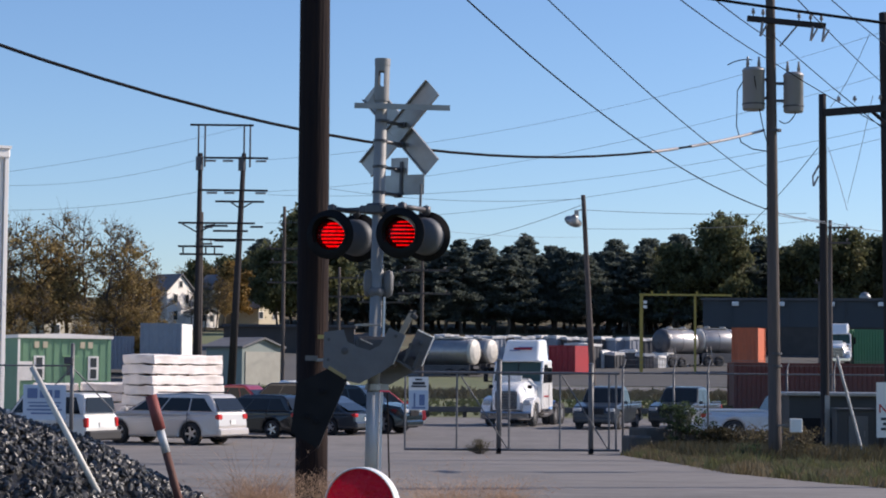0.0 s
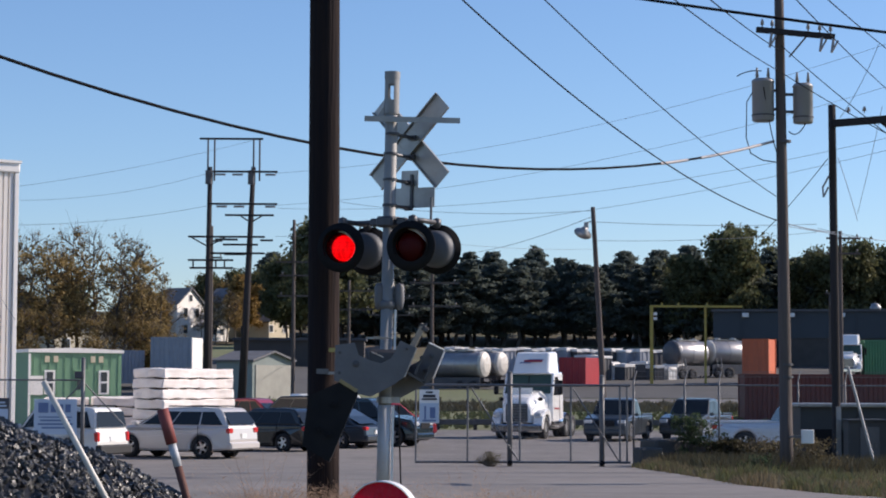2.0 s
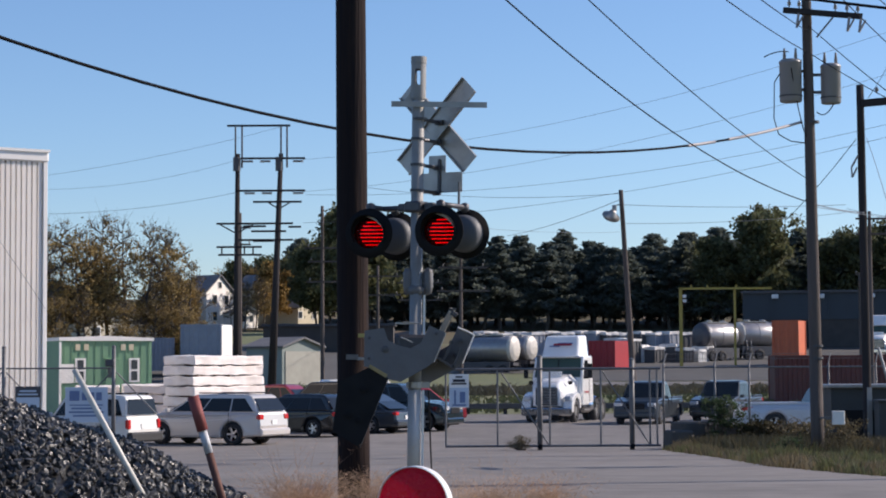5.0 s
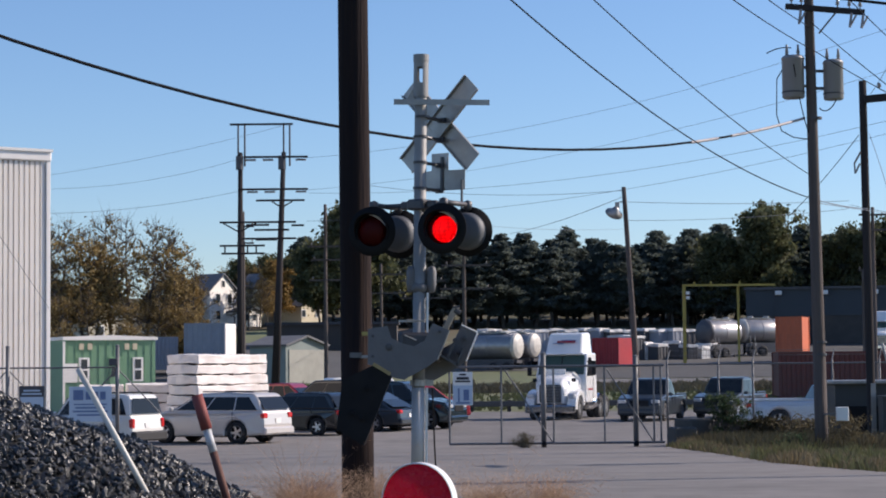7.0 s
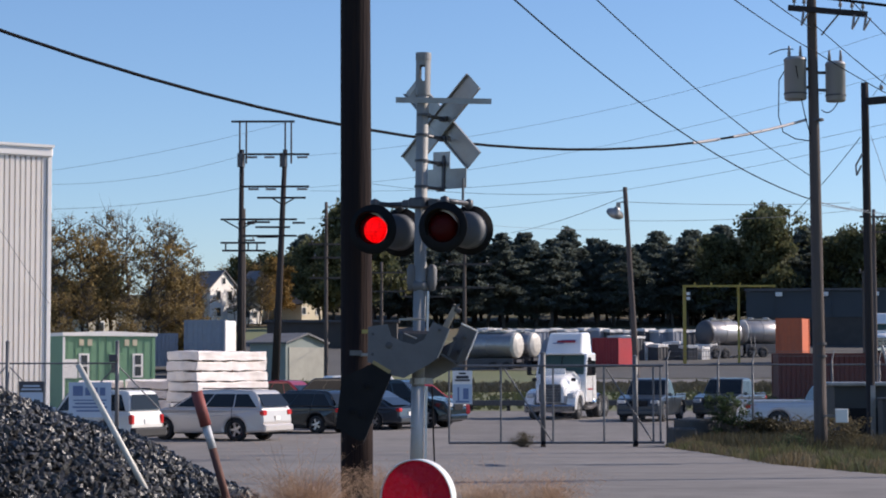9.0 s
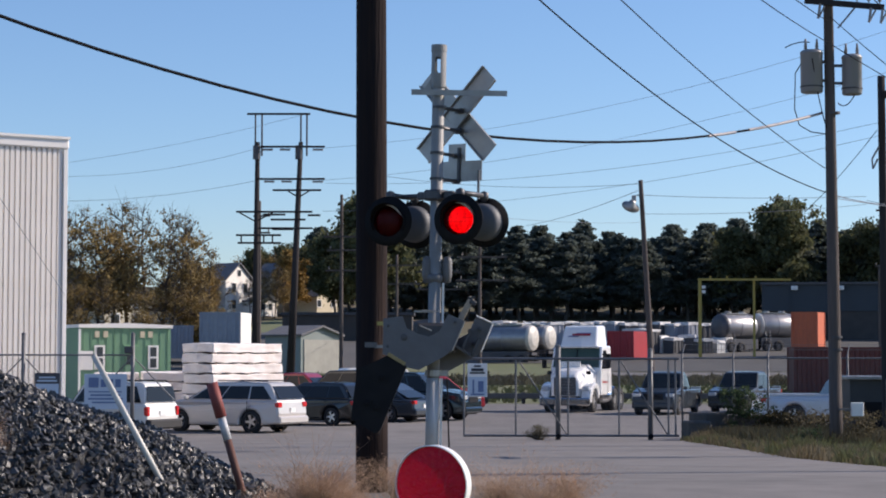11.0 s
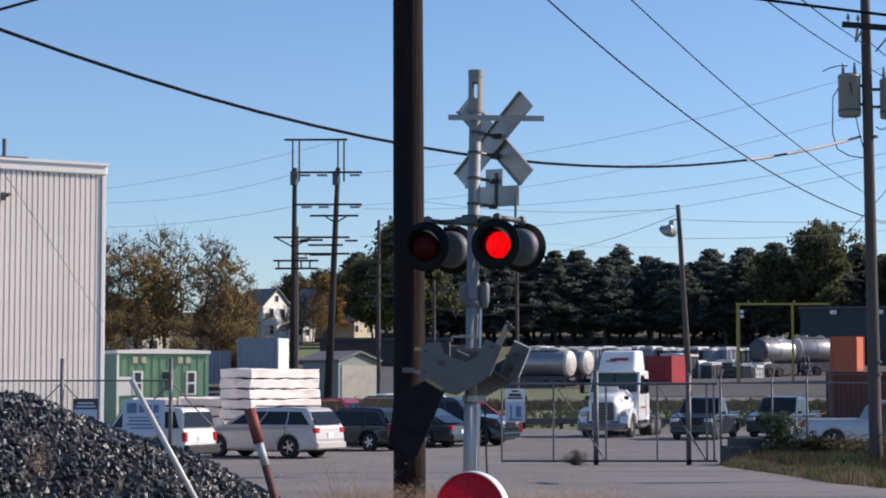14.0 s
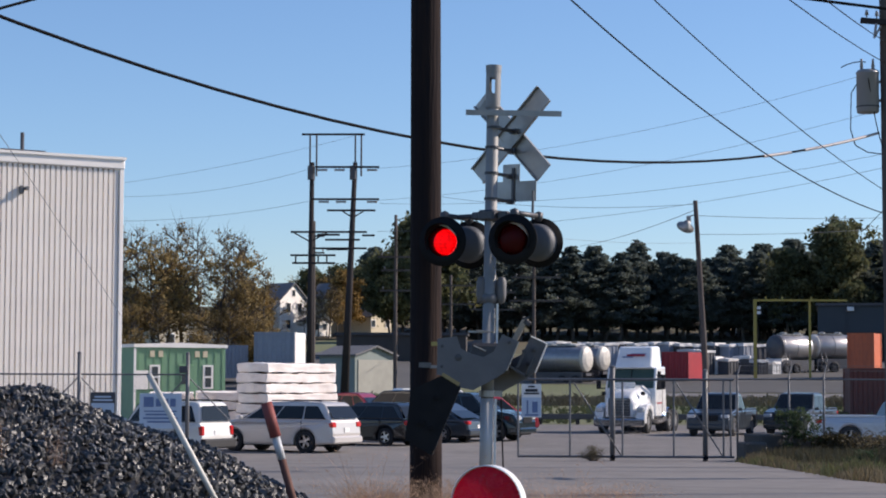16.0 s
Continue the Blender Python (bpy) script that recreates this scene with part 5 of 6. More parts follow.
# ---- vehicles ----
def paint(name, col, metal=0.3, rough=0.28):
    m = mat(name, col, rough, metal, col2=tuple(c * 0.85 for c in col), scale=2, amount=0.5, bump=0)
    m.node_tree.nodes["Principled BSDF"].inputs["Coat Weight"].default_value = 0.6
    return m


def bevelled(ob, w, seg=2):
    b = ob.modifiers.new("round", "BEVEL")
    b.width, b.segments, b.limit_method, b.angle_limit = w, seg, "ANGLE", radians(25)
    return ob


def arch(x, r, z0, n=9):
    """Points of a wheel arch from front to rear, over the sill at z0."""
    a0 = math.asin(min(1.0, max(-1.0, (z0 - r * 0.82) / r)))
    return [(x + r * math.cos(a0 + (math.pi - 2 * a0) * i / (n - 1)), r * 0.82 + r * math.sin(a0 + (math.pi - 2 * a0) * i / (n - 1))) for i in range(n)]


def quad(bm, pts):
    bm.faces.new([bm.verts.new(p) for p in pts])


def car(name, m, L, W, H, wb, r, colour, label, hood=0.62, belt=0.6, cabin=(-0.46, 0.24, -0.36, 0.06), trim=False, bed=False, group="parked cars", rack=False, rim=None):
    """A car with x ahead. Hood and belt lines are shares of H; cabin: rear and front foot and rear and front roof edge as shares of L."""
    o = thing(name, m, label, "car" if not bed else "pickup", group)
    hl, sill = L / 2, r * 0.72
    fx, rx = wb / 2 + 0.02 * L, -wb / 2 + 0.02 * L
    zb, zh = belt * H, hood * H
    cr, cf, tr, tf = (c * L for c in cabin)
    ra = r * 1.16
    low = [(hl - 0.06, sill)] + arch(fx, ra, sill) + arch(rx, ra, sill) + [(-hl + 0.05, sill + 0.05)]
    up = [(-hl, zb * 0.6), (-hl + 0.04, zb * 0.93), (cr if not bed else -hl + 0.1, zb), (cf, zb), (cf + 0.03 * L, zh * 0.99), (hl - 0.18 * L, zh * 0.97), (hl - 0.04 * L, zh * 0.86), (hl, zh * 0.62), (hl, zh * 0.45)]
    bm = bmesh.new()
    prism(bm, low + up, W)
    flank = [f for f in bm.faces if len(f.verts) > 6]
    bmesh.ops.inset_individual(bm, faces=flank, thickness=0.07, depth=0.035)
    for v in bm.verts:
        v.co.y *= 1 - 0.1 * max(0, (abs(v.co.x) - hl * 0.72) / (hl * 0.28)) ** 2
        v.co.y *= 1 - 0.05 * max(0, (v.co.z - zb * 0.75) / zb)
    body = bevelled(part("body", bm, colour, o, m=None), 0.1, 3)
    one("underbody", BLACK, o, box, (0, 0, sill + 0.08), (L * 0.94, W * 0.84, 0.25))
    # cabin
    wt, wbm = W * 0.39, W * 0.465
    mid = ((tr + tf) / 2, H + 0.03)
    bm = bmesh.new()
    rings = []
    for (x, z) in ((cr, zb - 0.02), ((cr + tr * 2) / 3 - 0.03, zb + (H - zb) * 0.6), (tr, H - 0.06), (tr + 0.12, H - 0.005), (mid[0], mid[1]), (tf - 0.12, H), (tf, H - 0.05), (cf, zb - 0.02)):
        w = wbm + (wt - wbm) * (z - zb) / (H - zb)
        rings.append((bm.verts.new((x, -w, z)), bm.verts.new((x, w, z))))
    for a, b in zip(rings, rings[1:]):
        bm.faces.new((a[0], b[0], b[1], a[1]))
    bm.faces.new([p[0] for p in rings]), bm.faces.new([p[1] for p in rings][::-1]), bm.faces.new((rings[0][0], rings[0][1], rings[-1][1], rings[-1][0]))
    bmesh.ops.recalc_face_normals(bm, faces=bm.faces)
    roof = bevelled(part("cabin", bm, colour, o), 0.06, 3)

    def side(x, z, s):
        """A point of the cabin's flank at share x between its rear and front edges and height z."""
        t = (z - zb) / (H - zb)
        a, b = cr + (tr - cr) * t, cf + (tf - cf) * t
        return (a + (b - a) * x, s * (wbm + (wt - wbm) * t + 0.008), z)
    z0, z1 = zb + 0.03, H - 0.12
    cuts = ((0.05, 0.3), (0.315, 0.62), (0.635, 0.955)) if not bed else ((0.1, 0.5), (0.54, 0.95))
    for s in (-1, 1):
        for a, b in cuts:
            bm = bmesh.new()
            quad(bm, [side(a, z0, s), side(b, z0, s), side(b if b < 0.9 else 0.93, z1, s), side(a if a > 0.2 else 0.12, z1, s)])
            part("window", bm, GLASS, roof, "dark tinted side window")
        mir = one("mirror", colour, o, box, (cf - 0.02 * L, s * (W / 2 + 0.08), zb + 0.06), (0.1, 0.18, 0.14), bevel=0.03)
        for k in (0.3, 0.62):
            one("door_handle", colour, o, box, (cr + (cf - cr) * k, s * (W / 2 + 0.025), zb - 0.16), (0.16, 0.04, 0.03))
        for k in (0.31, 0.615):
            one("door_gap", BLACK, body, box, (cr + (cf - cr) * k, s * (W / 2 + 0.028), (zb + sill) / 2 + 0.06), (0.014, 0.02, zb - sill - 0.15))
        one("sill", PLASTIC if trim else colour, o, box, ((fx + rx) / 2, s * (W / 2 - 0.015), sill + 0.06), (wb - 2 * ra, 0.07, 0.14), bevel=0.02)
        # tail and head lamps
        tl = (0.2, W * 0.1, zb * 0.3) if trim else (0.38, W * 0.15, zb * 0.17)
        one("tail_lamp", TAILRED, o, box, (-hl + (0.08 if trim else 0.19), s * (W * (0.43 if trim else 0.405)), zb * (0.76 if trim else 0.86)), tl, bevel=0.035)
        one("head_lamp", HEADLAMP, o, box, (hl - 0.14, s * (W * 0.37), zh * 0.74), (0.26, W * 0.18, 0.16), bevel=0.03)
    for (xa, za, wa), (xb, zbb, w2) in ((((cf - 0.02), zb + 0.03, wbm - 0.06), (tf + 0.02, H - 0.08, wt - 0.02)), ((cr - 0.03, zb + 0.06, wbm - 0.08), (tr - 0.05, H - 0.12, wt - 0.02))):
        bm = bmesh.new()
        dx = 0.015 if xa > 0 else -0.015
        quad(bm, [(xa + dx, -wa, za), (xa + dx, wa, za), (xb + dx, w2, zbb), (xb + dx, -w2, zbb)])
        part("windscreen" if xa > 0 else "rear_window", bm, GLASS, roof, "dark tinted screen")
    one("rear_bumper", PLASTIC if trim else colour, o, box, (-hl + (-0.04 if trim else 0.03), 0, sill + (0.12 if trim else 0.16)), (0.22, W * 0.96, 0.3 if trim else 0.24), bevel=0.05)
    one("front_bumper", PLASTIC if trim else colour, o, box, (hl - 0.02, 0, sill + 0.13), (0.16, W * 0.88, 0.22), bevel=0.05)
    one("grille", BLACK, o, box, (hl + 0.005, 0, zh * 0.68), (0.03, W * 0.46, zh * 0.22), bevel=0.01)
    one("number_plate", WHITEPAINT, o, box, (-hl - 0.004, 0, zb * 0.7), (0.02, 0.3, 0.15))
    if bed:
        bm = bmesh.new()
        box(bm, ((-hl + cr) / 2 + 0.06, 0, zb + 0.01), (cr + hl - 0.3, W * 0.8, 0.03))
        part("bed_floor", bm, BLACK, o)
        for s in (-1, 1):
            one("bed_rail", colour, o, box, ((-hl + cr) / 2 + 0.06, s * W * 0.45, zb + 0.03), (cr + hl - 0.16, 0.1, 0.09), bevel=0.02)
        one("tailgate", colour, o, box, (-hl + 0.06, 0, zb * 0.83), (0.06, W * 0.82, zb * 0.42), bevel=0.015)
    if rack:
        for s in (-1, 1):
            one("roof_rail", PLASTIC, o, tube, (tr + 0.15, s * wt * 0.9, H + 0.05), (tf - 0.2, s * wt * 0.9, H + 0.05), 0.02, 0.02, 8)
    for x in (fx, rx):
        for s in (-1, 1):
            wheel(o, (x, s * (W / 2 - 0.13), r), r, 0.22, rim, face=s)
    return o


SILVER = paint("silver_car_paint", (0.56, 0.525, 0.5), 0.25, 0.35)
WHITECAR = paint("white_car_paint", (0.76, 0.75, 0.72), 0.0, 0.3)
BLACKCAR = paint("black_car_paint", (0.012, 0.014, 0.016), 0.2, 0.2)
DARKTEAL = paint("dark_green_car_paint", (0.014, 0.026, 0.032), 0.3, 0.22)
REDCAR = paint("red_car_paint", (0.3, 0.02, 0.03), 0.2, 0.28)
BLUECAR = paint("grey_blue_car_paint", (0.035, 0.045, 0.058), 0.3, 0.3)
# the silver crossover and its neighbours stand tail-out along the lane
car("crossover_car", pose(-7.4, 65.6, 0, 0, 0, 153), 4.66, 1.85, 1.63, 2.78, 0.37, SILVER, "silver crossover car with dark windows and roof rails", cabin=(-0.485, 0.26, -0.415, 0.07), rack=True, belt=0.65, hood=0.66)
car("estate_car", pose(-11.0, 62.9, 0, 0, 0, 152), 4.25, 1.75, 1.66, 2.58, 0.36, WHITECAR, "boxy white off-road estate car with black bumpers", hood=0.63, belt=0.61, cabin=(-0.48, 0.2, -0.455, 0.1), trim=True, rack=True)
car("hatchback", pose(-5.15, 72.6, 0, 0, 0, 150), 4.3, 1.78, 1.53, 2.62, 0.33, BLACKCAR, "glossy black hatchback with a bright tail", cabin=(-0.46, 0.27, -0.39, 0.05), belt=0.63)
car("saloon_car", pose(-3.3, 76.5, 0, 0, 0, 152), 4.7, 1.8, 1.47, 2.7, 0.33, BLUECAR, "dark grey-blue saloon car parked behind others", cabin=(-0.42, 0.24, -0.24, 0.02))
car("pickup_truck", pose(-2.0, 78.8, 0, 0, 0, -22), 5.6, 1.95, 1.85, 3.5, 0.4, DARKTEAL, "dark green pickup with a chrome front", bed=True, cabin=(-0.1, 0.26, -0.06, 0.14), hood=0.66, belt=0.6)
car("hatchback", pose(-0.95, 89.5, 0, 0, 0, 25), 4.0, 1.75, 1.62, 2.5, 0.33, REDCAR, "dull red hatchback near the gate", cabin=(-0.47, 0.26, -0.4, 0.06))
car("estate_car", pose(-5.5, 92.5, 0, 0, 0, 160), 4.6, 1.8, 1.85, 2.7, 0.36, BLACKCAR, "black estate car in the far parking row", cabin=(-0.47, 0.22, -0.42, 0.06))
car("saloon_car", pose(-7.9, 94.5, 0, 0, 0, 155), 4.5, 1.8, 1.72, 2.7, 0.34, REDCAR, "red saloon car in the far parking row", cabin=(-0.42, 0.24, -0.26, 0.02))
car("van", pose(-3.4, 95.5, 0, 0, 0, 20), 4.8, 1.9, 1.95, 2.9, 0.35, WHITECAR, "white van in the far parking row", cabin=(-0.48, 0.3, -0.46, 0.16))
car("saloon_car", pose(-9.9, 96.5, 0, 0, 0, 155), 4.5, 1.8, 1.5, 2.7, 0.34, BLUECAR, "grey saloon car in the far parking row", cabin=(-0.42, 0.24, -0.26, 0.02))
car("pickup_truck", pose(9.15, 87.6, 0, 0, 0, 251), 5.5, 1.95, 1.82, 3.4, 0.41, BLUECAR, "dark grey pickup facing the gate", bed=True, cabin=(-0.1, 0.24, -0.05, 0.12), hood=0.64, belt=0.6)
car("pickup_truck", pose(12.9, 90, 0, 0, 0, 246), 5.6, 1.95, 1.82, 3.5, 0.41, paint("graphite_car_paint", (0.03, 0.033, 0.037), 0.4), "graphite crew-cab pickup beyond the fence", bed=True, cabin=(-0.18, 0.24, -0.12, 0.12), hood=0.64, belt=0.6)
car("pickup_truck", pose(13.6, 73.5, 0, 0, 0, 4), 5.4, 1.9, 1.72, 3.3, 0.38, paint("pale_blue_car_paint", (0.5, 0.55, 0.62), 0.3), "pale blue-white pickup parked behind the timbers", bed=True, cabin=(-0.02, 0.28, 0.03, 0.18), hood=0.66, belt=0.62)


def lorry(m, label, cab_paint, sleeper=True, group="lorries", mark=True):
    """A bonneted lorry tractor with x ahead: bonnet, cab, roof fairing and open chassis."""
    o = thing("lorry_tractor", m, label, "lorry", group)
    L, W = 6.9, 2.4
    hl = L / 2
    one("chassis", DARKSTEEL, o, box, (-0.4, 0, 0.85), (6.2, 0.9, 0.28), bevel=0.02)
    # bonnet: narrow nose that swells to the cab, with wheel arches
    bm = bmesh.new()
    secs = []
    for x, w, z0, z1, sh in ((hl - 0.05, 0.62, 0.75, 1.62, 0.45), (hl - 0.35, 0.72, 0.7, 1.85, 0.5), (hl - 1.2, 0.86, 0.7, 2.02, 0.58), (hl - 1.95, 0.98, 0.7, 2.16, 0.66)):
        secs.append([bm.verts.new((x, y, z)) for y, z in ((-w, z0), (-w, z1 - 0.35), (-sh, z1), (0, z1 + 0.04), (sh, z1), (w, z1 - 0.35), (w, z0))])
    for a, b in zip(secs, secs[1:]):
        for i in range(6):
            bm.faces.new((a[i], a[i + 1], b[i + 1], b[i]))
    bm.faces.new(secs[0][::-1]), bm.faces.new(secs[-1])
    bmesh.ops.recalc_face_normals(bm, faces=bm.faces)
    bonnet = bevelled(part("bonnet", bm, cab_paint, o, "white sloping bonnet", True), 0.05)
    for s in (-1, 1):
        bm = bmesh.new()
        prism(bm, [(hl - 1.72, 0.62), (hl - 1.72, 0.9), (hl - 1.55, 1.25), (hl - 1.1, 1.36), (hl - 0.6, 1.28), (hl - 0.2, 1.05), (hl - 0.02, 0.75), (hl - 0.05, 0.45), (hl - 0.38, 0.45), (hl - 0.45, 0.75), (hl - 0.7, 1.02), (hl - 1.0, 1.1), (hl - 1.35, 1.0), (hl - 1.52, 0.62)], 0.42, pose(0, s * 0.96, 0))
        bevelled(part("fender", bm, cab_paint, o, "white front wing"), 0.05)
        one("head_lamp", HEADLAMP, o, box, (hl - 0.2, s * 0.93, 1.08), (0.3, 0.34, 0.22), m=None, bevel=0.05)
        one("bumper_end", CHROME, o, box, (hl + 0.0, s * 0.9, 0.5), (0.3, 0.5, 0.36), bevel=0.06)
        bm = bmesh.new()
        tube(bm, (hl - 2.2, s * 1.16, 2.6), (hl - 2.05, s * 1.48, 2.62), 0.02), tube(bm, (hl - 2.1, s * 1.19, 2.0), (hl - 2.05, s * 1.48, 2.0), 0.02)
        box(bm, (hl - 2.05, s * 1.5, 2.3), (0.12, 0.2, 0.66), None, 0.03)
        part("mirror", bm, BLACK, o, "black wing mirror on tubes")
        one("hood_mirror", BLACK, o, box, (hl - 0.75, s * 0.9, 1.78), (0.1, 0.2, 0.16), bevel=0.03)
        bm = bmesh.new()
        quad(bm, [(hl - 2.08, s * 1.19, 1.95), (hl - 3.05, s * 1.19, 1.95), (hl - 3.05, s * 1.155, 2.78), (hl - 2.42, s * 1.155, 2.78)])
        part("side_window", bm, GLASS, o)
        one("door_gap", BLACK, o, box, (hl - 3.12, s * 1.205, 1.6), (0.02, 0.012, 1.7))
        one("fuel_tank", CHROME, o, tube, (hl - 4.3, s * 0.92, 0.72), (hl - 3.1, s * 0.92, 0.72), 0.32, 0.32, 20, smooth=True)
        one("step", ALU, o, box, (hl - 2.55, s * 1.1, 0.55), (0.9, 0.25, 0.06))
        one("marker_stripe", REDP, o, box, (hl - 2.62, s * 1.208, 1.35), (0.9, 0.006, 0.07), m=pose(0, 0, 0, 0, 0, 0))
    one("grille", DARKSTEEL, o, box, (hl - 0.03, 0, 1.18), (0.1, 1.0, 0.8), bevel=0.03)
    for i in range(6):
        one("grille_bar", CHROME, o, box, (hl + 0.03, 0, 0.86 + i * 0.13), (0.02, 0.92, 0.025))
    one("bumper", CHROME, o, box, (hl + 0.05, 0, 0.5), (0.2, 1.5, 0.34), bevel=0.05)
    # cab and roof
    bm = bmesh.new()
    prism(bm, [(hl - 3.95, 0.75), (hl - 1.92, 0.75), (hl - 1.92, 1.9), (hl - 2.38, 2.96), (hl - 3.95, 3.0)], W)
    for v in bm.verts:
        v.co.y *= 1 - 0.035 * max(0, (v.co.z - 1.6))
    bevelled(part("cab", bm, cab_paint, o, "white lorry cab"), 0.07)
    bm = bmesh.new()
    quad(bm, [(hl - 1.94, -1.07, 2.02), (hl - 1.94, 1.07, 2.02), (hl - 2.31, 1.02, 2.88), (hl - 2.31, -1.02, 2.88)])
    scr = part("windscreen", bm, GLASS, o, "dark two-piece windscreen")
    scr.data.materials[0] = SCREEN
    one("screen_bar", BLACK, scr, box, (0, 0, 0), (0.03, 0.04, 0.9), m=pose(hl - 2.125, 0, 2.45, 0, -23, 0))
    one("visor", cab_paint, o, box, (hl - 2.28, 0, 2.95), (0.26, 2.0, 0.08), bevel=0.03)
    if sleeper:
        bm = bmesh.new()
        lo, hi = [], []
        for x, w, z in ((hl - 2.45, 0.86, 2.96), (hl - 3.95, 0.98, 2.96)):
            lo.append((bm.verts.new((x, -w, z)), bm.verts.new((x, w, z))))
        for x, w, z in ((hl - 2.95, 0.78, 3.9), (hl - 3.95, 0.9, 3.95)):
            hi.append((bm.verts.new((x, -w, z)), bm.verts.new((x, w, z))))
        bm.faces.new((lo[0][0], lo[0][1], hi[0][1], hi[0][0])), bm.faces.new((hi[0][0], hi[0][1], hi[1][1], hi[1][0]))
        bm.faces.new((lo[0][0], hi[0][0], hi[1][0], lo[1][0])), bm.faces.new((lo[0][1], lo[1][1], hi[1][1], hi[0][1]))
        bm.faces.new((lo[1][0], hi[1][0], hi[1][1], lo[1][1]))
        bmesh.ops.recalc_face_normals(bm, faces=bm.faces)
        fair = bevelled(part("roof_fairing", bm, cab_paint, o, "tall white roof fairing"), 0.12, 3)
        if mark:
            tilt = pose(hl - 2.67, 0, 3.5, 0, -28, 0)
            for (y0, w, h), mm_ in (((-0.08, 0.85, 0.1), REDP), ((0.28, 0.5, 0.05), INK), ((-0.2, 0.7, 0.05), INK)):
                one("mark", mm_, fair, box, (0.012 if mm_ is REDP else 0.01, -y0, 0.0 if mm_ is REDP else (-0.09 if w < 0.6 else 0.07)), (0.012, w, h), m=tilt)
    one("placard", TRIMWHITE, o, box, (hl - 1.15, -0.05, 2.02), (0.04, 0.95, 0.52), m=None, label="pale placard leaning on the bonnet")
    for x, ys in ((hl - 0.98, (0.98,)), (-hl + 0.75, (0.98, 0.66)), (-hl + 2.0, (0.98, 0.66))):
        for y in ys:
            for s in (-1, 1):
                wheel(o, (x, s * y, 0.51), 0.51, 0.28, ALU, 8, face=s)
    one("fifth_wheel", DARKSTEEL, o, box, (-hl + 1.4, 0, 1.12), (1.0, 0.9, 0.12), bevel=0.02)
    for s in (-1, 1):
        bm = bmesh.new()
        for i in range(8):
            box(bm, (-hl + 2.0 + 0.6 * math.cos(radians(10 + 22 * i)), s * 0.82, 0.51 + 0.6 * math.sin(radians(10 + 22 * i))), (0.03, 0.6, 0.26), pose(0, 0, 0, 0, -(10 + 22 * i), 0))
        part("quarter_fender", bm, CHROME, o, "polished rear wing")
    one("exhaust_stack", CHROME, o, tube, (hl - 4.3, 0.8, 1.0), (hl - 4.3, 0.8, 3.3), 0.07, 0.07, 12, smooth=True)
    return o


SCREEN = glass_mat("green_tinted_windscreen", (0.05, 0.085, 0.075))
LORRYWHITE = paint("white_lorry_paint", (0.8, 0.8, 0.8), 0.0, 0.25)
# turned so that its front looks at the gate and a little aside
lorry(pose(5.8, 92.2, 0, 0, 0, -90 - 18), "white bonneted lorry tractor with a tall roof fairing", LORRYWHITE)
lorry(pose(41.9, 190, 3.4, 0, 0, -90 - 15), "white lorry tractor parked by the far depot", LORRYWHITE, mark=False)


# ---- vegetation ----
def leaf_mat(name, col, col2, tr=0.25, vary=0.35):
    return mat(name, col, 0.7, 0, col2=col2, scale=0.6, amount=0.9, bump=0, island=vary, trans=tr, spec=0.2)


PINE = leaf_mat("dark_pine_needles", (0.12, 0.145, 0.135), (0.13, 0.145, 0.105), 0.5, 0.2)
OAK = leaf_mat("late_green_leaves", (0.094, 0.108, 0.056), (0.135, 0.125, 0.058), 0.4)
AUTUMN = leaf_mat("ochre_autumn_leaves", (0.31, 0.215, 0.085), (0.19, 0.15, 0.065), 0.35)
OLIVE = leaf_mat("olive_brown_leaves", (0.17, 0.13, 0.06), (0.23, 0.16, 0.065), 0.3)
BARK = mat("grey_brown_bark", (0.1, 0.085, 0.072), 0.9, scale=4, amount=0.9, bump=0.5)


def leaves(rng, centres, radii, per, size, flat=0.7):
    """Many small leaf cards scattered in clumps, as vertex and face arrays."""
    k = len(centres)
    n = k * per
    c = np.repeat(centres, per, 0) + rng.normal(0, 1, (n, 3)) * np.repeat(radii, per)[:, None] * np.array([0.55, 0.55, 0.55 * flat])
    a, b = rng.normal(0, 1, (n, 3)), rng.normal(0, 1, (n, 3))
    a /= np.linalg.norm(a, axis=1)[:, None]
    b -= a * (a * b).sum(1)[:, None]
    b /= np.linalg.norm(b, axis=1)[:, None]
    s = size * rng.uniform(0.6, 1.4, (n, 1))
    v = np.stack([c - a * s, c + b * s * 0.6, c + a * s, c - b * s * 0.6], 1).reshape(-1, 3)
    return v, np.arange(n * 4).reshape(-1, 4)


def card_mesh(name, vf):
    me = bpy.data.meshes.new(name)
    me.from_pydata(vf[0].tolist(), [], vf[1].tolist())
    return me


VERGEDRY = mat("verge_dry_weeds", (0.14, 0.11, 0.065), 0.9, col2=(0.09, 0.085, 0.04), scale=2, amount=0.9, bump=0, island=0.4, trans=0.3)


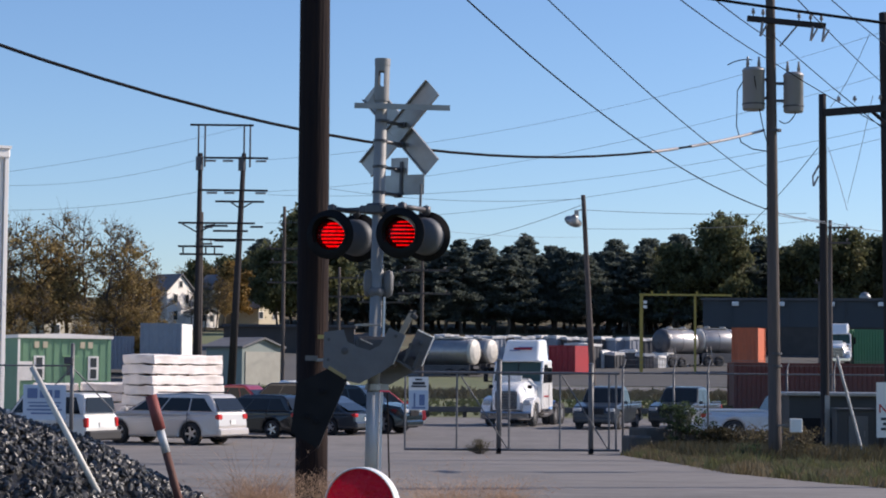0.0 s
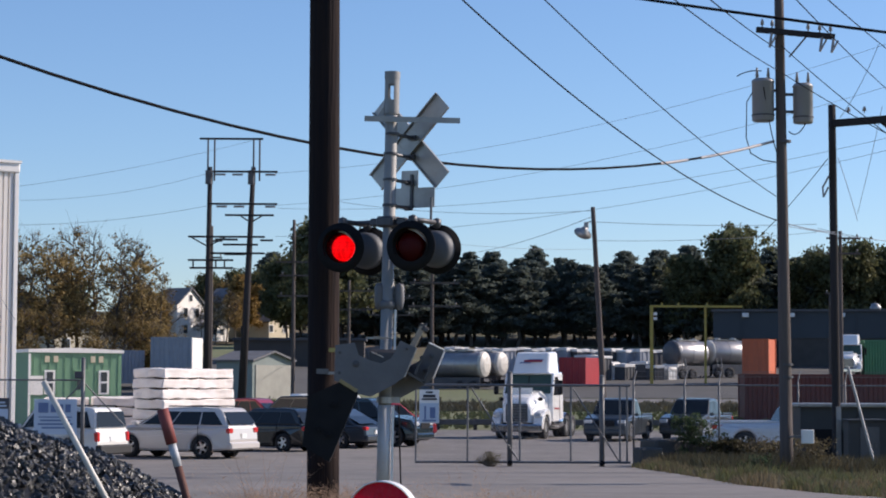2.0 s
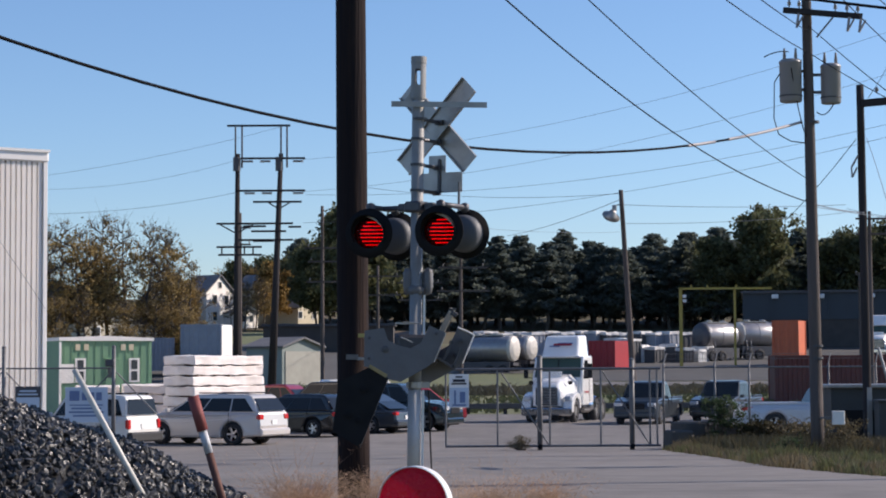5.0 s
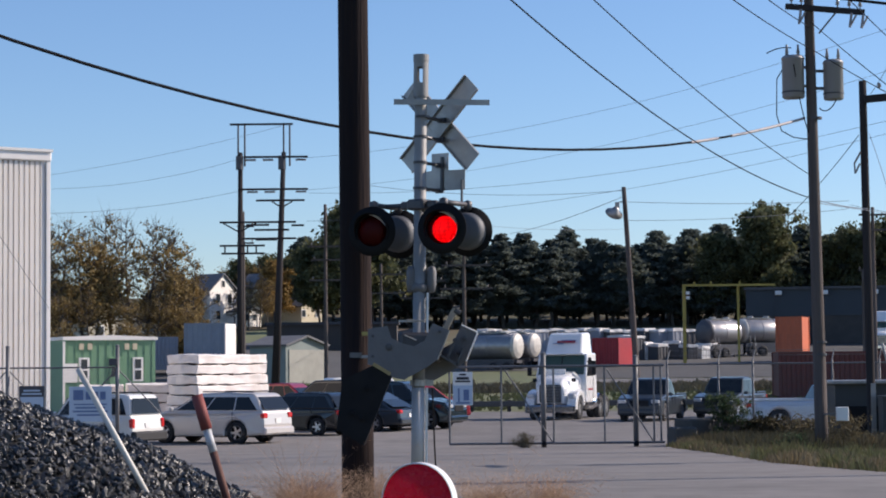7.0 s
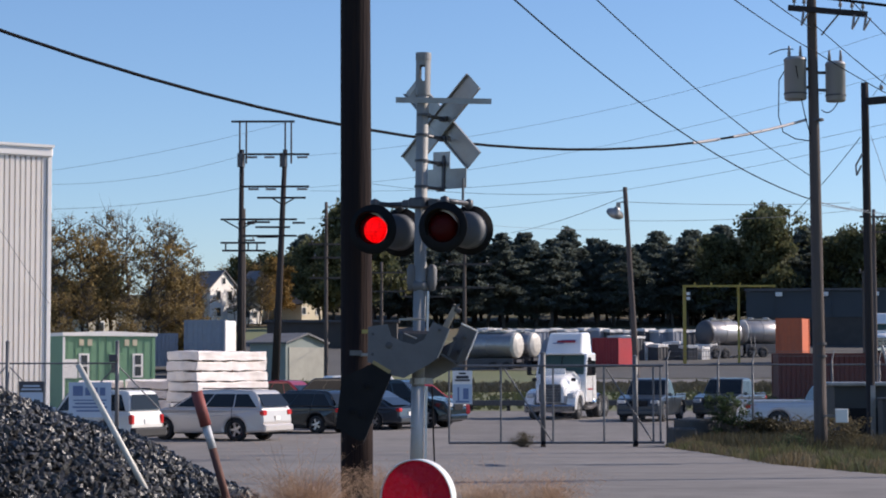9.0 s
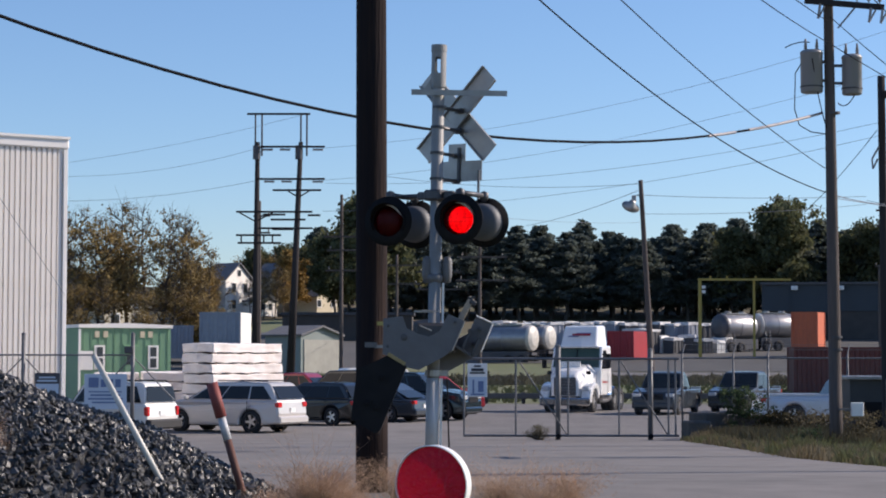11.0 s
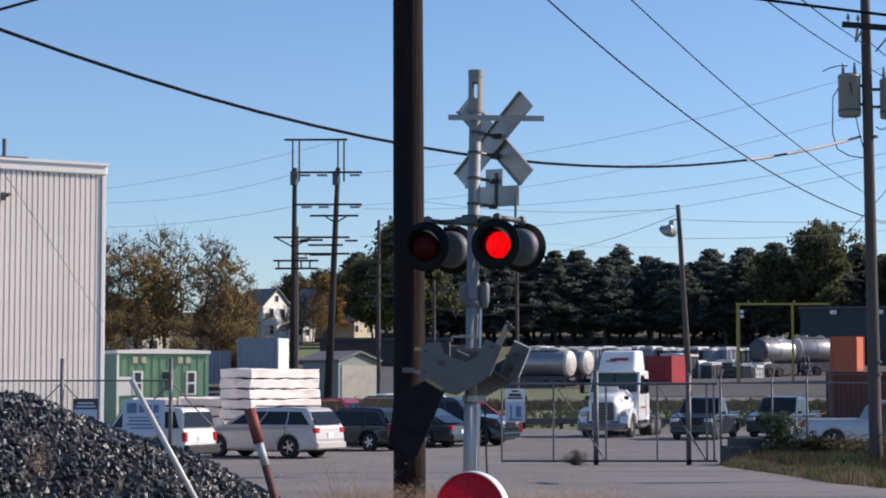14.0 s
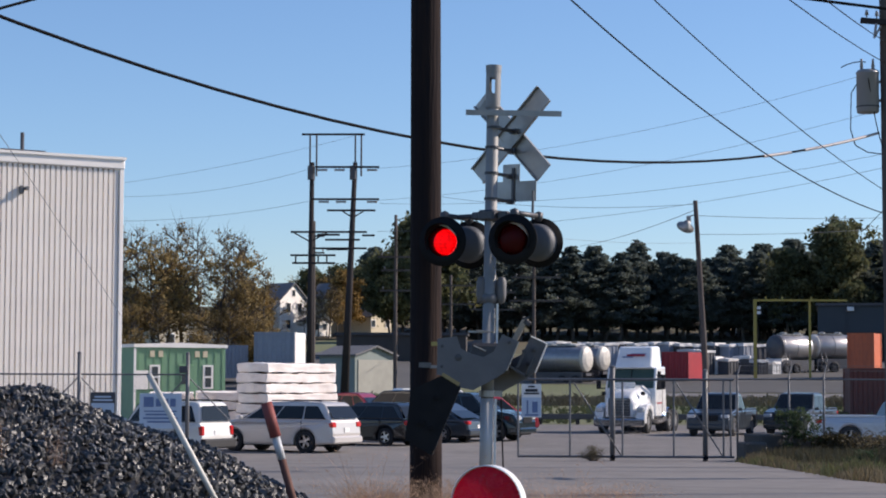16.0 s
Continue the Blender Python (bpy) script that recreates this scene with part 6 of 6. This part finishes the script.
def tree(name, seed, h, spread, crown_from, leaf, label, pine=False, per=45, size=0.28, thin=1.0, clumps=90, group="trees"):
    """A tapered trunk, limbs and a ragged crown of clumped leaves. Stands at its own origin."""
    rng = np.random.default_rng(seed)
    o = thing(name, pose(0, 0, 0), label, "tree", group)
    bm = bmesh.new()
    x = y = 0.0
    pts = [(0, 0, -0.3)]
    for i in range(1, 9):
        x = x + rng.normal(0, 0.012 * h)
        y = y + rng.normal(0, 0.012 * h)
        pts.append((float(x), float(y), h * 0.95 * i / 8))
    for i in range(8):
        tube(bm, pts[i], pts[i + 1], h * 0.016 * (1 - i / 8.6), h * 0.016 * (1 - (i + 1) / 8.6), 8, caps=False)
    ends, rad = [], []
    nl = 66 if pine else 20
    for i in range(nl):
        t = crown_from + (1 - crown_from) * (i + 0.5) / nl
        base = Vector(pts[min(7, int(t * 8))]).lerp(Vector(pts[min(8, int(t * 8) + 1)]), t * 8 - int(t * 8))
        a = i * 2.4 + rng.uniform(-0.4, 0.4)
        if pine:
            f = (t - crown_from) / (1 - crown_from)
            reach = spread * (1 - f ** 2.0) * rng.uniform(0.5, 1.15) + 0.1
            tip = base + Vector((math.cos(a) * reach, math.sin(a) * reach, rng.uniform(-0.05, 0.4) * reach))
        else:
            reach = spread * math.sin(math.pi * min(1, 0.25 + 0.75 * (t - crown_from) / (1 - crown_from))) ** 0.7 * rng.uniform(0.55, 1.1) + 0.2
            tip = base + Vector((math.cos(a) * reach, math.sin(a) * reach, rng.uniform(0.25, 0.75) * reach))
        tube(bm, base, tip, h * 0.006, h * 0.0015, 5, caps=False)
        for k in range(max(2, clumps // nl)):
            f = rng.uniform(0.35, 1.05)
            p = base.lerp(tip, f) + Vector(rng.normal(0, 0.05 * spread if pine else 0.12 * spread, 3))
            ends.append(p), rad.append(spread * (rng.uniform(0.09, 0.2) * (1.1 - 0.55 * t) if pine else rng.uniform(0.14, 0.3)))
            if thin < 0.9:
                tube(bm, base.lerp(tip, f * 0.8), p + Vector((0, 0, 0.5)), h * 0.0022, h * 0.0007, 4, caps=False)
                tube(bm, base.lerp(tip, f * 0.9), p + Vector(rng.normal(0, 0.16 * spread, 3)) + Vector((0, 0, 0.9)), h * 0.0012, h * 0.0004, 3, caps=False)
    part("trunk", bm, BARK, o, "bark-covered trunk and limbs", True)
    up = np.array([e[2] for e in ends]) / h
    keep = rng.uniform(0, 1, len(ends)) < (thin if thin > 0.9 else thin * (1.75 - 1.35 * up))
    cs, rr = np.array([list(e) for e in ends])[keep], np.array(rad)[keep]
    mesh_part("crown", card_mesh("crown", leaves(rng, cs, rr, per, size, 0.6 if pine else 0.8)), leaf, o, "ragged leafy crown")
    return o


def stand(o, x, y, turn, s):
    c = copy_thing(o, Matrix.LocRotScale((x, y, height(x, y) - 0.1), Euler((0, 0, turn)), None))
    c.scale = (s, s, s)
    return c


rt = random.Random(21)
pines = [tree("pine_tree", 30 + i, 13.0 + i * 0.5, 3.3 + 0.35 * (i % 3), (0.22, 0.14, 0.18)[i % 3], PINE, "dark green pine in the long row behind the yard", True, 40, 0.19, clumps=340, group="pine row") for i in range(6)]
x = -20.0
spots = []
while x < 74:
    spots.append((x, 288 + rt.uniform(-4, 6)))
    x += rt.uniform(1.4, 2.6)
for i in range(58):
    spots.append((-21 + i * 1.8 + rt.uniform(-1, 1), 302 + rt.uniform(-3, 6)))
for k, (x, y) in enumerate(spots):
    s = rt.uniform(0.76, 1.0) * (0.96 if y < 297 else 1.0)
    if k < 6:
        pines[k].matrix_basis = pose(x, y, height(x, y) - 0.1)
    else:
        c = stand(pines[k % 6], x, y, rt.uniform(0, 6), s)
        c.scale = (s * 1.55, s * 1.55, s)
oak = tree("broadleaf_tree", 51, 14.5, 5.0, 0.25, OAK, "tall broadleaf tree turning from green to yellow", False, 90, 0.3, clumps=150, group="far broadleaf trees")
oak.matrix_basis = pose(45.5, 281, height(45, 281))
oak.scale = (1.08, 1.08, 1.13)
for x, y, s in ((62, 280, 1.0), (67, 284, 0.95), (-13, 262, 0.86), (-10.5, 250, 1.08), (-28.5, 287, 0.62), (-24.5, 290, 0.66), (-20.6, 286, 0.64), (-16.2, 262, 0.75), (-18.5, 278, 0.72), (39.5, 284, 0.85), (72, 282, 1.0), (57, 284, 0.9)):
    stand(oak, x, y, rt.uniform(0, 6), s)
# the mixed autumn trees beside the white hall
a1 = tree("autumn_tree", 61, 11.6, 3.2, 0.3, AUTUMN, "autumn tree with ochre leaves and bare twigs", False, 40, 0.15, 0.6, 150, "autumn trees")
a1.matrix_basis = pose(-30.3, 168, height(-30, 168))
a2 = tree("autumn_tree", 62, 13.0, 2.9, 0.3, OLIVE, "half-bare autumn tree with olive-brown leaves", False, 26, 0.13, 0.45, 150, "autumn trees")
a2.matrix_basis = pose(-28.3, 172, height(-28, 172))
a3 = tree("autumn_tree", 63, 12.6, 2.8, 0.22, OLIVE, "thin autumn tree, nearly bare at its top", False, 18, 0.12, 0.3, 170, "autumn trees")
a3.matrix_basis = pose(-33.0, 171, height(-33, 171))
for o, x, y, s in ((a3, -27.6, 176, 1.02), (a3, -25.3, 169, 0.98), (a1, -29.2, 170, 0.9), (a2, -35.5, 175, 0.95), (a1, -34.0, 168, 0.85), (a1, -24.0, 178, 0.66), (a1, -31.5, 164, 0.55), (a2, -29, 165, 0.5), (a1, -26, 165, 0.5), (a2, -23.8, 166, 0.55), (a1, -33.5, 165, 0.5), (a2, -36, 166, 0.6), (a1, -21.5, 167, 0.45), (a1, -37.5, 172, 0.95), (a1, -23.6, 170, 0.95), (a3, -33.9, 166, 1.0), (a1, -22.6, 168, 0.7), (a2, -26.9, 259, 0.42), (a2, -25.2, 258, 0.5), (a2, -31.4, 258, 0.55), (a2, -25.9, 261, 0.5), (a2, -24.3, 264, 0.55), (a1, -23.4, 266, 0.58), (a3, -26.8, 268, 0.6), (a1, -32.4, 259, 0.5), (a1, -26.4, 284, 0.78), (a1, -22.6, 288, 0.8), (a1, -30.2, 288, 0.76), (a3, -22.0, 174, 0.66), (a2, -21.6, 170, 0.7), (a3, -24.4, 173, 0.95)):
    stand(o, x, y, rt.uniform(0, 6), s)
yel = tree("autumn_tree", 64, 8.5, 2.4, 0.2, leaf_mat("yellow_leaves", (0.3, 0.19, 0.06), (0.2, 0.14, 0.05)), "yellow-leaved tree beside the houses", False, 70, 0.2, 1.0, 100, "autumn trees")
yel.matrix_basis = pose(-22.6, 270, height(-22.6, 270))
[stand(oak, -62 + i * 3.4 + rt.uniform(-1, 1), 215 + rt.uniform(-8, 14), rt.uniform(0, 6), rt.uniform(0.42, 0.6)) for i in range(8)]
stand(yel, -31.4, 250, 1.0, 0.7), stand(yel, -19.2, 160, 2.0, 0.42), stand(yel, -20.3, 158, 2.6, 0.36), stand(a1, -18.6, 157, 2.0, 0.4)


def tuft(name, seed, blades, h, spread, material, label, category="grass", plume=0):
    """Thin bent blades from one root, joined."""
    rng = np.random.default_rng(seed)
    vs, fs = [], []
    for i in range(blades):
        a, r = rng.uniform(0, 6.28), abs(rng.normal(0, spread * 0.35))
        bx, by = math.cos(a) * r, math.sin(a) * r
        lean = rng.normal(0, 0.6, 2)
        hh = h * rng.uniform(0.45, 1.1)
        w = 0.0018 + 0.0022 * rng.uniform()
        k = len(vs)
        for t in (0, 0.5, 1.0):
            px, py, pz = bx + lean[0] * hh * t * t, by + lean[1] * hh * t * t, hh * t
            ww = w * (1.05 - t)
            vs += [(px - ww, py, pz), (px + ww, py, pz)]
        fs += [(k, k + 1, k + 3, k + 2), (k + 2, k + 3, k + 5, k + 4)]
        # seed hairs along the upper part
        for j in range(plume):
            t = rng.uniform(0.55, 1.0)
            c = np.array([bx + lean[0] * hh * t * t, by + lean[1] * hh * t * t, hh * t])
            d = rng.normal(0, 1, 3) * np.array([1, 1, 0.6]) * 0.022 + np.array([0, 0, 0.012])
            e = rng.normal(0, 0.0011, 3)
            k = len(vs)
            vs += [tuple(c - e), tuple(c + e), tuple(c + d)]
            fs.append((k, k + 1, k + 2))
    me = bpy.data.meshes.new(name)
    me.from_pydata(vs, [], fs)
    return tagged(mesh_part(name, me, material), label, category, "dry tufts")


DRY = mat("dry_grass", (0.48, 0.33, 0.225), 0.9, col2=(0.32, 0.2, 0.13), scale=3, amount=0.8, bump=0, island=0.4, trans=0.3)
WEED = mat("weed_green", (0.16, 0.17, 0.065), 0.8, col2=(0.24, 0.2, 0.1), scale=2, amount=0.9, bump=0, island=0.4, trans=0.3)
# dry tufts on the bank near the signal
t1 = tuft("grass_tuft", 5, 900, 0.5, 0.34, DRY, "dry tan feathery grass tuft on the bank by the crossing", plume=9)
t1.matrix_basis = pose(-1.2, 17.6, 0.98)
for x, y, s, tr_ in ((0.4, 17.8, 0.85, 1), (0.95, 17.9, 0.92, 2), (-0.42, 18.4, 0.95, 3), (0.7, 17.2, 0.7, 4), (-1.55, 17.4, 0.6, 5), (-0.95, 17.3, 0.7, 6)):
    c = copy_thing(t1, pose(x, y, 0.98 if y > 17 else 0.95, 0, 0, tr_ * 50))
    c.scale = (s, s, s)
t2 = tuft("weed_stalk", 8, 34, 0.85, 0.5, DRY, "tall thin dry weed stalks on the bank", plume=14)
t2.matrix_basis = pose(-1.3, 17.9, 0.98)
for x, y, s in ((0.55, 18.0, 0.9), (-0.6, 18.0, 0.7), (0.1, 18.4, 0.7)):
    c = copy_thing(t2, pose(x, y, 0.98, 0, 0, 70 * s))
    c.scale = (s, s, s)


def meadow(name, seed, n, region, h, material, label, wide=1.0, clump=0.0):
    """Blades strewn over a stretch of ground, joined as one; clump: how patchy they grow."""
    rng = np.random.default_rng(seed)
    vs, fs = [], []
    while len(fs) < 2 * n:
        x, y = region(rng)
        z = height(x, y) - 0.02
        patch = 0.5 + 0.9 * noise.noise((x * 1.1, y * 0.7, seed))
        if clump and rng.uniform() > patch + 1 - clump:
            continue
        for j in range(5):
            hh = h * rng.uniform(0.3, 1.1) * (1 + clump * (patch - 0.5) * 1.6)
            l = rng.normal(0, 0.3, 2)
            w = (0.006 + 0.008 * rng.uniform()) * wide
            bx, by = x + rng.normal(0, 0.06), y + rng.normal(0, 0.06)
            k = len(vs)
            vs += [(bx - w, by, z), (bx + w, by, z), (bx + l[0] * hh * 0.4 - w, by + l[1] * hh * 0.4, z + hh * 0.6), (bx + l[0] * hh * 0.4 + w, by + l[1] * hh * 0.4, z + hh * 0.6), (bx + l[0] * hh, by + l[1] * hh, z + hh)]
            fs += [(k, k + 1, k + 3, k + 2), (k + 2, k + 3, k + 4)]
    me = bpy.data.meshes.new(name)
    me.from_pydata(vs, [], fs)
    return tagged(mesh_part(name, me, material), label, "grass", kind="stuff")


def verge(rng):
    y = rng.uniform(27, 58)
    return edge_x(y) + abs(rng.normal(0.2, 1.9)), y


meadow("verge_grass", 3, 15000, verge, 0.19, WEED, "tall patchy green grass on the verge", clump=1.0)
meadow("verge_straw", 13, 20000, verge, 0.17, mat("verge_straw_blades", (0.3, 0.23, 0.13), 0.9, col2=(0.18, 0.14, 0.08), scale=2, amount=0.9, bump=0, island=0.4, trans=0.3), "pale straw stalks among the verge grass", clump=1.0)
meadow("verge_weeds", 4, 14000, lambda r: (r.uniform(6.9, 14.5), r.uniform(43, 58.8)), 0.5, VERGEDRY, "dry brown weeds before the fence")
meadow("field_brush", 6, 14000, lambda r: (r.uniform(-10, 32), 126 + abs(r.normal(0, 3))), 0.5, mat("tan_brush", (0.3, 0.24, 0.13), 0.9, col2=(0.12, 0.09, 0.05), scale=0.5, amount=0.9, bump=0, island=0.35), "tan rough brush across the field", 5.0)
meadow("field_grass", 9, 12000, lambda r: (r.uniform(-20, 32), r.uniform(108, 124)), 0.25, mat("field_grass_blades", (0.1, 0.125, 0.045), 0.9, col2=(0.16, 0.15, 0.07), scale=0.5, amount=0.9, bump=0, island=0.3, trans=0.3), "short green field grass beyond the lot", 4.0)
LEAFGREEN = leaf_mat("shrub_leaves", (0.055, 0.085, 0.04), (0.075, 0.1, 0.045), 0.4)


def shrub(m, seed, r, h, material, label, n=70, size=0.05):
    rng = np.random.default_rng(seed)
    o = thing("shrub", m, label, "shrub", "shrubs")
    bm = bmesh.new()
    cs = []
    for i in range(n):
        p = Vector((rng.normal(0, r * 0.45), rng.normal(0, r * 0.3), h * rng.uniform(0.2, 1.0)))
        tube(bm, (p.x * 0.2, p.y * 0.2, 0), p, 0.008, 0.003, 4, caps=False)
        cs.append(list(p))
    tagged(part("woody_core", bm, BARK, o), kind="stuff")
    mesh_part("foliage", card_mesh("foliage", leaves(rng, np.array(cs), np.full(n, r * 0.22), 34, size)), material, o)
    return o


shrub(pose(8.3, 58.6, 0), 3, 0.6, 1.55, LEAFGREEN, "leafy green shrub growing by the fence", 85, 0.034)
shrub(pose(9.3, 58.5, 0), 4, 0.7, 0.8, leaf_mat("dull_shrub_leaves", (0.05, 0.05, 0.025), (0.09, 0.06, 0.03)), "dull brown-green shrub by the fence", 90, 0.035)
shrub(pose(10.8, 57.5, 0), 5, 1.2, 0.8, VERGEDRY, "dry brown shrub by the fence", 70, 0.04)
shrub(pose(7.3, 59.6, 0), 6, 0.4, 0.6, LEAFGREEN, "small green weed clump by the gate", 30, 0.05)
shrub(pose(2.4, 58.7, 0), 7, 0.42, 0.45, VERGEDRY, "dry tumbleweed caught at the gate", 60, 0.014)
shrub(pose(9.0, 45.0, 0.35), 8, 0.7, 0.9, VERGEDRY, "dry weed clump at the foot of the pole", 50, 0.03)
shrub(pose(7.6, 43.6, 0.38), 9, 0.6, 0.45, LEAFGREEN, "green weed clump at the foot of the pole", 36, 0.022)

# ---- stone pile ----
STONE = mat("dark_ballast_stone", (0.058, 0.057, 0.056), 0.36, col2=(0.02, 0.02, 0.021), scale=14, amount=0.9, bump=0.5, fine=40, island=0.5)
PIECE = mat("dark_ballast_piece", (0.058, 0.057, 0.056), 0.36, col2=(0.02, 0.02, 0.021), scale=14, amount=0.9, bump=0.5, fine=40, obj=0.5)


def pile_z(x, y):
    r = math.hypot(x + 5.0, (y - 18.6) * 0.8)
    return float(np.interp(r, [0, 0.63, 1.08, 1.46, 1.84, 2.22, 2.92, 3.6, 4.4], [2.28, 2.26, 2.06, 1.91, 1.80, 1.65, 1.27, 0.95, 0.75])) + 0.05 * noise.noise((x * 1.3, y * 1.3, 2))


pile = thing("stone_pile", pose(-5.0, 18.6, 0.95), "heap of dark angular ballast stone with glinting faces", "stone pile")
vs, fs = [], []
gx, gy = np.linspace(-9.3, -0.7, 60), np.linspace(14.2, 23, 50)
for y in gy:
    for x in gx:
        vs.append((x + 5.0, y - 18.6, pile_z(x, y) - 0.03 - 0.95))
for j in range(49):
    for i in range(59):
        fs.append((j * 60 + i, j * 60 + i + 1, (j + 1) * 60 + i + 1, (j + 1) * 60 + i))
me = bpy.data.meshes.new("heap_core")
me.from_pydata(vs, [], fs)
mesh_part("heap_core", me, STONE, pile)
rng = np.random.default_rng(77)


def stone_shape(seed):
    """An angular stone of about unit radius."""
    r = np.random.default_rng(seed)
    bm = bmesh.new()
    for p in r.normal(0, 1, (11, 3)):
        p /= np.linalg.norm(p)
        bm.verts.new(p * np.array([1.0, 0.8, 0.65]) * r.uniform(0.75, 1.1))
    bmesh.ops.convex_hull(bm, input=bm.verts)
    bmesh.ops.triangulate(bm, faces=bm.faces)
    bm.verts.ensure_lookup_table()
    for v in [v for v in bm.verts if not v.link_faces]:
        bm.verts.remove(v)
    me = bpy.data.meshes.new("stone")
    bm.to_mesh(me), bm.free()
    return me


shapes = [stone_shape(100 + i) for i in range(6)]
arr = []
for s in shapes:
    v = np.array([list(q.co) for q in s.vertices])
    arr.append((v, [list(p.vertices) for p in s.polygons]))
    s.materials.append(PIECE)
bv, bf, made = [], [], 0
off = 0
for i in range(9500):
    x, y = rng.uniform(-6.4, -1.2), rng.uniform(14.6, 19.6)
    z = pile_z(x, y)
    if z < height(x, y) + 0.02:
        continue
    size = rng.uniform(0.026, 0.062)
    e = Euler(rng.uniform(0, 6.28, 3))
    k = int(rng.integers(6))
    p = (x + 5.0, y - 18.6, z - 0.95 + rng.uniform(-0.01, 0.03))
    if made < 300 and -3.9 < x < -2.6 and 15.6 < y < 18.0:
        mesh_part("stone", shapes[k], PIECE, pile, "", False, Matrix.LocRotScale(p, e, (size, size, size)))
        made += 1
        continue
    v = arr[k][0] @ np.array(e.to_matrix()).T * size + np.array(p)
    bv.append(v)
    bf += [[a + off for a in f] for f in arr[k][1]]
    off += len(v)
me = bpy.data.meshes.new("ballast")
me.from_pydata(np.concatenate(bv).tolist(), [], bf)
tagged(mesh_part("ballast", me, STONE, pile), kind="stuff")
for x, y, s in ((-4.2, 16.2, 0.9), (-3.75, 16.4, 0.7), (-4.6, 16.0, 0.6)):
    c = copy_thing(t2, pose(x, y, pile_z(x, y) - 0.05, 0, 0, 90 * s))
    c.scale = (s * 0.35, s * 0.35, s * 0.75)


# ---- what moves: the slats added to flash the lamps ----
def motions():
    half = 0.7145
    for slat, z, sx in vanes:
        # a slat stands shut at 0 degrees and edge-on at 86; left and right lamps take turns
        state = 86.0 if sx < 0 else 0.0
        times = [(0.0, 62.0 if sx < 0 else 50.0), (0.08, state)]
        for k in range(1, 23):
            times.append((k * half - 0.07, state))
            state = 86.0 - state
            times.append((k * half + 0.07, state))
        walk(slat, [(t, pose(0, -0.015, z, a)) for t, a in times if t < 15.9] + [(16.0, pose(0, -0.015, z, 86.0 if sx < 0 else 0.0))])


motions()
